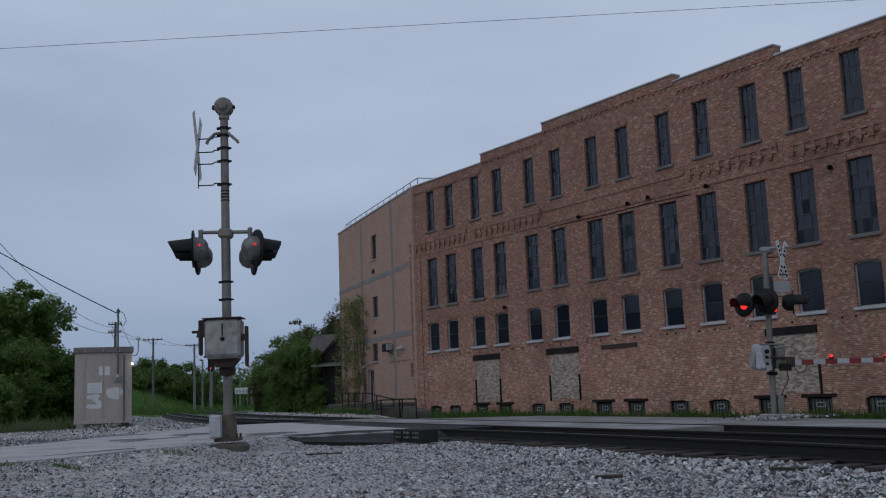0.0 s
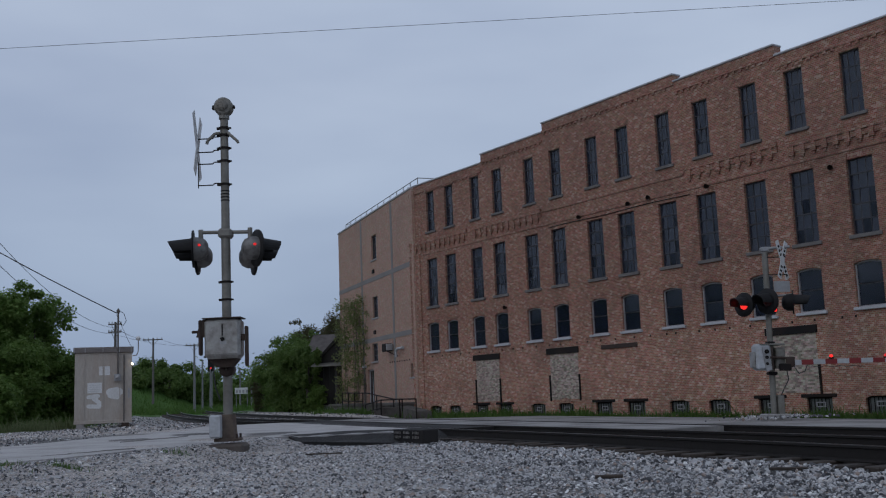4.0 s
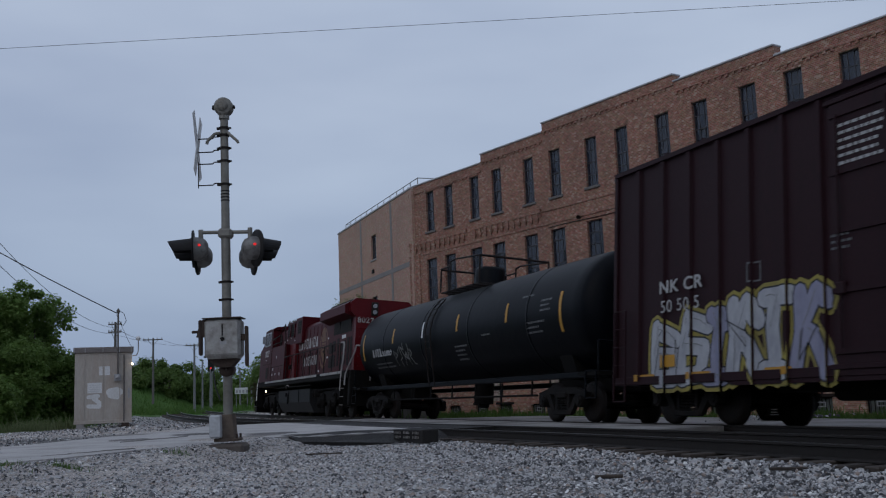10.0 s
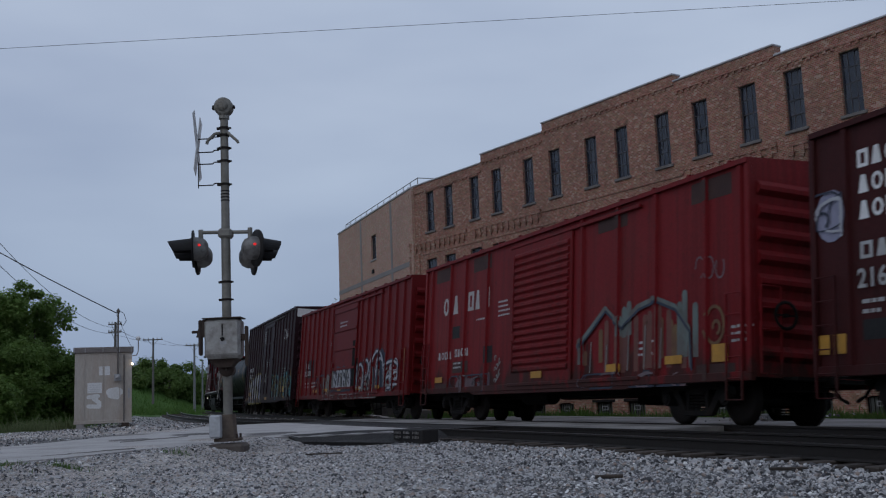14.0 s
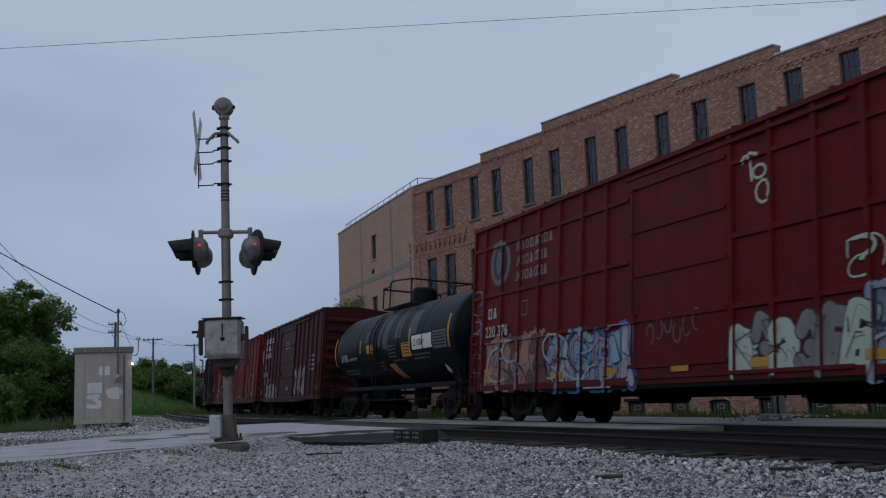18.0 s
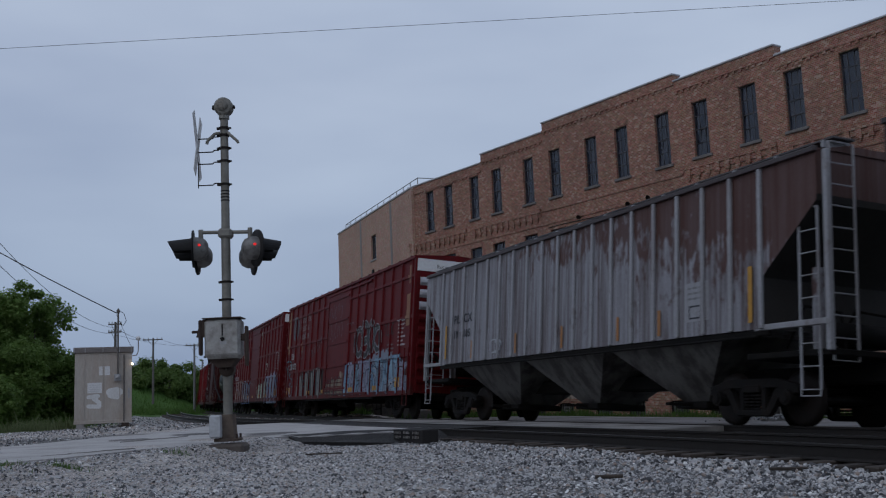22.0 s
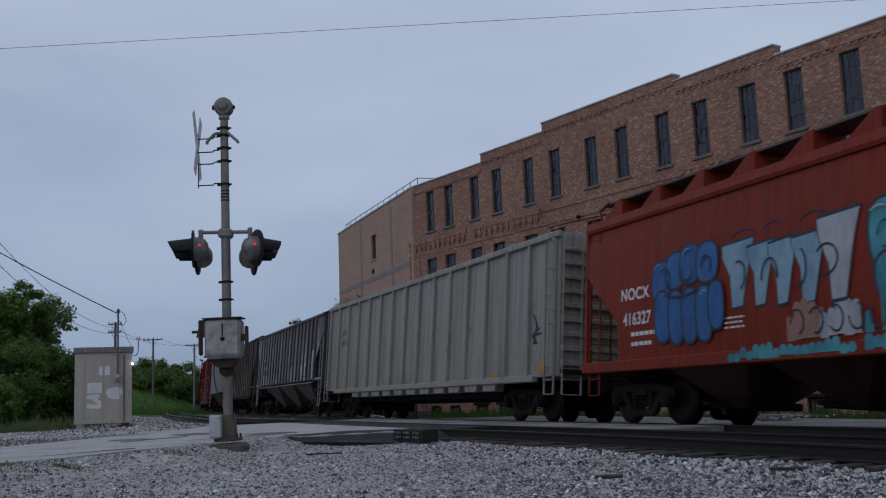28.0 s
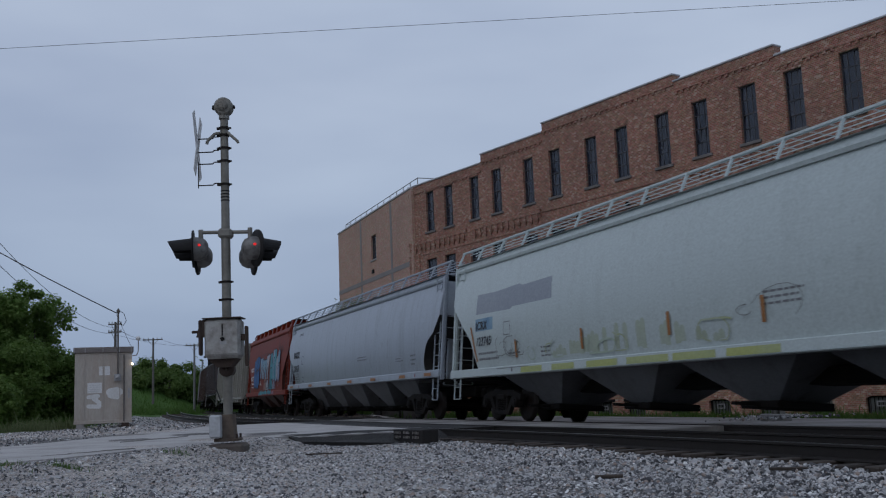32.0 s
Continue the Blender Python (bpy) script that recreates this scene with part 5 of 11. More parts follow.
def rail_run(pts, posts, r=0.035):
    s = Shape().tube(pts, r)
    for x, y, z0, z1 in posts:
        s.cyl((x, y, z0), (x, y, z1), r * 0.9, n=6)
    return part("railing", s, BLACK_IRON, dock, "black pipe railing")


rail_run([(-10.41, -1.1, 1.1), (-5.0, -1.1, 1.01), (-0.18, -1.1, 0.63), (3.37, -1.1, 0.6)], [(x, -1.1, -0.45, z) for x, z in ((-10.41, 1.1), (-8.97, 1.08), (-7.64, 1.05), (-5.93, 1.02), (-3.2, 0.87), (-0.18, 0.63), (3.34, 0.6))])
rail_run([(-10.41, -1.1, 0.62), (-5.93, -1.1, 0.55)], [])
rail_run([(-1.65, -2.2, 0.39), (1.17, -2.2, 0.61), (3.3, -1.15, 0.62)], [(x, -2.2, -0.45, z) for x, z in ((-1.65, 0.39), (-0.25, 0.5), (1.15, 0.61))])
rail_run([(-1.65, -2.2, 0.02), (1.15, -2.2, 0.2)], [])
for x in (2.3, 2.7):
    rail_run([(x, -1.6, 0.62), (x, -1.6, -0.45)], [])
ac = part("wall_unit", Shape().box(-4.1, -3.4, -0.45, -0.02, 3.28, 3.70, 0.03), BLACK_IRON, wing, "black ventilation unit on brackets")
part("unit_face", Shape().box(-3.4, -3.3, -0.42, -0.05, 3.31, 3.67, 0.02), STEEL_GREY, ac)
part("unit_bracket", Shape().tube([(-4.1, -0.4, 3.26), (-3.3, -0.4, 3.26), (-2.5, -0.05, 2.95)], 0.025), BLACK_IRON, ac)
part("vent_pipe", Shape().tube([(-2.3, -0.2, 2.88), (-2.3, -0.2, 3.2), (-2.05, -0.2, 3.32), (-1.3, -0.12, 3.34)], 0.075, 10), COPING, wing, "white bent vent pipe")
for k in range(9):
    part("anchor_plate", Shape().box(-4.0 + k * 0.42, -3.94 + k * 0.42, -0.03, 0, 2.62, 2.7), BLACK_IRON, wing)
part("wall_lamp", Shape().box(-9.0, -8.6, -0.2, 0, 2.55, 2.68, 0.02), COPING, wing)

shed = thing("barn_shed", "dark board shed with a mossy tin roof among the bushes", "shed", m=pose(-8.9, 71.5, 0, 0, 0, -8))
wallp = Shape()
for k in range(14):
    x = -0.4 + k * 0.45
    wallp.box(x, x + 0.43, 0, 0.05, 0.35, 3.15 if k % 3 else 3.1)
part("board_wall", wallp, BARN, shed)
for x, w in ((-0.35, 0.16), (0.9, 0.14), (1.55, 0.12), (2.2, 0.14)):
    part("door_post", Shape().box(x, x + w, -0.12, 0.0, 0.35, 3.1), MUNTIN if w < 0.15 else BARN, shed)
part("rust_strip", Shape().box(1.05, 1.2, -0.06, 0, 0.5, 2.9), RUSTY, shed)
part("awning", Shape().prism([(-1.0, 3.05), (-1.0, 3.1), (0.1, 3.35), (0.1, 3.28)], "x", -0.6, 5.5), POST_PAINT, shed, "pale tin awning edge")
part("gable", Shape().prism([(-0.55, 3.3), (5.6, 3.3), (5.6, 5.7), (1.5, 5.3)], "y", 0.02, 0.1), BARN, shed)
part("roof", Shape().prism([(-0.6, 3.45), (1.4, 5.45), (6.0, 5.85), (6.0, 5.7), (1.5, 5.3), (-0.5, 3.35)], "y", -0.15, 0.5), BARN, shed)
part("back_roof", Shape().prism([(6.0, 3.9), (9.2, 5.95), (9.2, 5.85), (6.0, 3.8)], "x", -3.2, 2.5), BARN_ROOF, shed, "mossy tin roof behind the gable")
part("plinth", Shape().box(-0.5, 5.6, -0.6, 0.1, -0.3, 0.35), CONCRETE, shed)
part("side_wall", Shape().box(-0.4, -0.3, 0.05, 5.9, 0.35, 3.2), BARN, shed)
panel = thing("rail_joint_crate", "black slotted rubber crossing panel end with pale slots", "crossing panel", m=pose(0, 0, 0))
panel.matrix_world = pose(-0.55, 21.6, 0.07, 0, 0, 122)
part("panel", Shape().box(-0.62, 0.62, 0.02, 0.42, -0.30, -0.015, 0.02), TAR, panel)
for k in range(3):
    grp = part("slot_plate", Shape().box(-0.5 + k * 0.38, -0.2 + k * 0.38, 0.42, 0.428, -0.22, -0.04), BLACK_IRON, panel)
    for j in range(5):
        for z in (-0.11, -0.2):
            part("slot", Shape().box(-0.48 + k * 0.38 + j * 0.056, -0.46 + k * 0.38 + j * 0.056, 0.428, 0.434, z, z + 0.055), BAND, grp)


# ---- the train ----
CAR_RED = car_paint("dull_red_paint", (0.135, 0.0072, 0.0086), (0.054, 0.008, 0.008), (0.115, 0.0195, 0.018), streak=0.5, blotch=0.35)
CAR_FADED = car_paint("faded_red_paint", (0.180, 0.0112, 0.0140), (0.064, 0.0115, 0.0105), (0.16, 0.034, 0.03), 0.55, 0.4, runs=0.3, wash=(0.19, 0.022, 0.023))
CAR_OXIDE = car_paint("dark_oxide_red_paint", (0.05, 0.0095, 0.0095), (0.02, 0.008, 0.007), streak=0.5, blotch=0.3, dust=(0.045, 0.02, 0.018))
BROWN = car_paint("dark_maroon_paint", (0.0225, 0.0062, 0.0092), (0.011, 0.005, 0.0058), (0.024, 0.0125, 0.015), 0.5, 0.3)
LOCO_RED = car_paint("dull_maroon_red", (0.066, 0.0035, 0.0068), (0.021, 0.003, 0.0045), (0.036, 0.0065, 0.0095), 0.5, 0.4, 0.5)
TANK_BLACK = car_paint("satin_black_tank_paint", (0.0017, 0.0025, 0.0046), (0.004, 0.0042, 0.005), (0.003, 0.004, 0.0064), 0.4, 0.3, 0.45)
for paint, gloss in ((CAR_RED, 0.12), (CAR_FADED, 0.12), (CAR_OXIDE, 0.12), (BROWN, 0.16), (LOCO_RED, 0.10), (TANK_BLACK, 0.09)):
    paint.node_tree.nodes["Principled BSDF"].inputs["Specular IOR Level"].default_value = gloss
CAR_TALL = car_paint("deep_red_paint", (0.122, 0.0066, 0.0086), (0.045, 0.0072, 0.0076), (0.095, 0.017, 0.017), 0.5, 0.35, runs=0.25, wash=(0.12, 0.014, 0.0145))
CAR_TALL.node_tree.nodes["Principled BSDF"].inputs["Specular IOR Level"].default_value = 0.12
HOP_GREY = car_paint("pale_grey_hopper_paint", (0.25, 0.245, 0.255), (0.06, 0.034, 0.028), (0.16, 0.135, 0.13), 0.85, 0.55, cover=(0.44, 0.62))
HOP_BROWN = car_paint("rusted_brown_hopper_paint", (0.034, 0.0145, 0.0105), (0.011, 0.006, 0.0055), (0.055, 0.024, 0.015), 0.8, 0.6, cover=(0.45, 0.62), runs=0.65, wash=(0.062, 0.023, 0.012))
HOP_MAUVE = car_paint("streaked_mauve_grey_paint", (0.27, 0.26, 0.32), (0.050, 0.030, 0.038), (0.15, 0.12, 0.145), 0.7, 0.5, cover=(0.46, 0.62), runs=0.65, wash=(0.40, 0.41, 0.49))
HOP_BEIGE = car_paint("beige_grey_paint", (0.30, 0.288, 0.262), (0.13, 0.105, 0.075), (0.24, 0.218, 0.185), 0.5, 0.45, runs=0.45, wash=(0.36, 0.345, 0.315))
HOP_ORANGE = car_paint("orange_red_paint", (0.225, 0.0245, 0.0088), (0.095, 0.017, 0.0085), (0.18, 0.043, 0.024), 0.4, 0.35, runs=0.35, wash=(0.25, 0.038, 0.0155))
# darker copy of the orange: grime plus the shade under the ends
ORANGE_SHADE_GRIME = car_paint("shaded_grimy_orange_paint", (0.055, 0.0115, 0.0065), (0.014, 0.006, 0.005), (0.04, 0.016, 0.011), 0.7, 0.6)
HOP_LIGHT = car_paint("light_blue_grey_paint", (0.34, 0.38, 0.435), (0.225, 0.24, 0.262), (0.285, 0.31, 0.35), 0.6, 0.45, 0.34)
HOP_WHITE = car_paint("greenish_white_paint", (0.50, 0.565, 0.56), (0.40, 0.45, 0.44), (0.455, 0.505, 0.50), 0.45, 0.45, 0.34)
HOP_RUSTED = car_paint("rust_scabbed_grey_hopper_paint", (0.275, 0.272, 0.298), (0.062, 0.034, 0.028), (0.17, 0.148, 0.15), 0.6, 0.5, cover=(0.48, 0.66), runs=0.55, wash=(0.38, 0.38, 0.415))


def add_scabs(m, rust, lean=-0.036, climb=0.17, level=3.35, lo=0.60, hi=0.70, most=0.88, grain=1.5):
    """Rust breaking out from the eaves downward, worst towards one end of the car."""
    n, l = m.node_tree.nodes, m.node_tree.links
    b = n["Principled BSDF"]
    under = b.inputs["Base Color"].links[0].from_socket
    co = n.new("ShaderNodeTexCoord")
    sp = n.new("ShaderNodeSeparateXYZ")
    l.new(co.outputs["Object"], sp.inputs["Vector"])
    total = noise_fac(n, l, grain, 0.0, 1.0, (1.5, 1.5, 0.55), 9.0)
    for axis, k, c in (("X", lean, 0.0), ("Z", climb, -climb * level)):
        q = n.new("ShaderNodeMath")
        q.operation = "MULTIPLY_ADD"
        q.inputs[1].default_value = k
        q.inputs[2].default_value = c
        l.new(sp.outputs[axis], q.inputs[0])
        t = n.new("ShaderNodeMath")
        t.operation = "ADD"
        l.new(total, t.inputs[0])
        l.new(q.outputs[0], t.inputs[1])
        total = t.outputs[0]
    mr = n.new("ShaderNodeMapRange")
    mr.inputs["From Min"].default_value = lo
    mr.inputs["From Max"].default_value = hi
    mr.inputs["To Max"].default_value = most
    l.new(total, mr.inputs["Value"])
    l.new(mix_node(n, l, mr.outputs["Result"], under, rgba(rust)), b.inputs["Base Color"])


add_scabs(HOP_RUSTED, (0.066, 0.021, 0.0125), lo=0.58, hi=0.68, most=0.85, grain=3.6)
for paint in (HOP_RUSTED, HOP_BROWN, HOP_MAUVE, HOP_ORANGE):
    paint.node_tree.nodes["Principled BSDF"].inputs["Specular IOR Level"].default_value = 0.2
# road dirt and flaking along the lower edge of the red cars
for paint, level, most in ((CAR_FADED, 1.2, 0.85), (CAR_RED, 0.85, 0.6), (CAR_TALL, 0.8, 0.6), (CAR_OXIDE, 0.85, 0.5)):
    add_scabs(paint, (0.034, 0.017, 0.0145), lean=0.0, climb=-0.3, level=level, lo=0.47, hi=0.60, most=most)
PALE_PANEL = car_paint("weathered_white_panel", (0.46, 0.46, 0.49), (0.2, 0.17, 0.17), (0.36, 0.35, 0.37), 0.6, 0.5)
BAY_BROWN = car_paint("dusty_brown_chute_paint", (0.05, 0.043, 0.038), (0.022, 0.016, 0.014), (0.085, 0.075, 0.068), 0.7, 0.6)
HOP_CHALKY = car_paint("chalky_mauve_sheet_paint", (0.34, 0.34, 0.41), (0.075, 0.05, 0.062), (0.24, 0.22, 0.27), 0.6, 0.5, cover=(0.48, 0.66), runs=0.6, wash=(0.46, 0.47, 0.56))
MAUVE_MID = car_paint("worn_purple_brown_sheet_paint", (0.13, 0.105, 0.13), (0.036, 0.021, 0.026), (0.20, 0.17, 0.20), 0.7, 0.6, cover=(0.46, 0.62), runs=0.7, wash=(0.29, 0.28, 0.34))
POST_PALE = car_paint("pale_post_paint", (0.31, 0.31, 0.33), (0.12, 0.08, 0.07), (0.22, 0.205, 0.21), 0.6, 0.4)
POST_DARK = car_paint("rusty_post_paint", (0.04, 0.024, 0.024), (0.03, 0.02, 0.02), (0.09, 0.07, 0.07), 0.5, 0.5)
# near-black: grime plus the shade beneath the cars, put into the colour
UNDER = surface("shaded_grimy_underframe", (0.0055, 0.0048, 0.0044), (0.013, 0.0098, 0.008), 0.9)
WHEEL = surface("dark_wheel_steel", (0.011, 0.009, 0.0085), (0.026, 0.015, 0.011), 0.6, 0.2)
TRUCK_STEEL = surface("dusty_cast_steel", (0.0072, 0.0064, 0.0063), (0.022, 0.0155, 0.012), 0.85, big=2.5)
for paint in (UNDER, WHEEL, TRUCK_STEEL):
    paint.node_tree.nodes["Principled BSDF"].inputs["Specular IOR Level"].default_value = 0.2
LETTER = surface("faded_white_lettering", (0.42, 0.42, 0.42), (0.24, 0.22, 0.22), 0.6)
LETTER_DIM = surface("worn_grey_lettering", (0.13, 0.13, 0.135), (0.05, 0.05, 0.05), 0.6)
# dark enough to hold the shade of the open car ends, besides grime
SLOPE = surface("shaded_grimy_slope_sheet", (0.020, 0.018, 0.017), (0.04, 0.033, 0.03), 0.85)
LETTER_FAINT = surface("faint_grey_lettering", (0.17, 0.17, 0.18), (0.26, 0.26, 0.27), 0.6)
MARK_WHITE = surface("worn_white_mark", (0.40, 0.385, 0.37), (0.2, 0.16, 0.15), 0.6)
LETTER_DARK = surface("dark_grey_lettering", (0.03, 0.032, 0.042), (0.06, 0.06, 0.07), 0.6)
PLATE_WHITE = surface("white_end_panel", (0.74, 0.74, 0.74), (0.55, 0.53, 0.5), 0.6)
YELLOW = surface("yellow_reflector", (0.50, 0.25, 0.02), (0.30, 0.14, 0.02), 0.5, big=3.0)
ORANGE_STRIPE = surface("orange_reflector", (0.36, 0.15, 0.04), (0.3, 0.14, 0.05), 0.5)
ORANGE_DULL = surface("rubbed_orange_strip", (0.22, 0.10, 0.02), (0.12, 0.04, 0.02), 0.6)
RUST_PLATE = surface("dark_rusty_plate", (0.038, 0.013, 0.011), (0.07, 0.03, 0.022), 0.8, big=2.0)
GOLD = surface("gold_emblem", (0.17, 0.075, 0.02), (0.07, 0.02, 0.015), 0.6)
MAUVE_DARK = car_paint("dark_mauve_paint", (0.029, 0.0165, 0.021), (0.010, 0.006, 0.006), (0.055, 0.030, 0.028), 0.8, 0.6, cover=(0.45, 0.62), runs=0.6, wash=(0.05, 0.026, 0.024))
RUST_PANEL = car_paint("rust_orange_panel", (0.060, 0.021, 0.0105), (0.014, 0.0065, 0.0055), (0.085, 0.04, 0.024), 0.9, 0.6, cover=(0.44, 0.6), runs=0.6, wash=(0.10, 0.036, 0.016))
TAN_PANEL = car_paint("tan_panel_paint", (0.12, 0.08, 0.055), (0.04, 0.018, 0.012), (0.14, 0.105, 0.085), 0.8, 0.5)
# chutes of the pale cars: their shade is put into a darker grey
CHUTE_GREY = car_paint("shaded_grey_chute_paint", (0.14, 0.145, 0.155), (0.05, 0.045, 0.045), (0.09, 0.085, 0.085), 0.6, 0.5)
GREY_RUB = surface("blue_grey_rubbed_paint", (0.035, 0.04, 0.052), (0.02, 0.023, 0.03), 0.55)
LETTER_WORN = surface("worn_pale_red_lettering", (0.22, 0.17, 0.165), (0.10, 0.03, 0.03), 0.6, big=3.0)
EMBLEM_DARK = surface("dark_emblem_paint", (0.02, 0.018, 0.026), (0.05, 0.012, 0.014), 0.6)
POST_RUST = car_paint("rusty_brown_post_paint", (0.05, 0.022, 0.016), (0.02, 0.011, 0.01), (0.07, 0.032, 0.02), 0.6, 0.5)
LAVENDER = car_paint("dull_lavender_sheet_paint", (0.050, 0.040, 0.054), (0.017, 0.011, 0.013), (0.035, 0.023, 0.028), 0.7, 0.6, cover=(0.45, 0.62), runs=0.7, wash=(0.095, 0.085, 0.105))
PALE_LAVENDER = car_paint("pale_lavender_patch_paint", (0.145, 0.14, 0.17), (0.055, 0.042, 0.046), (0.10, 0.09, 0.105), 0.6, 0.6, cover=(0.45, 0.65), runs=0.6, wash=(0.21, 0.21, 0.25))
DUSTY_BROWN = car_paint("dusty_grey_brown_paint", (0.040, 0.026, 0.023), (0.014, 0.0075, 0.006), (0.03, 0.017, 0.0135), 0.7, 0.6, cover=(0.45, 0.62), runs=0.7, wash=(0.075, 0.053, 0.046))
RUST_DARK = car_paint("dark_rust_sheet_paint", (0.028, 0.0115, 0.0085), (0.010, 0.0055, 0.005), (0.05, 0.02, 0.012), 0.8, 0.6, cover=(0.45, 0.62), runs=0.7, wash=(0.06, 0.024, 0.013))
GREY_TAN = car_paint("grey_tan_patch_paint", (0.135, 0.122, 0.108), (0.05, 0.035, 0.03), (0.1, 0.085, 0.072), 0.5, 0.5)
BAY_GREY = car_paint("dirty_grey_chute_paint", (0.13, 0.124, 0.118), (0.022, 0.018, 0.016), (0.055, 0.048, 0.044), 0.85, 0.6, cover=(0.44, 0.62))
POST_BEIGE = car_paint("pale_beige_post_paint", (0.30, 0.285, 0.255), (0.16, 0.13, 0.1), (0.24, 0.225, 0.2), 0.4, 0.4)
SEAM_GREY = surface("dull_seam_grey", (0.28, 0.30, 0.335), (0.22, 0.235, 0.26), 0.5)
GREY_BLUE = surface("blue_grey_spray", (0.20, 0.235, 0.30), (0.14, 0.16, 0.21), 0.7, big=2.0)
LIME_WASH = surface("rubbed_lime_wash", (0.40, 0.45, 0.35), (0.43, 0.48, 0.44), 0.5, big=2.0)
GREY_PATCH = surface("blue_grey_paint_patch", (0.30, 0.33, 0.375), (0.34, 0.365, 0.4), 0.6)
LIME = surface("lime_spray", (0.42, 0.45, 0.16), (0.36, 0.42, 0.3), 0.7)
def spray(name, a, b):
    """Hand-sprayed colour: uneven, thin in places, streaked downwards."""
    return surface(name, a, b, 0.65, big=2.4, fine=11.0, amount=0.95, stretch=(1, 1, 0.55), bumps=0.0)


SPRAY = {
    "rust": spray("faded_brown_spray", (0.15, 0.05, 0.035), (0.10, 0.03, 0.025)),
    "pale": spray("rubbed_green_spray", (0.40, 0.48, 0.38), (0.46, 0.52, 0.46)),
    "lime": spray("faint_lime_spray", (0.40, 0.44, 0.24), (0.44, 0.49, 0.38)),
    "white": spray("white_spray", (0.416, 0.424, 0.456), (0.288, 0.296, 0.336)),
    "lilac": spray("lilac_spray", (0.264, 0.264, 0.360), (0.200, 0.200, 0.288)),
    "sky": spray("light_blue_spray", (0.24, 0.37, 0.47), (0.09, 0.20, 0.34)),
    "blue": spray("blue_spray", (0.030, 0.125, 0.33), (0.014, 0.055, 0.18)),
    "teal": spray("teal_spray", (0.07, 0.32, 0.37), (0.02, 0.14, 0.21)),
    "yellow": spray("ochre_spray", (0.320, 0.264, 0.050), (0.200, 0.160, 0.050)),
    "salmon": spray("salmon_spray", (0.336, 0.176, 0.144), (0.240, 0.120, 0.096)),
    "black": spray("black_spray", (0.012, 0.012, 0.014), (0.03, 0.03, 0.034)),
    "grey": spray("grey_spray", (0.208, 0.208, 0.200), (0.136, 0.136, 0.128)),
    "pink": spray("pink_spray", (0.336, 0.192, 0.264), (0.240, 0.144, 0.200)),
    "ochre": spray("rubbed_ochre_spray", (0.15, 0.085, 0.03), (0.10, 0.03, 0.02)),
    "sage": spray("grey_green_spray", (0.13, 0.165, 0.155), (0.09, 0.05, 0.045)),
    "faint": spray("faint_pinkish_spray", (0.15, 0.115, 0.13), (0.09, 0.035, 0.04)),
    "cream": spray("dirty_cream_spray", (0.27, 0.225, 0.155), (0.11, 0.06, 0.045)),
    "navy": spray("navy_spray", (0.016, 0.022, 0.042), (0.032, 0.042, 0.075)),
}

# running gear, built once


def wheel_shape(y, out, r):
    s = Shape()
    p = [(0.0, 0.08), (0.02, 0.11), (0.1, r * 0.55), (0.25, r * 0.82), (0.3, r), (0.9, r), (0.92, r + 0.025), (1.0, r + 0.022), (1.0, 0.08)]
    return s.lathe((0, y + out * 0.07, r), (0, y - out * 0.07, r), p, 24)


def running_wheels(r):
    s = Shape().cyl((0, -0.95, r), (0, 0.95, r), 0.08, n=8)
    w = wheel_shape(0.76, 1, r)
    s.add(w.v, w.f, True)
    w = wheel_shape(-0.76, -1, r)
    s.add(w.v, w.f, True)
    return mesh_of("wheelset", s, WHEEL)


WHEELS = running_wheels(0.46)
WHEELS_BIG = running_wheels(0.52)


def truck_mesh():
    """Two cast side frames with open triangles, spring nests, bearing boxes and a bolster."""
    s = Shape()
    for side in (-1, 1):
        a, b = sorted((side * 0.98, side * 1.11))
        s.prism([(-1.14, 0.52), (-1.14, 0.66), (-0.62, 0.78), (0.62, 0.78), (1.14, 0.66), (1.14, 0.52), (0.66, 0.63), (-0.66, 0.63)], "y", a, b)
        for g in (-1, 1):
            diag = [(g * 0.62, 0.66), (g * 0.78, 0.62), (g * 0.44, 0.17), (g * 0.28, 0.17)]
            s.prism(diag, "y", a + 0.01, b - 0.01)
            c0, c1 = sorted((g * 0.24, g * 0.33))
            s.box(c0, c1, a + 0.015, b - 0.015, 0.25, 0.64)
            s.cyl((g * 0.89, side * 0.93, 0.46), (g * 0.89, side * 1.17, 0.46), 0.135, n=12)
            s.cyl((g * 0.89, side * 1.17, 0.46), (g * 0.89, side * 1.20, 0.46), 0.085, n=10)
            p0, p1 = sorted((g * 0.74, g * 1.06))
            s.box(p0, p1, a + 0.005, b - 0.005, 0.50, 0.64, 0.02)
        s.box(-0.40, 0.40, a, b, 0.14, 0.25, 0.02)
        for k in (-0.15, 0, 0.15):
            for j in range(5):
                s.cyl((k, side * 1.05, 0.26 + j * 0.056), (k, side * 1.05, 0.29 + j * 0.056), 0.066, n=8)
        s.box(-0.22, 0.22, min(side * 0.9, side * 1.14), max(side * 0.9, side * 1.14), 0.54, 0.68, 0.02)
    s.box(-0.22, 0.22, -1.0, 1.0, 0.5, 0.70, 0.02)
    s.box(-0.35, 0.35, -0.3, 0.3, 0.70, 0.9, 0.02)
    for g in (-0.45, 0.45):
        s.cyl((g, -0.95, 0.40), (g, 0.95, 0.40), 0.05, n=6)
    return mesh_of("truck", s, TRUCK_STEEL)


TRUCK = truck_mesh()


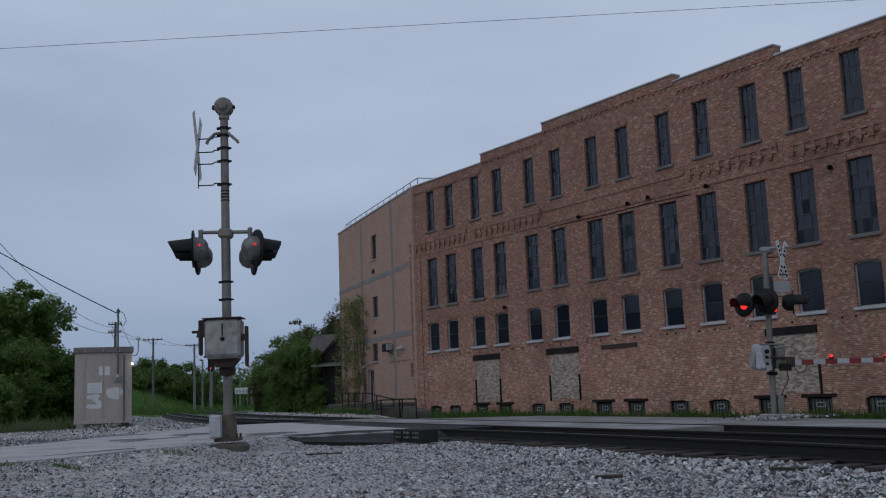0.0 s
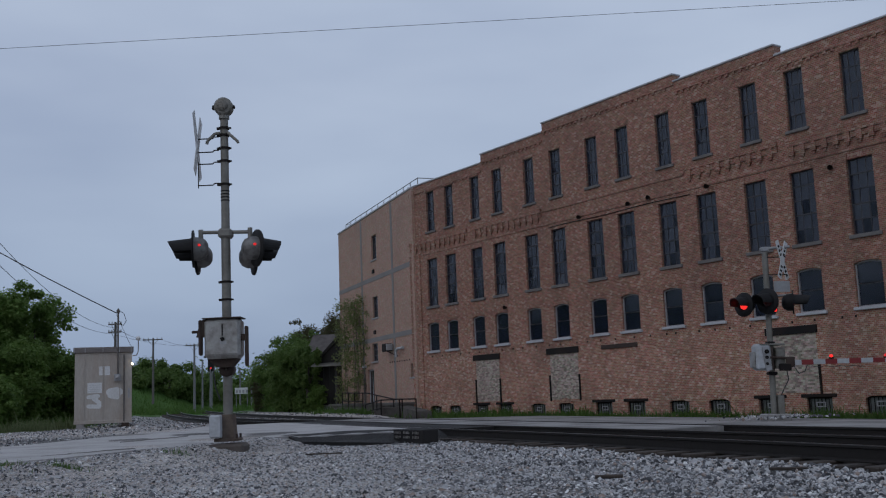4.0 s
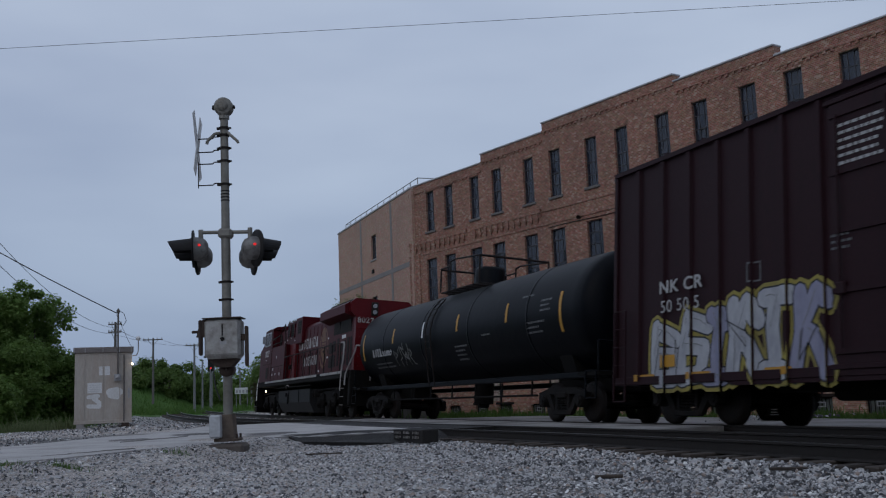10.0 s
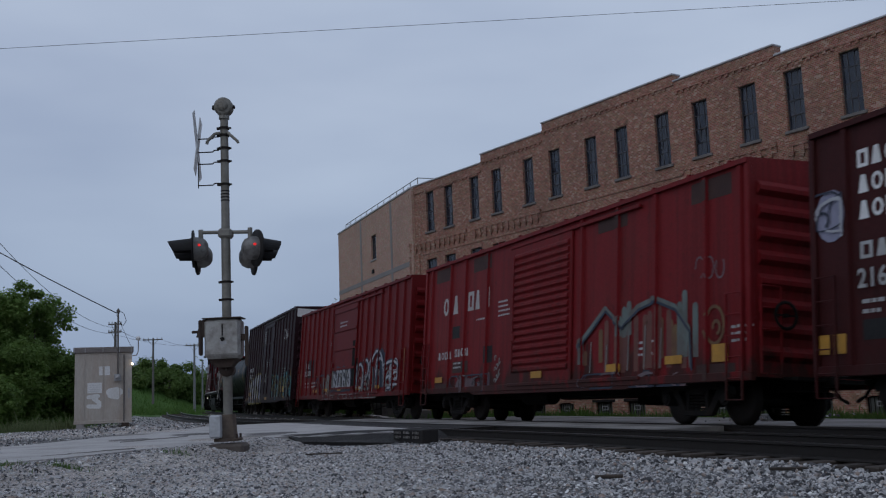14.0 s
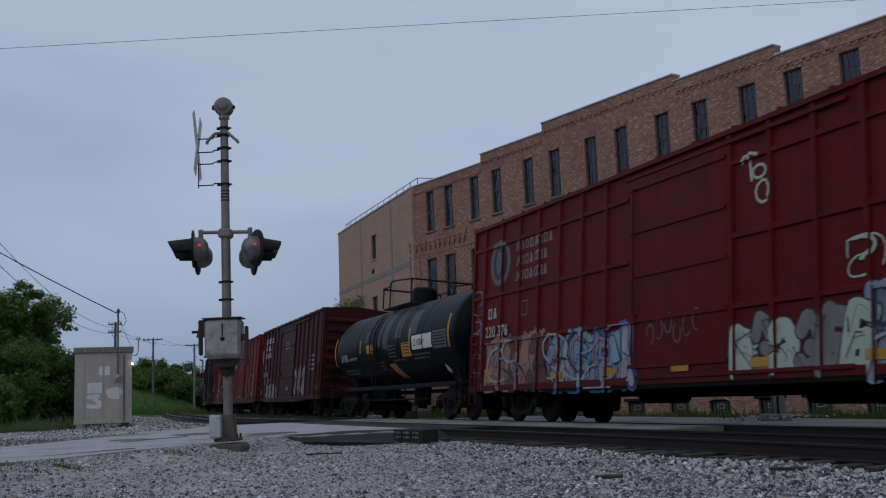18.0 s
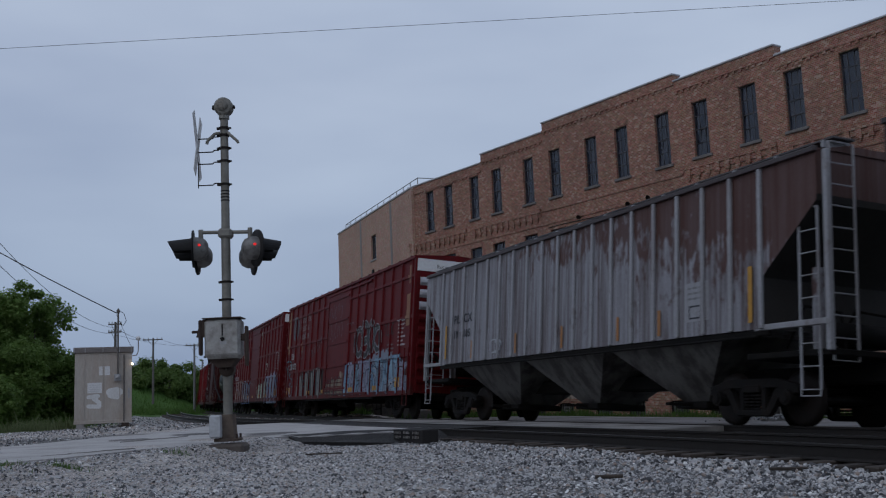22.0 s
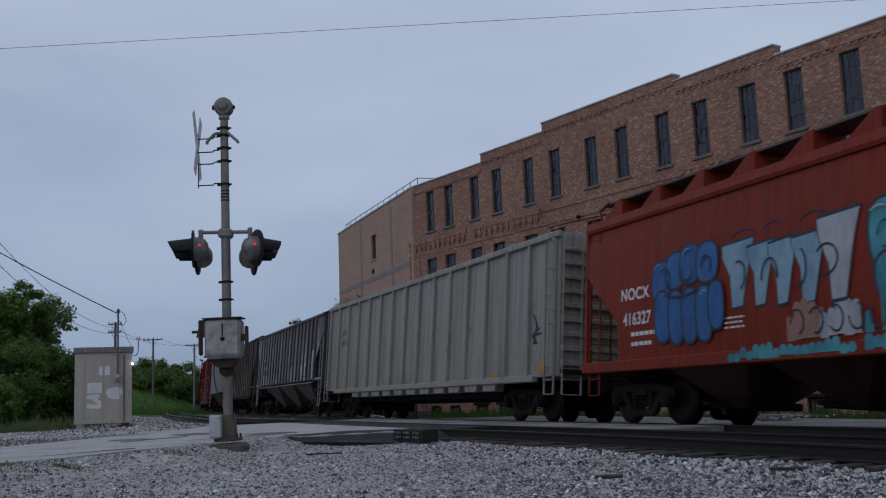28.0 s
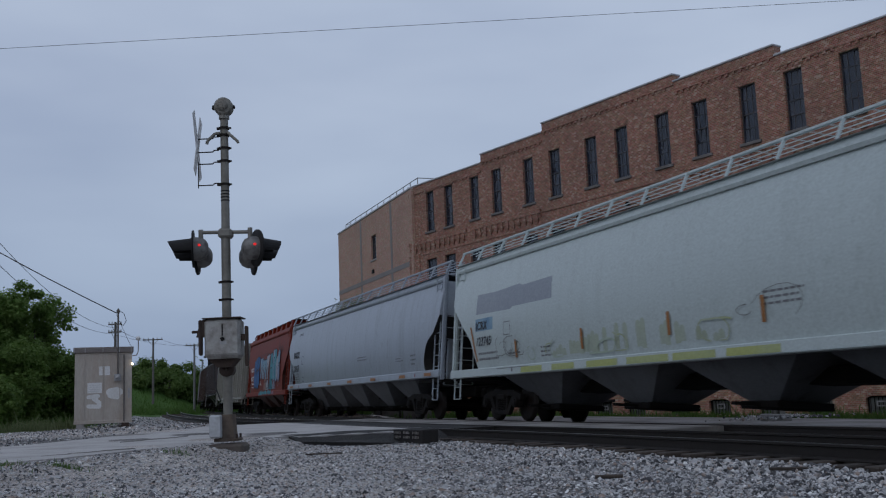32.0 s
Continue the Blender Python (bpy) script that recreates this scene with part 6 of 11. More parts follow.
def big_truck_mesh():
    s = Shape()
    for side in (-1, 1):
        a, b = sorted((side * 1.0, side * 1.14))
        s.prism([(-2.6, 0.95), (-2.6, 0.6), (-2.2, 0.55), (-1.4, 0.75), (-0.5, 0.6), (0.5, 0.6), (1.4, 0.75), (2.2, 0.55), (2.6, 0.6), (2.6, 0.95), (1.2, 1.08), (-1.2, 1.08)], "y", a, b)
        for k in (-2.1, 0.0, 2.1):
            s.cyl((k, side * 1.22, 0.52), (k, side * 1.26, 0.52), 0.11, n=10)
            s.cyl((k, side * 0.95, 0.52), (k, side * 1.22, 0.52), 0.17, n=12)
            s.box(k - 0.2, k + 0.2, a - 0.01, b + 0.01, 0.4, 0.75, 0.02)
            for e in (-0.36, 0.36):
                for j in range(6):
                    s.cyl((k + e, side * 1.07, 0.36 + j * 0.065), (k + e, side * 1.07, 0.395 + j * 0.065), 0.085, n=8)
        for k in (-1.05, 1.05):
            s.cyl((k, side * 1.2, 0.95), (k, side * 1.2, 0.5), 0.05, n=8)
            s.cyl((k + 0.3, side * 1.12, 0.9), (k + 0.75, side * 1.12, 0.9), 0.1, n=10)
    s.box(-2.45, 2.45, -0.6, 0.6, 0.3, 1.2, 0.03)
    return mesh_of("truck", s, UNDER)


BIG_TRUCK = big_truck_mesh()
COUPLER = mesh_of("coupler", Shape().box(-0.55, 0.12, -0.09, 0.09, 0.72, 0.92, 0.02).box(0.08, 0.36, -0.16, 0.16, 0.68, 0.96, 0.05).tube([(0.0, 0.22, 0.78), (0.2, 0.26, 0.5), (0.4, 0.24, 0.42)], 0.03), UNDER)
SIDE = Matrix(((-1, 0, 0, 0), (0, 0, 1, 0), (0, 1, 0, 0), (0, 0, 0, 1)))


def side_at(x, y, z):
    """Places writing on the flank that faces the crossing."""
    return Matrix.Translation((x, y, z)) @ SIDE


def clip_x(poly, x0, x1):
    for lim, sign in ((x0, 1), (x1, -1)):
        out = []
        for (ax, az), (bx, bz) in zip(poly, poly[1:] + poly[:1]):
            ina, inb = (ax - lim) * sign >= 0, (bx - lim) * sign >= 0
            if ina:
                out.append((ax, az))
            if ina != inb:
                t = (lim - ax) / (bx - ax)
                out.append((lim, az + t * (bz - az)))
        poly = out
        if len(poly) < 3:
            return []
    return poly


class Flank:
    """The ribbed side of a car: paint laid on it follows panels and ribs."""

    def __init__(self, car, y, ribs=(), y_rib=None, lift=None, door=None, belts=()):
        self.car, self.y, self.ribs, self.y_rib = car, y, sorted(ribs), y_rib or y
        self.lift, self.belts = lift, belts
        self.bands = sorted([(a, b, self.y_rib) for a, b in self.ribs] + ([(door[0], door[1], y + 0.062)] if door else []))
        self.n = 0

    def lay(self, name, polys, material, label="", off=0.003):
        s = Shape()
        for p in polys:
            self.n += 1
            o = off + (self.n % 40) * 0.00008
            cuts, x = [], -99
            for a, b, yb in self.bands:
                cuts += [(x, a, self.y), (a, b, yb)]
                x = b
            cuts.append((x, 99, self.y))
            lo, hi = min(q[0] for q in p), max(q[0] for q in p)
            for a, b, y in cuts:
                if b < lo or a > hi:
                    continue
                q = clip_x(p, a, b)
                if len(q) >= 3:
                    if self.lift:
                        zl, zh = min(w for u, w in q), max(w for u, w in q)
                        m = max(1, math.ceil((zh - zl) / 0.11))
                        for i in range(m):
                            e = clip_x([(w, u) for u, w in q], zl + (zh - zl) * i / m - 1e-6, zl + (zh - zl) * (i + 1) / m + 1e-6) if m > 1 else [(w, u) for u, w in q]
                            if len(e) >= 3:
                                s.add([(u, self.lift(w) + o, w) for w, u in e], [tuple(range(len(e)))])
                    else:
                        s.add([(u, y + o, w) for u, w in q], [tuple(range(len(q)))])
                        for z in self.belts:
                            e = [(w, u) for w, u in clip_x([(w, u) for u, w in q], z - 0.05, z + 0.05)]
                            if len(e) >= 3 and y == self.y:
                                s.add([(w, self.y_rib - 0.012 + o, u) for u, w in e], [tuple(range(len(e)))])
        if not s.f:
            return None
        me = bpy.data.meshes.new(name)
        me.from_pydata(s.v, [], s.f)
        if self.lift and len(polys) < 9:
            b = bmesh.new()
            b.from_mesh(me)
            bmesh.ops.remove_doubles(b, verts=b.verts, dist=0.0007)
            b.to_mesh(me)
            b.free()
        me.materials.append(material)
        ob = part(name, me, material, self.car, label)
        if name.split("_")[0] in ("graffiti", "stencil", "painted", "plate", "board"):
            ob["kind"] = "stuff"
        return ob


def rect(x0, x1, z0, z1):
    return [(x0, z0), (x1, z0), (x1, z1), (x0, z1)]


def disc(cx, cz, r, n=20, rz=None):
    rz = rz or r
    return [(cx + r * math.cos(2 * math.pi * k / n), cz + rz * math.sin(2 * math.pi * k / n)) for k in range(n)]


def stroke(pts, w):
    """Convex pieces of a brush stroke."""
    out = []
    for (ax, az), (bx, bz) in zip(pts[:-1], pts[1:]):
        d = math.hypot(bx - ax, bz - az) or 1e-6
        nx, nz = -(bz - az) / d * w / 2, (bx - ax) / d * w / 2
        out.append([(ax + nx, az + nz), (bx + nx, bz + nz), (bx - nx, bz - nz), (ax - nx, az - nz)])
    out += [disc(x, z, w / 2, 8) for x, z in pts]
    return out


def small_print(flank, x, z, w, h, lines, material=None, seed=0):
    """Unreadable stencilled lines: plain bars."""
    r = random.Random(seed + int(x * 100) + int(z * 10))
    material = LETTER_FAINT if material is LETTER_DARK else material
    p = []
    for k in range(lines):
        zz = z - k * h / lines
        u = x
        end = x - w * r.uniform(0.7, 1.0)
        while u > end:
            q = r.uniform(0.06, 0.16)
            p.append(rect(max(u - q, end), u, zz - h / lines * 0.4, zz))
            u -= q + 0.03
    flank.lay("stencil_print", p, material or LETTER, "small stencilled bars")


def mark_bars(flank, x, z, widths, h, material=None, gap=0.12, name="painted_mark", label="block mark in faded white"):
    """A painted company mark as plain open oblongs and bars, one shape for each character."""
    p, u = [], x
    for k, w in enumerate(widths):
        if w > 0:
            t = min(h * 0.2, w * 0.32)
            kind = (k * 2 + len(widths)) % 3
            c = u - w / 2
            if w < h * 0.4:
                p.append(rect(c - w * 0.2, c + w * 0.2, z, z + h))
            elif kind == 0:
                q = disc(c, z + h / 2, w / 2, 10, h / 2)
                e = disc(c, z + h / 2, w / 2 - t, 10, h / 2 - t)
                p += [[q[i], q[(i + 1) % 10], e[(i + 1) % 10], e[i]] for i in range(10)]
            elif kind == 1:
                p.append([(c - w * 0.45, z), (c + w * 0.45, z), (c + w * 0.2, z + h), (c - w * 0.2, z + h)])
            else:
                p += [rect(u - t * 1.2, u, z, z + h), rect(u - w, u - w + t * 1.2, z, z + h), rect(u - w + t * 1.2, u - t * 1.2, z, z + t), rect(u - w + t * 1.2, u - t * 1.2, z + h - t, z + h)]
        u -= abs(w) + gap
    flank.lay(name, p, material or LETTER, label)


def graffiti(flank, x_front, x_back, z0, z1, fills, outline, seed, n=None, fat=0.22, label="sprayed abstract lettering shapes", halo=None):
    """Interlocked fat shapes, each with its own outline, over a halo; shapes only, no words. x_front > x_back."""
    r = random.Random(seed)
    width = x_front - x_back
    tall = z1 - z0
    n = int((n or max(3, int(width / (tall * 0.55)))) * 1.45) + 1
    halo_p, pieces, lines, drips = [], [], [], []
    for k in range(n):
        cx = x_front - width * (k + 0.5) / n
        hw = width / n * 0.6
        sl = r.uniform(-0.22, 0.22)
        zb, zt = z0 + r.uniform(0, 0.12) * tall, z1 - r.uniform(0, 0.3) * tall
        mid = (zb + zt) / 2
        kind = r.randrange(5)
        if kind == 0:
            strokes = [[(cx + hw * 0.7, zb), (cx + hw * 0.45, mid), (cx + hw * 0.6, zt)], [(cx + hw * 0.5, mid + 0.1), (cx - hw * 0.2, zt), (cx - hw * 0.8, zt - 0.2 * tall)], [(cx + hw * 0.3, mid), (cx - hw * 0.2, mid - 0.1), (cx - hw * 0.9, zb)]]
        elif kind == 1:
            strokes = [[(cx + hw * 0.75 * math.cos(t), mid + (zt - zb) * 0.42 * math.sin(t)) for t in [math.pi * (0.2 + 1.6 * j / 8) for j in range(9)]], [(cx - hw * 0.1, mid - 0.08), (cx - hw * 0.8, mid - 0.1), (cx - hw * 0.7, zb + 0.1)]]
        elif kind == 2:
            strokes = [[(cx + hw * 0.8, zb), (cx + hw * 0.35, mid), (cx + hw * 0.1, zt), (cx - hw * 0.2, mid), (cx - hw * 0.7, zb)], [(cx + hw * 0.4, mid - 0.1), (cx - hw * 0.5, mid - 0.06)]]
        elif kind == 3:
            strokes = [[(cx + hw * 0.6, zt), (cx + hw * 0.66, mid), (cx + hw * 0.6, zb), (cx - hw * 0.6, zb + 0.06)], [(cx + hw * 0.5, mid), (cx - hw * 0.7, mid - 0.04), (cx - hw * 0.6, zb + 0.05)], [(cx + hw * 0.4, zt - 0.05), (cx - hw * 0.75, zt - 0.12 * tall)]]
        else:
            strokes = [[(cx + hw * 0.7, zt), (cx, zt - 0.1 * tall), (cx - hw * 0.7, zt - 0.02)], [(cx + hw * 0.1, zt), (cx + hw * 0.2, mid), (cx - hw * 0.05, zb)], [(cx + hw * 0.6, zb + 0.05), (cx - hw * 0.5, zb)]]
        w = fat * tall * r.uniform(0.65, 0.95)
        done = []
        for st in strokes:
            done.append([(u + sl * (q - z0), max(z0 + w * 0.5, min(z1 - w * 0.5, q + r.gauss(0, 0.03)))) for u, q in st])
        m = fills[k % len(fills)] if r.random() < 0.75 else r.choice(fills)
        pieces.append((m, w, done))
        for st in done:
            halo_p += stroke(st, w + 0.2)
            (u0, q0), (u1, q1) = st[0], st[1]
            lines += stroke([(u0 - w * 0.2, q0 + w * 0.1), ((u0 + u1) / 2 - w * 0.1, (q0 + q1) / 2 + w * 0.16), (u1 + w * 0.1, q1 + w * 0.05)], 0.014)
        if r.random() < 0.7:
            u, q = done[-1][-1]
            drips.append(rect(u - 0.012, u + 0.012, max(z0 - 0.02, q - r.uniform(0.15, 0.4)), q))
            drips += stroke([(cx + r.uniform(-hw, hw), z0 + tall * r.uniform(0.1, 0.9)) for j in range(3)], 0.018)
    keep = flank.n
    if halo:
        flank.n = 0
        flank.lay("graffiti", halo_p, SPRAY[halo], "sprayed halo colour", 0.002)
    for k, (m, w, done) in enumerate(pieces):
        base = 0.006 + k * 0.0022
        for name, mat, grow, off in (("graffiti", outline, 0.06, 0.0), ("graffiti_fill", m, 0.0, 0.0011)):
            flank.n = 0
            flank.lay(name, [q for st in done for q in stroke(st, w + grow)], SPRAY[mat], label if name == "graffiti" else "", base + off)
    flank.n = 0
    flank.lay("graffiti_line", lines, SPRAY["black" if outline != "black" else "grey"], "", 0.012 + n * 0.0022)
    flank.n = 0
    flank.lay("graffiti_drip", drips, SPRAY[outline], "", 0.014 + n * 0.0022)
    flank.n = keep


def scribble(flank, x_front, x_back, z0, z1, colours, n, seed, wide=0.05):
    """Loose looping spray lines over one another; no words."""
    r = random.Random(seed)
    for k, m in enumerate(colours):
        p = []
        for j in range(n):
            cx, cz = r.uniform(x_back, x_front), r.uniform(z0 + 0.1, z1 - 0.15)
            a, turn, rad = r.uniform(0, 6.3), r.choice((-1, 1)) * r.uniform(1.5, 4.8), r.uniform(0.12, 0.45)
            sq = r.uniform(0.5, 1.2)
            pts = [(min(x_front, max(x_back, cx + rad * math.cos(a + turn * q / 9) * (1 + 0.1 * q))), min(z1, max(z0, cz + sq * rad * math.sin(a + turn * q / 9)))) for q in range(10)]
            p += stroke(pts, wide * r.uniform(0.5, 1.3))
        keep, flank.n = flank.n, 0
        flank.lay("graffiti_line", p, SPRAY[m], "looping spray lines", 0.036 + 0.004 * k)
        flank.n = keep


def swirls(flank, h, arcs, material, w, off, name="graffiti_line", label="curving spray lines"):
    """arcs: centre from the car's front and height, half axes, from and to in turns."""
    p = []
    for d, z, rx, rz, t0, t1 in arcs:
        n = max(5, int(abs(t1 - t0) * 16))
        p += stroke([(h - d + rx * math.cos(2 * math.pi * (t0 + (t1 - t0) * k / n)), z + rz * math.sin(2 * math.pi * (t0 + (t1 - t0) * k / n))) for k in range(n + 1)], w)
    keep, flank.n = flank.n, 0
    flank.lay(name, p, material, label, off)
    flank.n = keep


def frame_rects(x0, x1, z0, z1, t):
    return [rect(x0, x1, z0, z0 + t), rect(x0, x1, z1 - t, z1), rect(x0, x0 + t, z0, z1), rect(x1 - t, x1, z0, z1)]


def field(flank, x_front, x_back, z0, tops, material, seed, cover=1.0, off=0.004):
    """A sprayed ground colour with a bumpy upper edge and gaps."""
    r = random.Random(seed)
    n = int((x_front - x_back) / 0.16)
    p = []
    for k in range(n):
        if r.random() > cover:
            continue
        u = x_front - (x_front - x_back) * k / n
        t = k / n * (len(tops) - 1)
        i = min(int(t), len(tops) - 2)
        top = tops[i] + (tops[i + 1] - tops[i]) * (t - i) + r.uniform(-0.08, 0.06)
        w = (x_front - x_back) / n
        low = z0 + r.uniform(0, 0.06)
        p += [rect(u - w * 1.02, u, low, top), disc(u - w / 2, top, w * 0.52, 8)]
    flank.lay("graffiti", p, material, "sprayed ground colour", off)


def bubble(flank, cx, cz, rx, rz, fill, line, k, lean=0.0):
    """One fat rounded letter shape with its outline."""
    for name, grow, m, o in (("graffiti", 0.05, line, 0.006), ("graffiti_fill", 0.0, fill, 0.008)):
        ring = []
        for j in range(22):
            a = 2 * math.pi * j / 22
            q = abs(math.cos(a)) ** 0.75 * (1 if math.cos(a) > 0 else -1)
            w = abs(math.sin(a)) ** 0.75 * (1 if math.sin(a) > 0 else -1)
            ring.append((cx + (rx + grow) * q + lean * rz * w, cz + (rz + grow) * w))
        keep, flank.n = flank.n, 0
        flank.lay(name, [ring], SPRAY[m], "fat rounded spray shape" if grow else "", o + 0.0045 * k)
        flank.n = keep


def reflectors(flank, places, material, w=0.09, h=0.5, upright=True):
    for x, z in places:
        flank.lay("reflector", [rect(x - w / 2, x + w / 2, z, z + h) if upright else rect(x - h / 2, x + h / 2, z, z + w)], material, "", 0.026)


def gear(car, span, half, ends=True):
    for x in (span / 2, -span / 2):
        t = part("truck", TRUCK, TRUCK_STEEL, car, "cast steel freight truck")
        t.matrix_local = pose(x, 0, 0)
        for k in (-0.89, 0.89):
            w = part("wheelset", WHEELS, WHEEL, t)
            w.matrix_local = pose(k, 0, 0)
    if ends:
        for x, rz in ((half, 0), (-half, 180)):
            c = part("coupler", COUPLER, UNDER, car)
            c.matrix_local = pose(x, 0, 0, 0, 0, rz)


def ladder(car, x, y, z0, z1, w, material, face="x"):
    s = Shape()
    n = max(2, int((z1 - z0) / 0.33))
    a, b = ((x, y - w / 2), (x, y + w / 2)) if face == "x" else ((x - w / 2, y), (x + w / 2, y))
    for px, py in (a, b):
        s.box(px - 0.016, px + 0.016, py - 0.016, py + 0.016, z0, z1)
    for k in range(n + 1):
        z = z0 + (z1 - z0) * k / n
        s.cyl((*a, z), (*b, z), 0.012, n=6)
    return part("ladder", s, material, car)


TRAIN = []


def new_car(name, label, front, rear, span, group="freight cars of the train"):
    car = thing(name, label, {"boxcar": "boxcar", "tank_car": "tank car", "hopper_car": "hopper car", "locomotive": "locomotive"}[name], group)
    TRAIN.append((car, front, rear, span))
    return car, rear - front


def boxcar(label, front, rear, top, paint, ribs, door, door_style, belts=(), excess=False, cap=None, low=0.85, end_paint=None, dark_sill=False, pale_end=0):
    """ribs: distances of the side posts from the front; door: its two edges, also from the front."""
    span = (rear - front) * 0.74
    car, L = new_car("boxcar", label, front, rear, span)
    h = L / 2
    yp, yr = 1.43, 1.49
    end_paint = end_paint or paint
    core = Shape()
    core.box(-h + 0.06, h - 0.06, -yp, yp, low, top - 0.12)
    part("body", core, paint, car)
    roof = Shape().prism([(-yr - 0.02, top - 0.12), (-yr - 0.02, top - 0.03), (0, top + 0.09), (yr + 0.02, top - 0.03), (yr + 0.02, top - 0.12)], "x", -h + 0.02, h - 0.02)
    for k in range(int(L / 1.2)):
        x = -h + 0.5 + k * 1.2
        roof.prism([(-yr, top - 0.02), (-yr, top + 0.02), (0, top + 0.13), (yr, top + 0.02), (yr, top - 0.02)], "x", x, x + 0.07)
    part("roof", roof, cap or paint, car)
    for s_ in (1, -1):
        a, b = sorted((s_ * (yp - 0.06), s_ * (yr - 0.01)))
        part("side_sill", Shape().box(-h, h, a, b, low - 0.12, low + 0.04, 0.01), paint, car)
        a, b = sorted((s_ * (yp - 0.08), s_ * (yr - 0.03)))
        deep = Shape().prism([(-span / 2 + 1.5, low - 0.10), (span / 2 - 1.5, low - 0.10), (span / 2 - 1.9, low - 0.19), (-span / 2 + 1.9, low - 0.19)], "y", a, b)
        part("deep_sill", deep, UNDER if dark_sill else paint, car)
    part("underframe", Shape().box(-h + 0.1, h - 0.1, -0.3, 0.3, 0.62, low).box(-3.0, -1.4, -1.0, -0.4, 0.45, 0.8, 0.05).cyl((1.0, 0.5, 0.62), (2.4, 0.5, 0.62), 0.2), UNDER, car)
    post_me = mesh_of("side_post", Shape().prism([(-0.07, 0.0), (0.07, 0.0), (0.045, yr - yp), (-0.045, yr - yp)], "z", low + 0.04, top - 0.13), paint)
    spans = []
    d0, d1 = h - door[0], h - door[1]
    for d in ribs:
        x = h - d
        if d1 - 0.05 < x < d0 + 0.05:
            continue
        spans.append((x - 0.06, x + 0.06))
        for s_ in (1, -1):
            o = part("side_post", post_me, paint, car)
            o.matrix_local = pose(x, s_ * yp, 0, 0, 0, 0 if s_ > 0 else 180)
    for e in (h - 0.05, -h + 0.05):
        for a, b in ((yp - 0.05, yr), (-yr, -yp + 0.05)):
            part("corner_post", Shape().box(e - 0.06, e + 0.06, a, b, low, top - 0.12, 0.015), paint, car)
    for z in belts:
        for a, b in ((-h + 0.1, d1 - 0.06), (d0 + 0.06, h - 0.1)):
            part("belt_rail", Shape().box(a, b, yp, yr - 0.012, z - 0.05, z + 0.05, 0.01), paint, car)
    # door on its tracks
    for s_ in (1, -1):
        dr = Shape()
        ya, yb = (yp + 0.005, yp + 0.06) if s_ > 0 else (-yp - 0.06, -yp - 0.005)
        dr.box(d1, d0, ya, yb, low + 0.05, top - 0.3, 0.015)
        yo = yb if s_ > 0 else ya
        d_ = part("door", dr, paint, car, "sliding door")
        if door_style == "corrugated":
            n = 17
            for k in range(n):
                z = low + 0.3 + k * (top - 0.75 - low) / n
                rib = Shape().prism([(yo, z), (yo + s_ * 0.05, z + 0.05), (yo + s_ * 0.05, z + 0.11), (yo, z + 0.16)] if s_ > 0 else [(yo, z), (yo, z + 0.16), (yo - 0.05, z + 0.11), (yo - 0.05, z + 0.05)], "x", d1 + 0.12, d0 - 0.12)
                part("door_corrugation", rib, paint, d_)
        else:
            for k in range(5):
                z = low + 0.25 + k * (top - 0.75 - low) / 4
                a, b = sorted((yo, yo + s_ * 0.035))
                part("door_rib", Shape().box(d1 + 0.03, d0 - 0.03, a, b, z - 0.04, z + 0.04), paint, d_)
            if door_style == "plug":
                for x in (d1 + (d0 - d1) * 0.35, d1 + (d0 - d1) * 0.65):
                    a, b = sorted((yo, yo + s_ * 0.06))
                    part("lock_rod", Shape().box(x - 0.03, x + 0.03, a, b, low + 0.2, top - 0.45), paint, d_)
        a, b = sorted((s_ * yp, s_ * (yr + 0.02)))
        for za, zb in ((top - 0.30, top - 0.22), (low - 0.02, low + 0.06)):
            part("door_track", Shape().box(d1 - (d0 - d1) * 0.9, d0 + 0.1, a, b, za, zb, 0.01), paint, d_)
        if s_ > 0:
            part("door_lock", Shape().cyl((d0 - 0.2, yb + 0.05, low + 0.3), (d0 - 0.2, yb + 0.05, top - 0.5), 0.02, n=6).box(d0 - 0.3, d0 - 0.1, yb, yb + 0.07, low + 1.1, low + 1.3, 0.02), paint, d_)
    # ends with deep horizontal corrugations
    for e, sg in ((h, 1), (-h, -1)):
        panel = Shape().box(min(e, e - sg * 0.08), max(e, e - sg * 0.08), -yp - 0.02, yp + 0.02, low - 0.05, top - 0.1)
        part("end_panel", panel, end_paint, car)
        n = 8 if top < 4.9 else 9
        z1 = top - 0.62 if excess else top - 0.3
        for k in range(n):
            z = low + 0.22 + k * (z1 - low - 0.2) / n
            c = Shape().prism([(e, z), (e + sg * 0.09, z + 0.09), (e + sg * 0.09, z + 0.17), (e, z + 0.27)], "y", -1.3, 1.3)
            part("end_corrugation", c, PALE_PANEL if k >= n - pale_end and sg < 0 else end_paint, car)
        if excess:
            a, b = sorted((e, e + sg * 0.012))
            part("height_panel", Shape().box(a, b, -1.42, 1.42, top - 0.52, top - 0.12), PLATE_WHITE, car, "white warning panel with small dark writing")
            rot = Matrix(((0, 0, 1, 0), (1, 0, 0, 0), (0, 1, 0, 0), (0, 0, 0, 1))) if sg > 0 else Matrix(((0, 0, -1, 0), (-1, 0, 0, 0), (0, 1, 0, 0), (0, 0, 0, 1)))
            letters("warning_text", "Excess Height Car", 0.17, BLACK_PAINT, car, Matrix.Translation((e + sg * 0.016, -sg * 0.75, top - 0.4)) @ rot)
        ladder(car, e + sg * 0.14, -sg * 1.15, low, low + 1.5, 0.42, end_paint)
        part("crossover_step", Shape().box(min(e, e + sg * 0.35), max(e, e + sg * 0.35), -0.8, 0.8, low - 0.08, low - 0.03), UNDER, car)
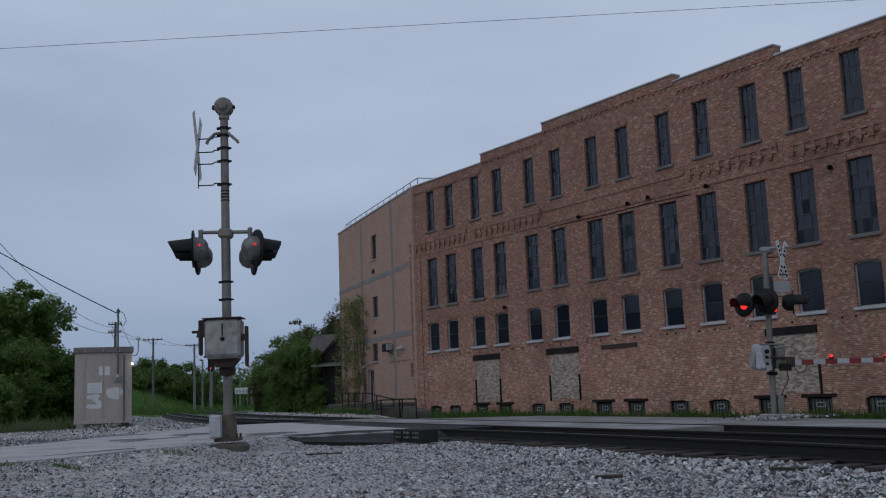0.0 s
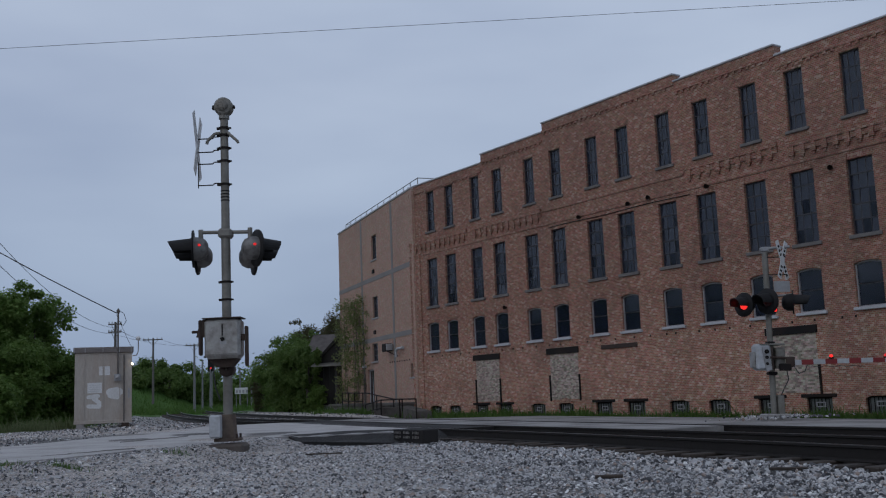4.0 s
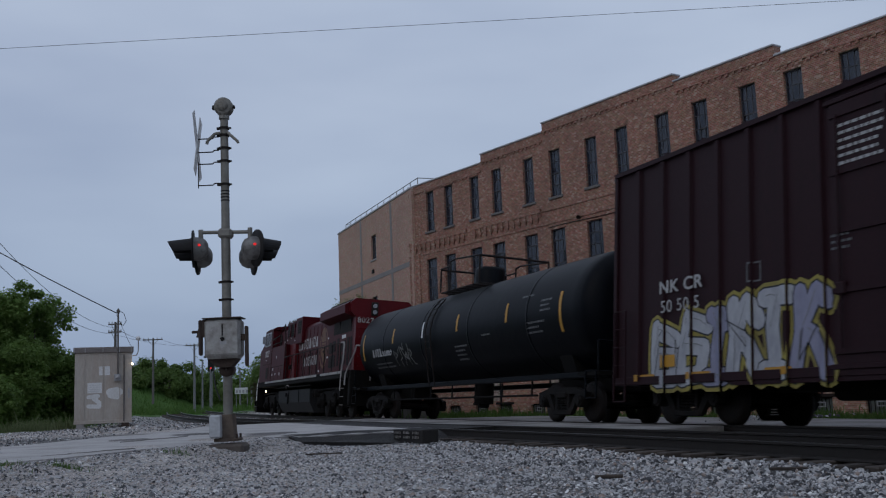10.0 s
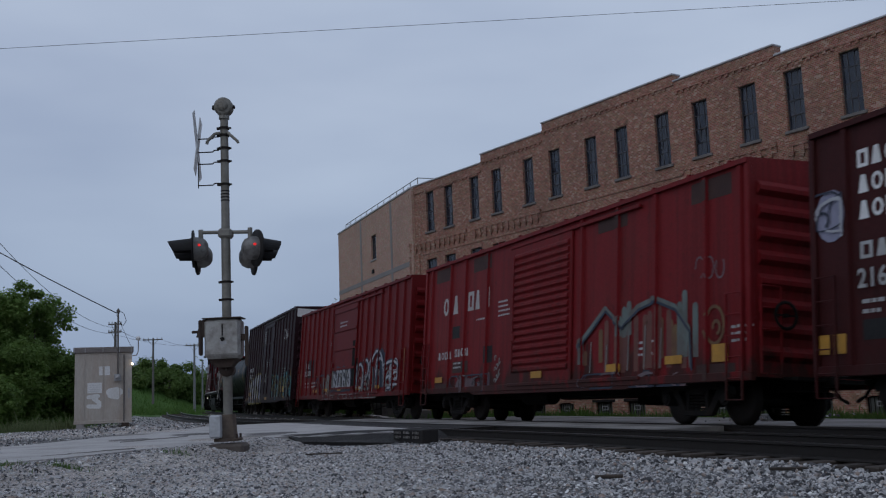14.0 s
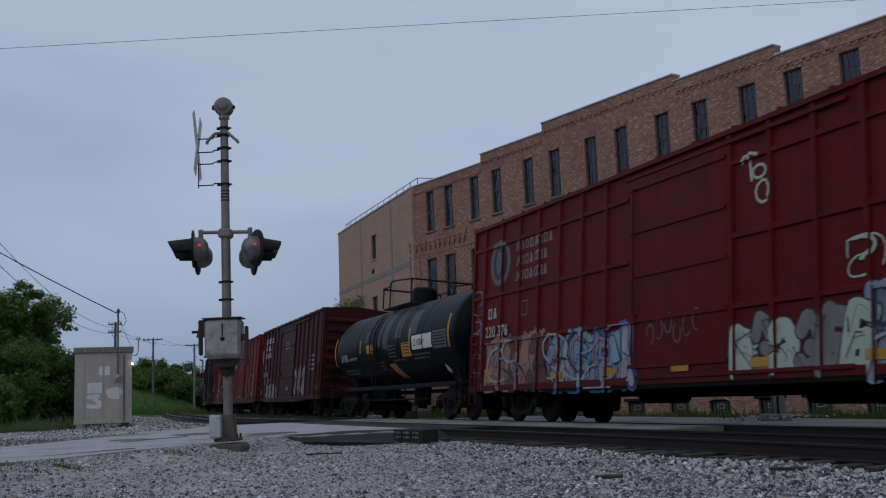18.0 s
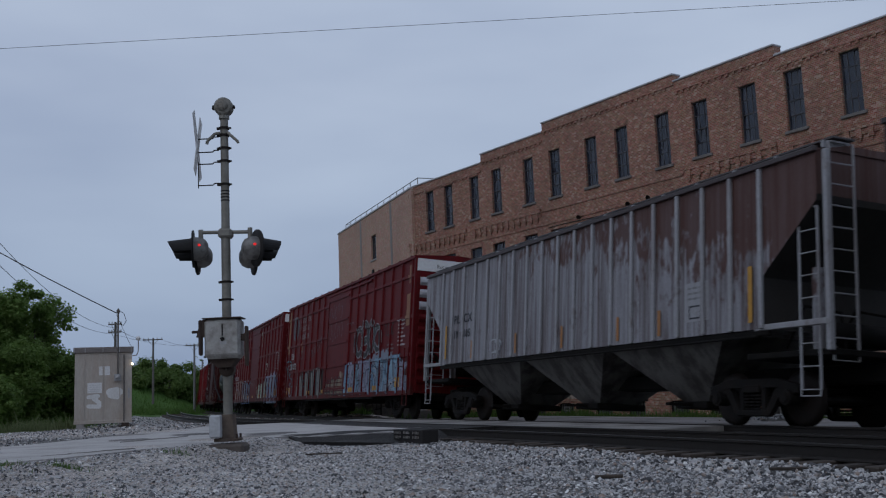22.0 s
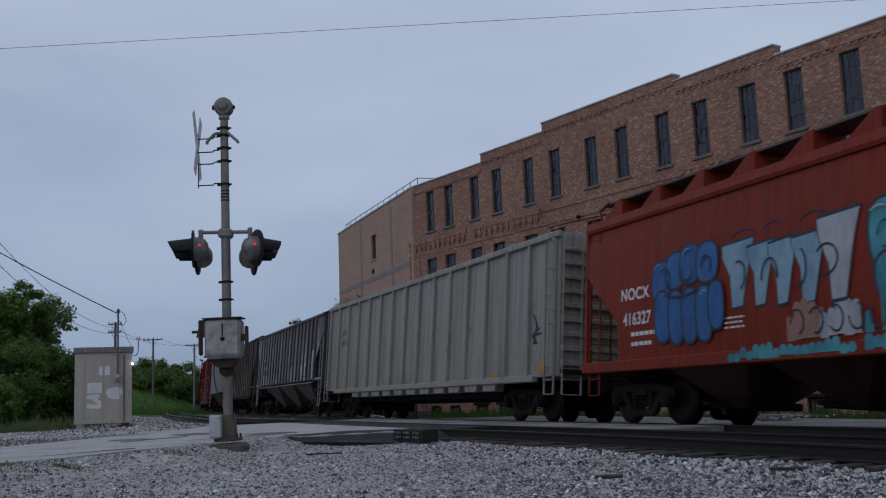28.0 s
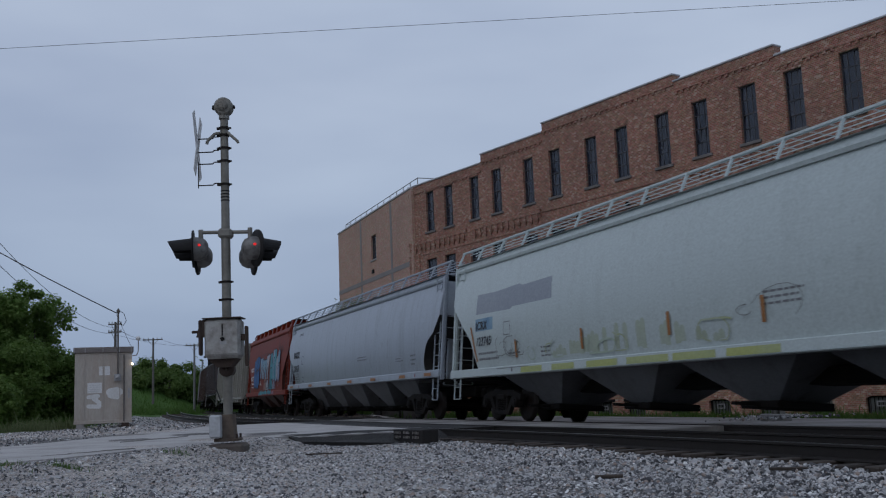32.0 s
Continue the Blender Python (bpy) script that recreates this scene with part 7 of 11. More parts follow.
    ladder(car, -h + 0.35, yr + 0.06, low - 0.45, low + 1.4, 0.42, paint, "y")
    ladder(car, h - 0.35, yr + 0.06, low - 0.45, low + 1.4, 0.42, paint, "y")
    part("brake_wheel", Shape().lathe((-h - 0.2, 0.9, low + 1.0), (-h - 0.24, 0.9, low + 1.0), [(0, 0.22), (0.5, 0.26), (1, 0.22), (0.6, 0.2), (0.2, 0.2), (0, 0.22)], 16).box(-h - 0.26, -h - 0.05, 0.87, 0.93, low + 0.97, low + 1.03).box(-h - 0.23, -h - 0.21, 0.68, 1.12, low + 0.985, low + 1.015), UNDER, car)
    gear(car, span, h)
    fl = Flank(car, yp, spans, yr, None, (d1, d0), belts)
    return car, fl, h


def digits(car, h, d, z, size, text, y=1.50, material=None, squeeze=1.0, name="number", label="painted number"):
    return letters(name, text, size, material or LETTER, car, side_at(h - d, y, z), label, squeeze)


def covered_hopper(label, front, rear, zb, zt, notch, posts, paint, bays, curved=0.0, post_in=0.42, post_w=0.05, end_in=0.2, eave=0.0, post_paint=None, roof="flat", sill=None, chute_paint=None, y_side=1.46, post_out=0.06, end_full=False, ladder_paint=None, sill_paint=None, slope_paint=None, eave_paint=None):
    """notch: how far the ends are cut back at each height, from the top of the cut down."""
    span = (rear - front) * 0.74
    cut_z, cut_x = [q[0] for q in notch][::-1] or [0.0], [q[1] for q in notch][::-1] or [0.0]
    inset, z_straight = max(cut_x), max(cut_z)
    car, L = new_car("hopper_car", label, front, rear, span)
    h = L / 2
    chute_paint = chute_paint or UNDER
    body = Shape()
    levels = []
    n = 26
    for k in range(n + 1):
        z = zb + (zt - zb) * k / n
        back_in = float(np.interp(z, cut_z, cut_x))
        y = y_side - curved * (2 * (k / n) - 0.9) ** 2
        levels.append((z, h - end_in - back_in, y))
    z_top = zt
    lift = lambda w: y_side - curved * (2 * ((min(w, z_top) - zb) / (z_top - zb)) - 0.9) ** 2
    v, f = [], []
    for z, x, y in levels:
        v += [(-x, -y, z), (x, -y, z), (x, y, z), (-x, y, z)]
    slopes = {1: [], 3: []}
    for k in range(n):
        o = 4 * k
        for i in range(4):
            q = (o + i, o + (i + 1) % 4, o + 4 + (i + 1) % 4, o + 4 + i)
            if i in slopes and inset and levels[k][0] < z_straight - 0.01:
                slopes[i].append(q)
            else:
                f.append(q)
    f += [(3, 2, 1, 0), tuple(range(4 * n, 4 * n + 4))]
    body.add(v, f)
    part("body", body, paint, car)
    # slopes split off so end-bay shade and grime can be painted on
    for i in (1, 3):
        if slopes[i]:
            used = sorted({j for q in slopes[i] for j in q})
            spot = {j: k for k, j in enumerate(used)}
            part("slope_sheet", Shape().add([v[j] for j in used], [tuple(spot[j] for j in q) for q in slopes[i]]), slope_paint or SLOPE, car, "end slope sheet, dark with grime and painted-in shade")
    top_x = h - end_in + 0.03
    if roof == "open":
        part("top_chord", Shape().box(-top_x, top_x, y_side - 0.02, y_side + 0.1, zt - 0.14, zt + 0.02, 0.02), paint, car)
        part("top_chord", Shape().box(-top_x, top_x, -y_side - 0.1, -y_side + 0.02, zt - 0.14, zt + 0.02, 0.02), paint, car)
        part("load", Shape().prism([(-1.3, zt - 0.05), (0, zt + 0.0), (1.3, zt - 0.05), (0, zt - 0.3)], "x", -top_x + 0.2, top_x - 0.2), UNDER, car)
    else:
        if eave:
            # deep rounded fascia along the eaves
            for sy in (1, -1):
                q = [(sy * (lift(zt) - 0.03), zt - 0.02), (sy * (lift(zt) + 0.05), zt - 0.02), (sy * (lift(zt) + 0.075), zt + 0.05), (sy * (lift(zt) + 0.04), zt + eave - 0.03), (sy * (lift(zt) - 0.04), zt + eave)]
                part("eave_fascia", Shape().prism(q, "x", -top_x, top_x), eave_paint or paint, car, "pale rolled eaves")
            zt += eave
        part("roof", Shape().prism([(-y_side + 0.08, zt - 0.02), (-0.8, zt + 0.11), (0.8, zt + 0.11), (y_side - 0.08, zt - 0.02)], "x", -top_x, top_x), paint, car)
        for sy in (1, -1) if not eave else ():
            a, b = sorted((sy * (lift(zt) - 0.02), sy * (lift(zt) + 0.07)))
            part("eave_rail", Shape().box(-top_x, top_x, a, b, zt - 0.07, zt + 0.02, 0.01), eave_paint or post_paint or paint, car)
        walk_ = Shape()
        if roof in ("rail", "flat"):
            lo = zt + (0.40 if roof == "rail" else 0.2)
            for sy in (1, -1):
                a, b = sorted((sy * (0.62 if roof == "rail" else 0.75), sy * 1.2))
                if roof == "flat":
                    walk_.box(-top_x - 0.1, top_x + 0.1, a, b, lo - 0.03, lo, 0)
                    continue
                for k in range(4):
                    y = a + 0.01 + (b - a - 0.03) * k / 3
                    walk_.box(-top_x - 0.1, top_x + 0.1, y, y + 0.008, lo - 0.018, lo, 0)
                for k in range(int(L / 0.45)):
                    x = -top_x + 0.45 * k
                    walk_.box(x, x + 0.012, a, b, lo - 0.014, lo - 0.006, 0)
        if roof == "rail":
            wk = part("running_board", walk_, paint, car, "open grated roof walkway")
            for k in range(int(L / 1.35) + 1):
                x = -top_x + k * 2 * top_x / int(L / 1.35)
                part("stanchion", Shape().prism([(1.38, zt), (1.42, zt + 0.02), (1.25, zt + 0.42), (1.19, zt + 0.42)], "x", x - 0.02, x + 0.02), paint, wk)
                part("stanchion", Shape().prism([(-1.38, zt), (-1.19, zt + 0.42), (-1.25, zt + 0.42), (-1.42, zt + 0.02)], "x", x - 0.02, x + 0.02), paint, wk)
            part("edge_rail", Shape().box(-top_x - 0.1, top_x + 0.1, 1.20, 1.24, zt + 0.395, zt + 0.435), paint, wk)
            part("edge_rail", Shape().box(-top_x - 0.1, top_x + 0.1, -1.24, -1.20, zt + 0.395, zt + 0.435), paint, wk)
        elif roof == "flat":
            wk = part("running_board", walk_, MUNTIN, car, "dark grated roof walkway")
            for k in range(int(L / 1.1) + 1):
                x = -top_x + 0.1 + k * (2 * top_x - 0.2) / int(L / 1.1)
                part("bracket", Shape().box(x - 0.03, x + 0.03, 0.7, 1.25, zt + 0.05, zt + 0.165), post_paint or paint, wk)
                part("bracket", Shape().box(x - 0.03, x + 0.03, -1.25, -0.7, zt + 0.05, zt + 0.165), post_paint or paint, wk)
        elif roof == "gussets":
            wk = part("running_board", Shape().box(-top_x + 0.3, top_x - 0.1, 0.55, 1.15, zt + 0.40, zt + 0.44).box(-top_x + 0.3, top_x - 0.1, -1.15, -0.55, zt + 0.40, zt + 0.44), MUNTIN, car, "dark grated roof walkway")
            k = 0
            x = -top_x + 0.9
            while x < top_x - 0.6:
                part("roof_gusset", Shape().prism([(x - 0.02, zt + 0.02), (x + 0.75, zt + 0.02), (x + 0.12, zt + 0.42), (x - 0.02, zt + 0.42)], "y", 0.5, 1.22), paint, wk)
                part("roof_gusset", Shape().prism([(x - 0.02, zt + 0.02), (x + 0.75, zt + 0.02), (x + 0.12, zt + 0.42), (x - 0.02, zt + 0.42)], "y", -1.22, -0.5), paint, wk)
                x += 1.45
            part("end_hoop", Shape().tube([(top_x - 0.2, 1.2, zt), (top_x - 0.1, 1.2, zt + 0.3), (top_x - 0.4, 1.15, zt + 0.45)], 0.03), paint, wk)
        for k in range(int(L / 3.2)):
            x = -top_x + 1.8 + k * 3.1
            part("roof_hatch", Shape().box(x - 0.75, x + 0.75, -0.45, 0.45, zt + 0.12, zt + 0.24, 0.03), post_paint or paint, car)
    spans = []
    if posts:
        for k in range(posts):
            x = h - post_in - k * (L - 2 * post_in) / (posts - 1)
            z0 = zb
            edge = [z for z, xx, y in levels if abs(x) <= xx + 0.02]
            z0 = max(zb, edge[0] if edge else zb)
            spans.append((x - post_w, x + post_w))
            for s_ in (1, -1):
                a, b = sorted((s_ * y_side, s_ * (y_side + post_out)))
                part("side_post", Shape().box(x - post_w, x + post_w, a, b, z0, zt - 0.06, 0.01), post_paint or paint, car)
    # sill and end platforms
    sill_z = sill if sill else zb
    # posted hoppers: a recessed dark strip draws the shadow under the body edge
    proud = lift(zb) - 0.01 if posts and zb > 1.3 else lift(zb) + 0.08
    ends, deep = (0.05, 0.18) if sill else (1.4, 0.12)
    top = sill_z - 0.004 if proud < lift(zb) else sill_z + 0.05
    for y0, y1 in ((lift(zb) - 0.1, proud), (-proud, 0.1 - lift(zb))):
        part("side_sill", Shape().box(-h + ends, h - ends, y0, y1, sill_z - deep, top, 0.02), sill_paint or post_paint or paint, car)
    if posts and zb > 1.3:
        for sy in (1, -1):
            part("sill_pipe", Shape().cyl((-h + 1.6, sy * (y_side + 0.05), zb - 0.13), (h - 1.6, sy * (y_side + 0.05), zb - 0.13), 0.022, n=8), POST_PALE if ladder_paint else UNDER, car, "thin pipe under the sill")
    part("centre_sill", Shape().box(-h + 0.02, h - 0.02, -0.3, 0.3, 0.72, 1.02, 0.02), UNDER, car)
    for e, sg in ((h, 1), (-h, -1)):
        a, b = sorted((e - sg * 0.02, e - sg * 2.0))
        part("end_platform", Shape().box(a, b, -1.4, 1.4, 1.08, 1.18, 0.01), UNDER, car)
        if not end_full:
            for y in (1.38, -1.38):
                part("end_post", Shape().box(e - sg * 0.06 - 0.05, e - sg * 0.06 + 0.05, y - 0.05, y + 0.05, 1.15, zt - 0.05, 0.01), post_paint or paint, car)
            ladder(car, e - sg * 0.08, 1.05, 1.0, zt + 0.1, 0.5, post_paint or paint)
            ladder(car, e - sg * 0.45, 1.42, 0.55, zt - (0.95 if posts else 0.1), 0.42, ladder_paint or post_paint or paint, "y")
            if posts and inset:
                a, b = sorted((e - sg * 0.05, e - sg * 1.75))
                for y in (1.42, -1.42):
                    part("end_sill", Shape().box(a, b, y - 0.04, y + 0.04, 1.55, 1.65, 0.01), ladder_paint or post_paint or paint, car, "pale end sill")
                    part("sill_step", Shape().tube([(e - sg * 0.24, y, 0.58), (e - sg * 0.24, y + 0.02, 0.45), (e - sg * 0.66, y + 0.02, 0.45), (e - sg * 0.66, y, 0.58)], 0.014), ladder_paint or post_paint or paint, car)
                for y in (0.55, -0.55):
                    part("brake_pipe", Shape().tube([(e - sg * 0.6, y, 1.2), (e - sg * 0.7, y, 1.85), (e - sg * 1.3, y + 0.2, 2.0), (e - sg * 1.7, y + 0.25, 1.3)], 0.025), UNDER, car)
            for y in (-0.825, 0.825):
                part("slope_brace", Shape().box(e - sg * 0.9 - 0.06, e - sg * 0.9 + 0.06, y - 0.075, y + 0.075, 1.18, 2.6), paint, car)
            part("air_reservoir", Shape().lathe((e - sg * 0.75, -0.5, 1.5), (e - sg * 0.75, 0.7, 1.5), [(0, 0.02), (0.06, 0.2), (0.94, 0.2), (1, 0.02)], 12), UNDER, car)
        else:
            for k in range(9):
                z = zb + 0.25 + k * (zt - zb - 0.4) / 9
                a, b = sorted((e - sg * 0.25, e - sg * 0.12))
                part("end_rib", Shape().box(a, b, -1.4, 1.4, z, z + 0.12, 0.02), paint, car)
            ladder(car, e - sg * 0.10, 1.15, 0.6, zt - 0.1, 0.5, paint)
            ladder(car, e - sg * 0.45, y_side + 0.12, 0.6, zt - 0.2, 0.45, paint, "y")
    # outlet hoppers below
    if bays:
        a0, a1 = -h + 2.6, h - 2.6
        w = (a1 - a0) / bays
        for k in range(bays):
            x = a0 + w * (k + 0.5)
            q = Shape()
            t, bt = w * 0.5, 0.36
            zc = 0.42
            y1, y0 = lift(zb) - 0.04, 0.5
            q.add([(x - t, -y1, zb), (x + t, -y1, zb), (x + t, y1, zb), (x - t, y1, zb), (x - bt, -y0, zc), (x + bt, -y0, zc), (x + bt, y0, zc), (x - bt, y0, zc)], [(3, 2, 1, 0), (4, 5, 6, 7), (0, 1, 5, 4), (1, 2, 6, 5), (2, 3, 7, 6), (3, 0, 4, 7)])
            hp = part("outlet_hopper", q, chute_paint, car)
            part("outlet_gate", Shape().box(x - 0.5, x + 0.5, -0.65, 0.65, 0.3, 0.44, 0.02).box(x - 0.06, x + 0.06, 0.6, 1.2, 0.34, 0.4), UNDER, hp)
    gear(car, span, h)
    fl = Flank(car, y_side, spans, y_side + post_out, lift if curved else None)
    return car, fl, h


def tank_car(label, front, rear, r, zc, dome_at):
    span = (rear - front) * 0.76
    car, L = new_car("tank_car", label, front, rear, span)
    h = L / 2
    e = h - 0.25
    prof = [(0, 0.02)]
    cap = 0.55 / (2 * e)
    for k in range(1, 7):
        a = k / 6 * math.pi / 2
        prof.append((cap * (1 - math.cos(a)), r * math.sin(a)))
    prof += [(q, r) for q in np.linspace(cap + 0.02, 1 - cap - 0.02, 12)]
    prof += [(1 - t, q) for t, q in prof[6::-1]]
    part("tank", Shape().lathe((-e, 0, zc), (e, 0, zc), prof, 40), TANK_BLACK, car, "rounded satin black tank shell")
    for x in np.linspace(-e + 3.2, e - 3.2, 4):
        part("weld_band", Shape().lathe((x - 0.05, 0, zc), (x + 0.05, 0, zc), [(0, r), (0.1, r + 0.008), (0.9, r + 0.008), (1, r)], 40), TANK_BLACK, car)
    for a, b in ((1.0, 1.12), (-1.12, -1.0)):
        part("side_sill", Shape().box(-h + 0.1, h - 0.1, a, b, 0.98, 1.12, 0.02), TANK_BLACK, car)
    for a, b in ((-h + 0.05, -h + 3.8), (h - 3.8, h - 0.05)):
        part("stub_sill", Shape().box(a, b, -0.3, 0.3, 0.72, 1.1, 0.02), UNDER, car)
    for x in (span / 2, -span / 2):
        part("saddle", Shape().prism([(-0.8, 1.0), (-1.05, zc - 0.95), (-0.9, zc - 1.08), (0, zc - r - 0.02), (0.9, zc - 1.08), (1.05, zc - 0.95), (0.8, 1.0)], "x", x - 0.3, x + 0.3), UNDER, car)
    for g in (h, -h):
        sg = 1 if g > 0 else -1
        a, b = sorted((g - sg * 0.02, g - sg * 0.9))
        part("end_platform", Shape().box(a, b, -1.4, 1.4, 1.0, 1.08), UNDER, car)
        part("end_railing", Shape().tube([(g - sg * 0.1, 1.35, 1.05), (g - sg * 0.1, 1.35, 1.75), (g - sg * 0.1, -1.35, 1.75), (g - sg * 0.1, -1.35, 1.05)], 0.025), TANK_BLACK, car)
        ladder(car, g - sg * 0.3, 1.42, 0.5, 1.1, 0.45, TANK_BLACK, "y")
    part("side_pipe", Shape().cyl((-h + 3.5, 1.05, 0.62), (h - 3.5, 1.05, 0.62), 0.03, n=6), UNDER, car)
    for k in range(7):
        x = -h + 3.8 + k * (2 * h - 7.6) / 6
        part("pipe_hanger", Shape().box(x - 0.02, x + 0.02, 1.03, 1.07, 0.62, 1.0), UNDER, car)
    part("bottom_outlet", Shape().cyl((0, 0, zc - r + 0.1), (0, 0, 0.5), 0.3, n=14).cyl((0, 0, 0.5), (0, 0, 0.38), 0.16, n=12), UNDER, car)
    x0 = h - dome_at
    part("dome", Shape().lathe((x0, 0, zc + r - 0.1), (x0, 0, zc + r + 0.6), [(0, 0.5), (0.15, 0.48), (0.85, 0.46), (1, 0.4), (1, 0.02)], 20), TANK_BLACK, car)
    pl = Shape()
    for sy in (-1, 1):
        for k in range(6):
            a, b = sorted((sy * (0.62 + k * 0.085), sy * (0.65 + k * 0.085)))
            pl.box(x0 - 1.7, x0 + 1.25, a, b, zc + r - 0.14, zc + r - 0.11)
        for k in range(7):
            a, b = sorted((sy * 0.55, sy * 1.12))
            pl.box(x0 - 1.7 + k * 0.48, x0 - 1.66 + k * 0.48, a, b, zc + r - 0.17, zc + r - 0.14)
    dk = part("platform", pl, BLACK_IRON, car)
    for y in (1.12, -1.12):
        g = Shape()
        g.tube([(x0 + 1.25, y, zc + r - 0.12), (x0 + 1.25, y, zc + r + 0.62), (x0 + 0.5, y, zc + r + 0.62)], 0.028)
        g.tube([(x0 + 0.5, y, zc + r - 0.12), (x0 + 0.5, y, zc + r + 0.76), (x0 + 0.2, y, zc + r + 0.8), (x0 - 1.7, y, zc + r + 0.66), (x0 - 1.7, y, zc + r - 0.12)], 0.028)
        part("guard_rail", g, BLACK_IRON, dk)
    part("cross_rail", Shape().tube([(x0 + 1.25, 1.12, zc + r + 0.6), (x0 + 1.25, -1.12, zc + r + 0.6)], 0.035), BLACK_IRON, dk)
    part("cross_rail", Shape().tube([(x0 - 1.7, 1.12, zc + r + 0.66), (x0 - 1.7, -1.12, zc + r + 0.66)], 0.035), BLACK_IRON, dk)
    la = Shape()
    for dx in (-0.22, 0.22):
        pts = [(x0 + 1.2 + dx, (r + 0.07) * math.sin(a), zc + (r + 0.07) * math.cos(a)) for a in (0.75, 1.0, 1.25, 1.5, 1.75)] + [(x0 + 1.2 + dx, 1.3, 1.0)]
        la.tube(pts, 0.022)
    for k in range(9):
        a = 0.75 + k * 0.14
        la.cyl((x0 + 0.98, (r + 0.07) * math.sin(a), zc + (r + 0.07) * math.cos(a)), (x0 + 1.42, (r + 0.07) * math.sin(a), zc + (r + 0.07) * math.cos(a)), 0.016, n=5)
    part("ladder", la, BLACK_IRON, car)
    gear(car, span, h)
    lift = lambda w: math.sqrt(max(0.01, r * r - (w - zc) ** 2))
    return car, Flank(car, r, (), r, lift), h


def fine_rects(x0, x1, z0, z1, n=6):
    """A tall strip in short pieces, so that it can follow a curved shell."""
    return [rect(x0, x1, z0 + (z1 - z0) * k / n, z0 + (z1 - z0) * (k + 1) / n) for k in range(n)]


LOCO_FRESH = car_paint("clean_bright_red", (0.110, 0.0038, 0.0066), (0.045, 0.004, 0.006), (0.07, 0.0075, 0.0095), 0.3, 0.3, 0.45)
LOCO_FRESH.node_tree.nodes["Principled BSDF"].inputs["Specular IOR Level"].default_value = 0.2
FUEL_TANK = surface("dusty_black_tank_paint", (0.0042, 0.0044, 0.0054), (0.013, 0.013, 0.0145), 0.75, big=0.7)
LIGHT_GREY = surface("pale_aluminium_frame", (0.36, 0.37, 0.40), (0.22, 0.22, 0.23), 0.5, 0.2)


def locomotive():
    car, L = new_car("locomotive", "dull red freight diesel locomotive with white numbers and dark underframe", 0.0, 22.3, 13.4, "")
    h = L / 2

    def X(d):
        return h - d

    def box(name, d0, d1, y0, y1, z0, z1, material, parent=None, label="", c=0.0):
        return part(name, Shape().box(X(d1), X(d0), y0, y1, z0, z1, c), material, parent or car, label)
    P = LOCO_RED
    box("frame", 0.95, 21.6, -1.48, 1.48, 1.5, 1.79, UNDER, None, "black deck frame", 0.02)
    for d0, d1 in ((3.3, 4.9), (5.0, 6.9), (7.0, 8.6), (8.7, 10.2), (10.3, 11.7), (11.8, 13.4), (13.5, 14.9), (15.0, 16.1), (16.9, 18.4), (18.5, 19.9), (20.0, 20.6)):
        box("sill_stripe", d0, d1, 1.48, 1.494, 1.68, 1.775, MARK_WHITE, None, "off-white stripe along the sill")
    # fuel tank with a sloping lower side, and the gear beside it
    tank = part("fuel_tank", Shape().prism([(-1.3, 0.62), (-1.33, 1.22), (1.33, 1.22), (1.3, 0.62), (1.05, 0.17), (-1.05, 0.17)], "x", X(14.25), X(6.75)), FUEL_TANK, car, "long dusty black fuel tank")
    for d in (9.5, 11.9):
        part("tank_seam", Shape().prism([(1.31, 0.64), (1.34, 1.2), (1.36, 1.2), (1.33, 0.62)], "x", X(d + 0.05), X(d)), UNDER, tank)
    part("filler_cap", Shape().cyl((X(9.0), 1.33, 1.0), (X(9.0), 1.40, 1.0), 0.09, n=12), UNDER, tank)
    box("sight_gauge", 9.3, 9.42, 1.33, 1.37, 0.55, 1.05, UNDER, tank)
    part("air_pipe", Shape().tube([(X(6.6), 1.38, 1.36), (X(8.5), 1.4, 1.34), (X(9.2), 1.4, 1.42), (X(10.0), 1.4, 1.36), (X(14.6), 1.38, 1.36)], 0.035), UNDER, car)
    for d in (14.9, 15.35):
        part("air_reservoir", Shape().lathe((X(d), 0.3, 1.0), (X(d), 1.35, 1.0), [(0, 0.02), (0.05, 0.19), (0.95, 0.19), (1, 0.02)], 14), UNDER, car)
    part("cable_loop", Shape().tube([(X(8.9), 1.36, 1.3), (X(9.15), 1.42, 1.42), (X(9.5), 1.42, 1.46), (X(9.9), 1.38, 1.36)], 0.03), BAND, car, "pale looped cable")
    # low nose and cab
    cab = Shape().prism([(X(1.17), 1.79), (X(1.17), 3.48), (X(1.25), 3.54), (X(2.2), 3.85), (X(2.5), 4.54), (X(2.62), 4.6), (X(4.7), 4.6), (X(4.78), 4.5), (X(4.78), 1.79)], "y", -1.47, 1.47)
    cab_ = part("cab", cab, P, car, "dull red wide cab with sloping nose")
    part("cab_roof", Shape().prism([(-1.50, 4.58), (-1.3, 4.72), (-0.7, 4.82), (0.7, 4.82), (1.3, 4.72), (1.50, 4.58)], "x", X(4.85), X(2.52)), P, cab_)
    box("anticlimber", 0.75, 1.3, -1.45, 1.45, 1.42, 1.79, UNDER, car)
    wf = Shape()
    for z in (3.72, 4.40):
        wf.box(X(4.36), X(2.7), 1.47, 1.505, z, z + 0.06)
    for d in (2.7, 3.12, 3.42, 3.92, 4.3):
        wf.box(X(d + 0.06), X(d), 1.47, 1.51, 3.78, 4.40)
    cw = part("cab_window", wf, LIGHT_GREY, cab_, "bright framed sliding cab window")
    for d0, d1 in ((2.76, 3.12), (3.18, 3.42), (3.48, 3.92), (3.98, 4.3)):
        box("pane", d0, d1, 1.474, 1.482, 3.78, 4.40, GLASS, cw)
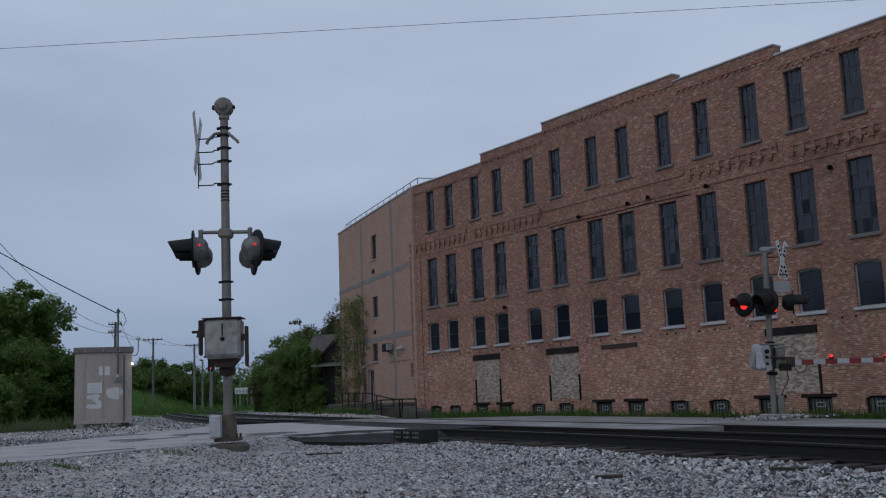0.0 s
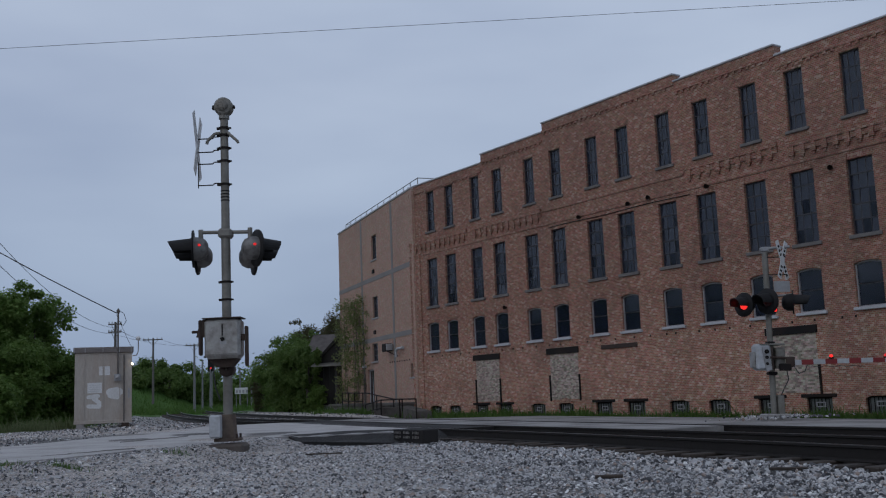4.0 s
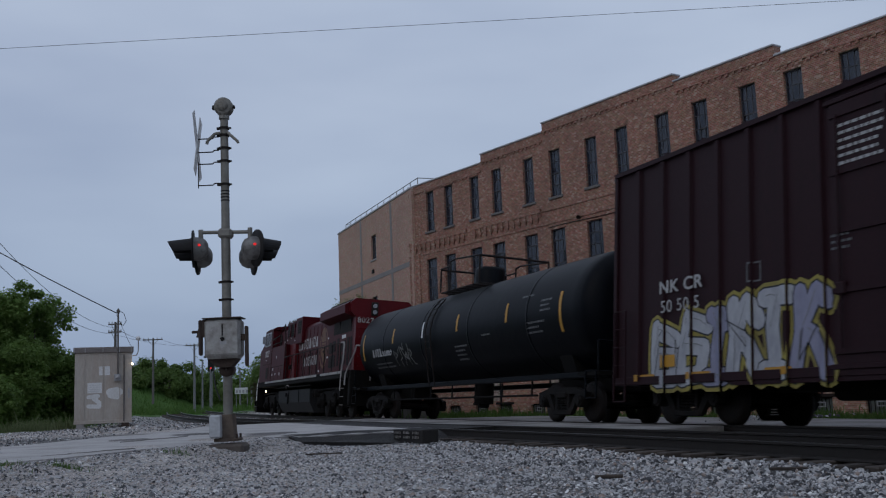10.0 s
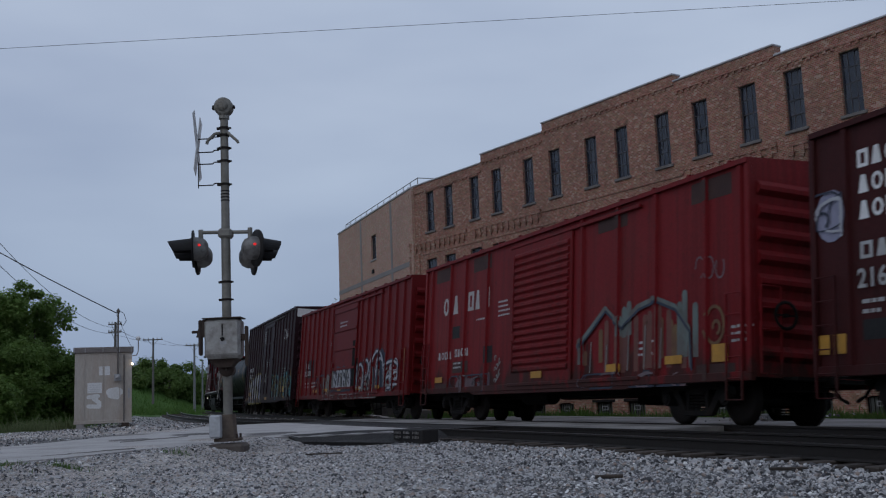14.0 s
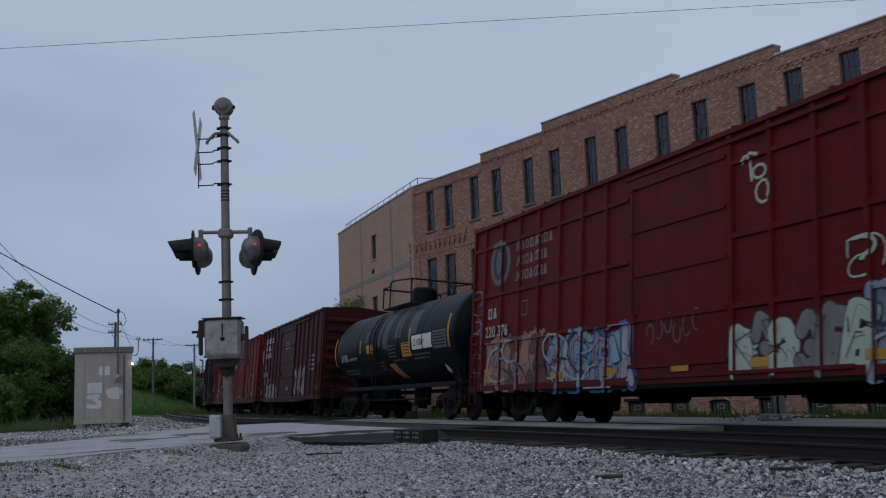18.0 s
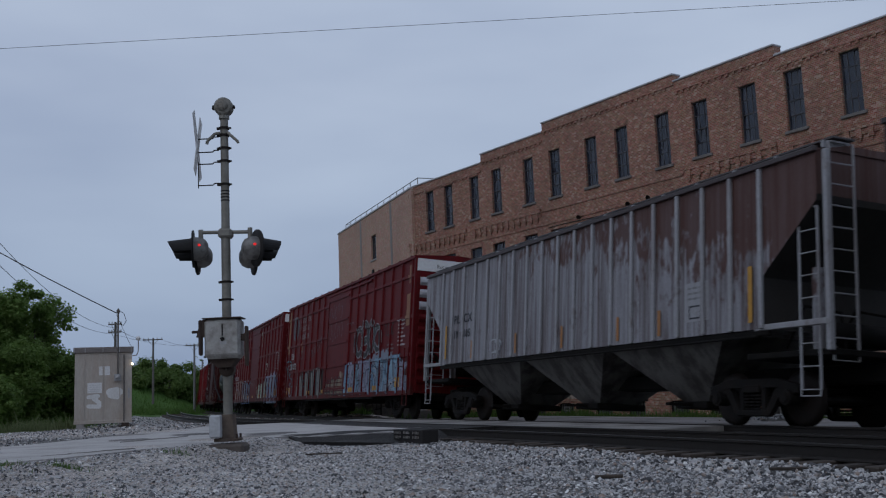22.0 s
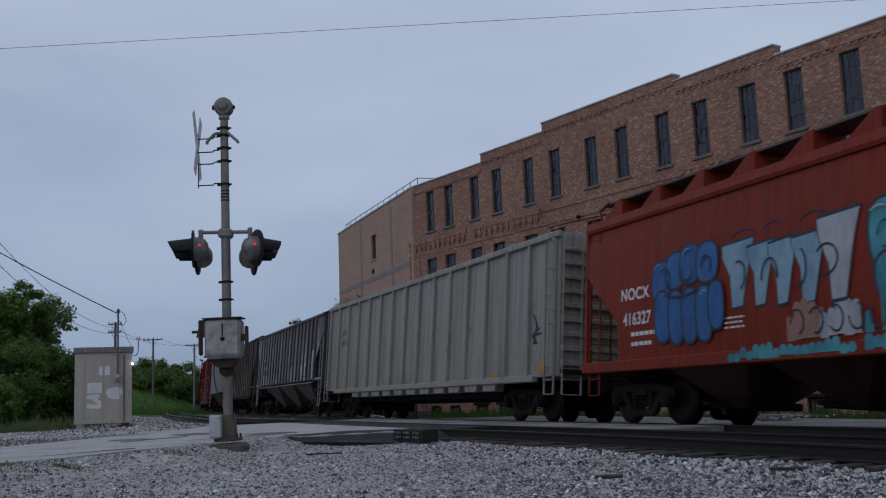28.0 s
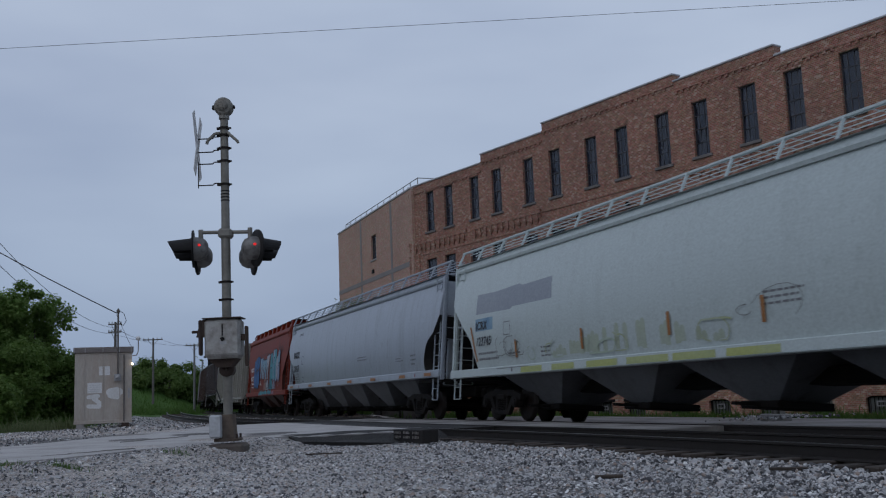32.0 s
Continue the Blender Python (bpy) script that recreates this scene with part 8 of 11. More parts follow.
    part("mirror", Shape().box(X(2.66), X(2.6), 1.5, 1.66, 3.9, 4.32, 0.015), LIGHT_GREY, cab_)
    part("windshield", Shape().prism([(X(2.16), 3.9), (X(2.40), 4.44), (X(2.37), 4.46), (X(2.13), 3.92)], "y", -1.25, 1.25), GLASS, cab_)
    box("side_louvre", 3.25, 3.85, 1.465, 1.48, 1.95, 2.55, BLACK_IRON, cab_, "dark side louvre", 0.01)
    for d0, d1, z in ((2.2, 4.7, 2.72), (4.05, 4.1, 1.85)):
        box("panel_seam", d0, d1, 1.47, 1.476, z, z + (0.02 if d1 - d0 > 1 else 0.9), UNDER, cab_)
    box("seam_post", 4.66, 4.70, 1.47, 1.478, 1.82, 3.6, UNDER, cab_)
    for d, z in ((3.6, 2.82), (3.1, 2.98)):
        box("door_latch", d, d + 0.18, 1.47, 1.49, z, z + 0.05, UNDER, cab_)
    part("roof_horn", Shape().lathe((X(3.9), 0.25, 4.9), (X(3.4), 0.25, 4.9), [(0, 0.03), (0.6, 0.05), (1, 0.12)], 12), BLACK_IRON, cab_)
    # full-width cabinet behind the cab, narrower body above it
    cab2 = box("equipment_cabinet", 4.78, 8.33, -1.46, 1.46, 1.79, 3.57, P, None, "dull red equipment cabinet", 0.02)
    for d in (5.7, 6.9, 7.6):
        box("door_seam", d, d + 0.02, 1.46, 1.466, 1.85, 2.5, UNDER, cab2)
    box("door_seam", 4.82, 8.3, 1.46, 1.466, 2.5, 2.52, UNDER, cab2)
    for d, z in ((5.25, 2.34), (6.0, 2.06), (7.15, 2.04), (5.1, 2.05), (6.1, 2.95)):
        box("marker_square", d, d + 0.13, 1.46, 1.472, z, z + 0.12, PLATE_WHITE, cab2, "small white square")
    up = box("upper_body", 4.78, 9.44, -1.08, 1.08, 3.55, 4.42, P, None, "", 0.03)
    part("cab_rear_window", Shape().lathe((X(5.25), 1.07, 4.0), (X(5.25), 1.10, 4.0), [(0, 0.3), (1, 0.3), (1, 0.01)], 20), BLACK_IRON, up, "dark oval window")
    for d0, d1 in ((7.05, 7.62), (7.9, 8.7)):
        g = box("intake_grille", d0, d1, 1.06, 1.10, 3.98, 4.62, BLACK_IRON, up, "black intake grille")
        for k in range(6):
            box("slat", d0 + 0.03, d1 - 0.03, 1.10, 1.115, 4.03 + k * 0.1, 4.06 + k * 0.1, UNDER, g)
        box("grille_post", d1, d1 + 0.14, 1.04, 1.12, 3.9, 4.68, P, g)
    box("grille_cap", 6.9, 8.95, -1.1, 1.12, 4.62, 4.72, P, up)
    for d, z in ((6.2, 3.78), (6.85, 3.85), (7.7, 3.9), (8.8, 3.72)):
        box("white_label", d, d + 0.2, 1.08, 1.088, z, z + 0.06, PLATE_WHITE, up)
    box("stair_bulkhead", 8.33, 9.75, -1.2, 1.2, 1.79, 3.55, LOCO_FRESH, None, "brighter red bulkhead beside the steps", 0.02)
    box("bulkhead_door", 9.0, 9.55, 1.2, 1.215, 1.95, 3.3, LOCO_FRESH, car)
    box("step_plate", 8.45, 8.9, 1.2, 1.26, 2.3, 2.5, UNDER, car)
    bb = box("blower_box", 9.44, 11.0, -1.18, 1.18, 3.5, 4.79, P, None, "", 0.03)
    g = box("blower_grille", 9.98, 10.78, 1.17, 1.19, 3.97, 4.62, BLACK_IRON, bb, "black blower grille")
    for k in range(5):
        box("slat", 10.02, 10.74, 1.19, 1.2, 4.03 + k * 0.12, 4.06 + k * 0.12, UNDER, g)
    # engine hood with its doors
    hood = part("engine_hood", Shape().prism([(-1.0, 1.79), (-1.0, 4.2), (-0.82, 4.38), (0.82, 4.38), (1.0, 4.2), (1.0, 1.79)], "x", X(16.2), X(9.6)), P, car, "dull red engine hood")
    for k in range(8):
        d = 9.85 + k * 0.79
        dr = part("hood_door", Shape().box(X(d + 0.75), X(d + 0.04), 1.0, 1.02, 1.95, 4.1, 0.008), P, hood)
        box("latch", d + 0.66, d + 0.71, 1.02, 1.045, 2.75, 2.9, BLACK_IRON, dr)
        for z in (2.2, 3.85):
            part("hinge", Shape().cyl((X(d + 0.06), 1.025, z - 0.06), (X(d + 0.06), 1.025, z + 0.06), 0.018, n=6), P, dr)
    box("hood_vent", 11.3, 12.6, -0.5, 0.5, 4.36, 4.46, BLACK_IRON, hood)
    box("exhaust_stack", 13.3, 14.1, -0.3, 0.3, 4.36, 4.6, BLACK_IRON, hood, "", 0.03)
    # radiator section: narrow body, overhanging wings, slanted screens under them
    rb = box("radiator_body", 16.2, 20.45, -1.05, 1.05, 1.79, 4.0, P, None, "", 0.03)
    part("radiator_wing", Shape().prism([(-1.05, 3.92), (-1.48, 4.08), (-1.48, 4.42), (-1.15, 4.62), (1.15, 4.62), (1.48, 4.42), (1.48, 4.08), (1.05, 3.92)], "x", X(20.55), X(16.14)), P, car, "overhanging radiator housing")
    box("radiator_screen", 16.5, 20.2, -1.1, 1.1, 4.62, 4.69, BLACK_IRON)
    for d0, d1 in ((17.35, 18.3), (18.45, 20.15)):
        sl = Shape().add([(X(d0 - 0.2), 1.06, 3.42), (X(d1), 1.06, 3.42), (X(d1), 1.1, 3.92), (X(d0), 1.1, 3.92), (X(d0 - 0.2), 1.0, 3.42), (X(d1), 1.0, 3.42), (X(d1), 1.0, 3.92), (X(d0), 1.0, 3.92)], [(0, 1, 2, 3), (4, 7, 6, 5), (0, 4, 5, 1), (3, 2, 6, 7), (0, 3, 7, 4), (1, 5, 6, 2)])
        part("wing_screen", sl, BLACK_IRON, rb, "black slanted radiator screen")
    for d0, d1, z0, z1 in ((16.44, 16.94, 2.67, 3.15), (16.44, 16.94, 2.06, 2.58), (17.08, 17.58, 2.70, 3.18), (17.08, 17.58, 2.08, 2.6), (17.85, 18.2, 2.1, 3.25), (18.6, 19.3, 2.1, 2.55), (18.6, 19.3, 2.66, 3.1), (19.5, 19.85, 2.05, 3.2), (20.0, 20.3, 2.05, 3.2)):
        g = box("side_grille", d0, d1, 1.045, 1.06, z0, z1, BLACK_IRON, rb, "black louvred side grille", 0.005)
        for k in range(int((z1 - z0) / 0.13)):
            z = z0 + 0.04 + k * 0.13
            part("louvre", Shape().prism([(1.06, z), (1.085, z), (1.06, z + 0.06)], "x", X(d1) + 0.03, X(d0) - 0.03), BLACK_IRON, g)
    box("notice", 18.65, 19.25, 1.05, 1.062, 3.2, 3.34, PLATE_WHITE, rb, "small white notice")
    for d, z in ((15.95, 3.35), (14.35, 1.98), (15.9, 2.52)):
        box("white_label", d, d + 0.2, 1.02, 1.03, z, z + 0.07, PLATE_WHITE, hood)
    he = part("hood_end", Shape().prism([(-1.05, 1.79), (-1.05, 3.95), (-1.3, 4.15), (-1.3, 4.5), (-1.1, 4.68), (1.1, 4.68), (1.3, 4.5), (1.3, 4.15), (1.05, 3.95), (1.05, 1.79)], "x", X(20.75), X(20.45)), LOCO_FRESH, car, "brighter red end of the hood")
    lamp = box("rear_lamp_housing", 20.75, 20.82, 0.18, 0.46, 4.02, 4.56, BLACK_IRON, he, "", 0.02)
    for z in (4.16, 4.41):
        part("rear_headlamp", Shape().cyl((X(20.82), 0.32, z), (X(20.85), 0.32, z), 0.085, n=14), LIGHT_GREY, lamp)
    for z in (2.25, 2.55):
        part("marker_lamp", Shape().cyl((X(20.75), 0.35, z), (X(20.79), 0.35, z), 0.05, n=10), ORANGE_STRIPE, he)
    for k in range(6):
        part("grab_iron", Shape().tube([(X(20.75), 0.92, 2.0 + k * 0.38), (X(20.82), 0.9, 2.0 + k * 0.38), (X(20.82), 0.5, 2.0 + k * 0.38), (X(20.75), 0.48, 2.0 + k * 0.38)], 0.014), LOCO_FRESH, he)
    # walkway rails
    for sy in (1, -1):
        rl = Shape().tube([(X(8.25), sy * 1.45, 2.9), (X(20.3), sy * 1.45, 2.92)], 0.026)
        for k in range(9):
            d = 8.9 + k * 1.4
            rl.cyl((X(d), sy * 1.45, 1.79), (X(d), sy * 1.45, 2.9), 0.024, n=6)
        rl.tube([(X(4.75), sy * 1.46, 4.0), (X(6.9), sy * 1.46, 4.12), (X(8.0), sy * 1.44, 4.6), (X(8.5), sy * 1.45, 3.5), (X(8.7), sy * 1.45, 2.9)], 0.028)
        rl.tube([(X(4.75), sy * 1.46, 3.72), (X(8.4), sy * 1.46, 3.78)], 0.02)
        for d in (5.6, 6.9):
            rl.cyl((X(d), sy * 1.45, 3.57), (X(d), sy * 1.45, 4.1), 0.022, n=6)
        part("handrail", rl, BLACK_IRON, car, "thin black handrail")
        st = Shape().tube([(X(20.2), sy * 1.46, 2.92), (X(20.72), sy * 1.48, 2.9), (X(20.86), sy * 1.5, 2.78), (X(20.8), sy * 1.5, 2.2), (X(20.6), sy * 1.5, 1.75), (X(20.56), sy * 1.5, 1.0)], 0.032)
        st.tube([(X(22.5), sy * 1.0, 2.68), (X(22.32), sy * 1.4, 2.68), (X(22.24), sy * 1.42, 2.45), (X(21.27), sy * 1.5, 1.64), (X(21.23), sy * 1.5, 1.2)], 0.032)
        part("rear_grab_rail", st, MARK_WHITE, car, "white curved grab rail")
        st = Shape().tube([(X(1.15), sy * 1.44, 2.15), (X(0.75), sy * 1.45, 1.75), (X(0.62), sy * 1.45, 1.5), (X(0.66), sy * 1.45, 0.75)], 0.028)
        st.tube([(X(1.15), sy * 1.35, 1.9), (X(0.95), sy * 1.48, 1.7), (X(1.0), sy * 1.48, 0.8)], 0.028)
        part("front_grab_rail", st, PLATE_WHITE, car, "white front grab rail")
        for d in (0.85, 20.9):
            a, b = sorted((sy * 1.15, sy * 1.5))
            well = part("step_well", Shape().box(X(d) - 0.3, X(d) + 0.3, a, b, 1.5, 1.54), UNDER, car)
            for k in range(4):
                part("tread", Shape().box(X(d) - 0.275, X(d) + 0.28, a, b, 0.42 + k * 0.32, 0.46 + k * 0.32), UNDER, well)
            for e in (-0.3, 0.28):
                part("stringer", Shape().box(X(d) + e, X(d) + e + 0.025, a, b, 0.42, 1.5), UNDER, well)
            for k in range(3):
                e0, e1 = sorted((sy * 1.5, sy * 1.515))
                box("step_edge", d - 0.26, d + 0.26, e0, e1, 0.44 + k * 0.32, 0.465 + k * 0.32, BAND, car, "pale step edge")
    part("pilot", Shape().box(X(1.1), X(0.75), -1.45, 1.45, 0.7, 1.5, 0.03), UNDER, car)
    part("plow", Shape().prism([(X(0.3), 0.12), (X(0.8), 0.12), (X(0.8), 1.05), (X(0.6), 1.05)], "y", -1.42, 1.42), UNDER, car, "black snow plow")
    part("rear_pilot", Shape().box(X(21.75), X(21.45), -1.42, 1.42, 0.45, 1.79, 0.03), UNDER, car)
    part("mu_hose", Shape().tube([(X(21.75), 0.7, 1.75), (X(21.9), 0.72, 1.95), (X(22.0), 0.7, 1.85), (X(21.95), 0.68, 1.4)], 0.03), BAND, car)
    part("ditch_light", Shape().lathe((X(0.78), 1.1, 1.32), (X(0.68), 1.1, 1.32), [(0, 0.1), (1, 0.11), (1, 0.01)], 14), LAMP_WHITE, car, "lit ditch lamp")
    part("step_lamp", Shape().box(X(2.9), X(2.76), 1.3, 1.36, 1.24, 1.31, 0.01), LAMP_WHITE, car, "small lit step lamp")
    for d in (4.2, 17.7):
        t = part("truck", BIG_TRUCK, TRUCK_STEEL, car, "three-axle dark truck")
        t.matrix_local = pose(X(d), 0, 0)
        for k in (-2.1, 0.0, 2.1):
            w = part("wheelset", WHEELS_BIG, WHEEL, t)
            w.matrix_local = pose(k, 0, 0)
        part("truck_pipe", Shape().tube([(X(d + 2.5), 1.2, 1.1), (X(d + 1.0), 1.22, 1.16), (X(d - 1.0), 1.22, 1.14), (X(d - 2.5), 1.2, 1.1)], 0.03), UNDER, car)
    for x, rz in ((h - 0.3, 0), (-h + 0.75, 180)):
        c = part("coupler", COUPLER, UNDER, car)
        c.matrix_local = pose(x, 0, 0, 0, 0, rz)
    digits(car, h, 2.78, 3.14, 0.50, "8027", 1.475, PLATE_WHITE, 1.1, label="white cab number")
    back = Matrix(((0, 0, -1, 0), (-1, 0, 0, 0), (0, 1, 0, 0), (0, 0, 0, 1)))
    for y in (1.0, -0.3):
        letters("rear_number", "8027", 0.30, MARK_WHITE, car, Matrix.Translation((X(20.755), y, 3.72)) @ back, "white number", 1.05, True)
    fl2 = Flank(car, 1.022, (), 1.022)
    mark_bars(fl2, X(9.76), 3.16, (0.46, 0.46, 0.48, 0.46, 0.48, 0.2, 0.46, 0.48), 0.48, MARK_WHITE, 0.115, label="row of white block shapes")
    mark_bars(fl2, X(11.08), 2.34, (0.40, 0.40, 0.40, 0.18, 0.38, 0.18, 0.42), 0.44, MARK_WHITE, 0.1, label="row of white block shapes")
    cx, cz = X(15.24), 3.02
    fl2.lay("emblem_ring", [disc(cx, cz, 0.80, 36, 0.92)], GOLD, "faded gold oval ring", 0.002)
    fl2.lay("emblem_ground", [disc(cx, cz, 0.67, 36, 0.79)], LOCO_RED, "", 0.004)
    fl2.lay("emblem_shield", [rect(cx - 0.42, cx + 0.42, cz - 0.3, cz + 0.5), [(cx - 0.42, cz - 0.3), (cx + 0.42, cz - 0.3), (cx, cz - 0.68)], disc(cx, cz + 0.55, 0.3)], GOLD, "faded gold shield shape", 0.006)
    fl2.lay("emblem_band", [rect(cx - 0.34, cx + 0.34, cz - 0.2 + 0.14 * k, cz - 0.15 + 0.14 * k) for k in range(4)], LOCO_RED, "", 0.010)
    fl = Flank(car, 1.472, (), 1.472)
    small_print(fl, X(2.85), 2.98, 0.9, 0.07, 1, PLATE_WHITE, 1)
    return car


locomotive()

# black tank car behind the locomotive
car, fl, h = tank_car("long black tank car with yellow stripes", 21.75, 39.75, 1.45, 2.58, 9.15)
for d, z, m in ((1.24, 2.05, YELLOW), (4.5, 2.5, YELLOW), (7.3, 2.5, PLATE_WHITE), (10.1, 2.5, YELLOW), (13.4, 2.5, YELLOW), (16.3, 2.05, YELLOW)):
    fl.lay("reflector", fine_rects(h - d - 0.06, h - d + 0.06, z, z + (0.5 if 2 < d < 16 else 0.95)), m)
mark_bars(fl, h - 2.28, 2.12, (0.2, 0.2, 0.2, 0.2), 0.27, None, 0.05)
letters("number", "202065", 0.36, LETTER, car, side_at(h - 3.25, 1.42, 2.12), "white number", 0.95, True)
for d, z, w, n in ((9.8, 2.1, 0.9, 4), (11.8, 2.3, 0.7, 1), (14.5, 2.4, 1.0, 3), (14.2, 3.1, 0.8, 1), (15.3, 2.9, 0.6, 3), (2.4, 1.9, 2.0, 2)):
    small_print(fl, h - d, z, w, 0.12 * n, n, LETTER_DIM, 3)
r_ = random.Random(5)
fl.lay("graffiti", [q for k in range(5) for q in stroke([(h - 4.7 - k * 0.36 + r_.uniform(-0.2, 0.2), 1.75 + 0.12 * j + r_.uniform(-0.15, 0.15) * (j % 2) * 2) for j in range(6)], 0.035)], SPRAY["grey"], "thin grey scrawl", 0.006)

# dark maroon boxcar, tall
car, fl, h = boxcar("tall dark maroon boxcar with white end panels and graffiti", 40.44, 56.03, 5.28, BROWN, [0.9 + 0.86 * k for k in range(18)], (6.3, 9.7), "plug", excess=True)
graffiti(fl, h - 1.4, h - 6.1, 0.66, 2.25, ("white", "white", "lilac"), "black", 11, 4, 0.27, halo="yellow")
field(fl, h - 9.6, h - 15.4, 0.85, (1.5, 1.9, 1.5, 2.1, 1.7, 2.0, 1.4, 1.8, 1.3), SPRAY["navy"], 3, 0.6)
graffiti(fl, h - 9.7, h - 15.3, 0.78, 2.2, ("teal", "black", "teal", "navy"), "black", 12, 6, 0.2)
fl.lay("graffiti_line", [q for k in range(15) for q in stroke([(h - 9.9 - 0.37 * k, 0.95 + 0.2 * (k % 3)), (h - 10.05 - 0.37 * k, 1.4 + 0.18 * (k % 4))], 0.06)], SPRAY["yellow"], "ochre slashes", 0.05)
scribble(fl, h - 9.7, h - 15.0, 0.85, 2.1, ("teal", "yellow"), 7, 13, 0.03)
mark_bars(fl, h - 12.61, 3.82, (0.5, 0.5), 0.5, PLATE_WHITE, 0.3, label="two white block shapes")
letters("car_code", "NK CR", 0.34, LETTER, car, side_at(h - 1.68, 1.495, 2.48), "white code letters", 1.25, True)
letters("number", "50 50 5", 0.34, LETTER, car, side_at(h - 1.72, 1.495, 2.1), "white number", 1.1)
small_print(fl, h - 6.5, 4.62, 1.1, 0.85, 7, None, 2)
small_print(fl, h - 7.9, 2.85, 0.85, 0.3, 3, None, 2)
small_print(fl, h - 6.3, 2.9, 0.5, 0.3, 3, LETTER_DIM, 2)
small_print(fl, h - 12.9, 2.35, 1.0, 0.35, 3, None, 4)
fl.lay("painted_box", frame_rects(h - 4.6, h - 4.3, 2.4, 2.75, 0.03), LETTER_DIM, "small outlined square")
fl.lay("painted_blot", [disc(h - 7.5, 1.85, 0.12), rect(h - 7.75, h - 7.62, 1.75, 2.25)], LETTER, "white blots on the door")
reflectors(fl, [(h - d, 0.8) for d in (1.14, 2.9, 5.0, 8.3, 11.7, 13.5)], YELLOW, 0.13, 0.65, False)
reflectors(fl, [(h - 15.05, 1.25)], YELLOW, 0.12, 1.0)
fl.lay("yellow_plate", [rect(h - 13.6, h - 12.9, 1.15, 1.42), rect(h - 2.15, h - 1.75, 1.05, 1.28)], YELLOW, "yellow plates with bars", 0.03)

# red boxcar with ribbed sides
car, fl, h = boxcar("red boxcar with raised ribs and grey graffiti", 57.65, 73.08, 4.68, CAR_RED, [0.7 + 0.82 * k for k in range(18)], (5.9, 9.3), "panel")
graffiti(fl, h - 4.6, h - 5.9, 0.75, 1.8, ("grey",), "black", 20, 2, 0.3)
graffiti(fl, h - 6.0, h - 8.8, 1.05, 1.9, ("grey", "white"), "black", 21, 5, 0.2, halo="navy")
field(fl, h - 9.4, h - 10.6, 1.0, (1.9, 2.0, 1.5), SPRAY["navy"], 4, 0.75)
field(fl, h - 11.5, h - 12.8, 1.0, (1.7, 2.2, 2.3, 2.1), SPRAY["navy"], 14, 0.85)
field(fl, h - 10.6, h - 11.4, 0.95, (1.4, 1.7, 1.3), SPRAY["black"], 15, 0.6)
ARCS = [(12.0, 1.25, 0.85, 1.1, 0.5, 0.02), (12.35, 1.35, 0.45, 0.72, 0.5, 0.0), (9.95, 1.45, 0.42, 0.5, 0.6, -0.1), (10.7, 1.75, 0.3, 0.32, 0.9, 0.2), (13.6, 1.68, 0.75, 0.22, 0.45, -0.05), (13.9, 1.5, 0.42, 0.42, 0.2, -0.3), (13.4, 1.2, 0.35, 0.2, 0.1, 0.8)]
swirls(fl, h, ARCS, SPRAY["navy"], 0.19, 0.030)
swirls(fl, h, ARCS, SPRAY["white"], 0.085, 0.034)
swirls(fl, h, [(12.15, 1.1, 0.25, 0.6, 0.5, 0.0), (11.4, 1.3, 0.2, 0.5, 0.3, 0.8), (10.0, 1.2, 0.2, 0.25, 0.0, 0.8), (9.7, 1.7, 0.12, 0.25, 0.3, 0.9), (13.5, 1.0, 0.4, 0.14, 0.5, 1.1)], SPRAY["grey"], 0.055, 0.037)
scribble(fl, h - 9.4, h - 12.9, 1.0, 2.1, ("white", "black"), 7, 23, 0.028)
scribble(fl, h - 13.0, h - 14.3, 1.1, 2.0, ("grey", "white"), 4, 26, 0.06)
scribble(fl, h - 2.9, h - 6.0, 0.75, 1.7, ("navy", "rust"), 6, 24, 0.07)
r_ = random.Random(29)
fl.lay("graffiti_fill", [disc(h - 10.35 - 0.19 * (k % 6) + r_.uniform(-0.05, 0.05), 1.03 + 0.15 * (k // 6) + r_.uniform(-0.04, 0.04), r_.uniform(0.05, 0.085), 6) for k in range(24) if r_.random() < 0.8], SPRAY["grey"], "cluster of pale cube shapes", 0.05)
scribble(fl, h - 4.5, h - 12.0, 0.70, 0.85, ("grey",), 22, 25, 0.03)
fl.lay("smoke_stain", [rect(h - 9.22, h - 8.88, 1.05, 2.9), rect(h - 9.45, h - 9.22, 1.0, 2.2)], UNDER, "black smoke stain beside the door", 0.004)
fl.lay("dark_patch", [rect(h - 2.68, h - 1.17, 1.67, 2.44)], BROWN, "dark repainted patch")
mark_bars(fl, h - 1.3, 2.08, (0.22, 0.22), 0.24, None, 0.06)
letters("number", "215 690", 0.31, LETTER, car, side_at(h - 1.28, 1.50, 1.75), "white number", 1.0, True)
small_print(fl, h - 6.9, 3.75, 1.3, 0.28, 2, None, 2)
small_print(fl, h - 5.5, 3.0, 0.4, 0.15, 2, None, 2)
small_print(fl, h - 1.3, 1.45, 0.6, 0.3, 2, None, 2)
small_print(fl, h - 2.4, 1.45, 0.9, 0.3, 2, None, 3)
reflectors(fl, [(h - d, 1.0) for d in (3.3, 5.0, 7.3, 9.8, 12.15)], YELLOW, 0.13, 0.5, False)
reflectors(fl, [(h - 0.4, 1.0), (h - 14.95, 1.2)], ORANGE_DULL, 0.1, 1.1)

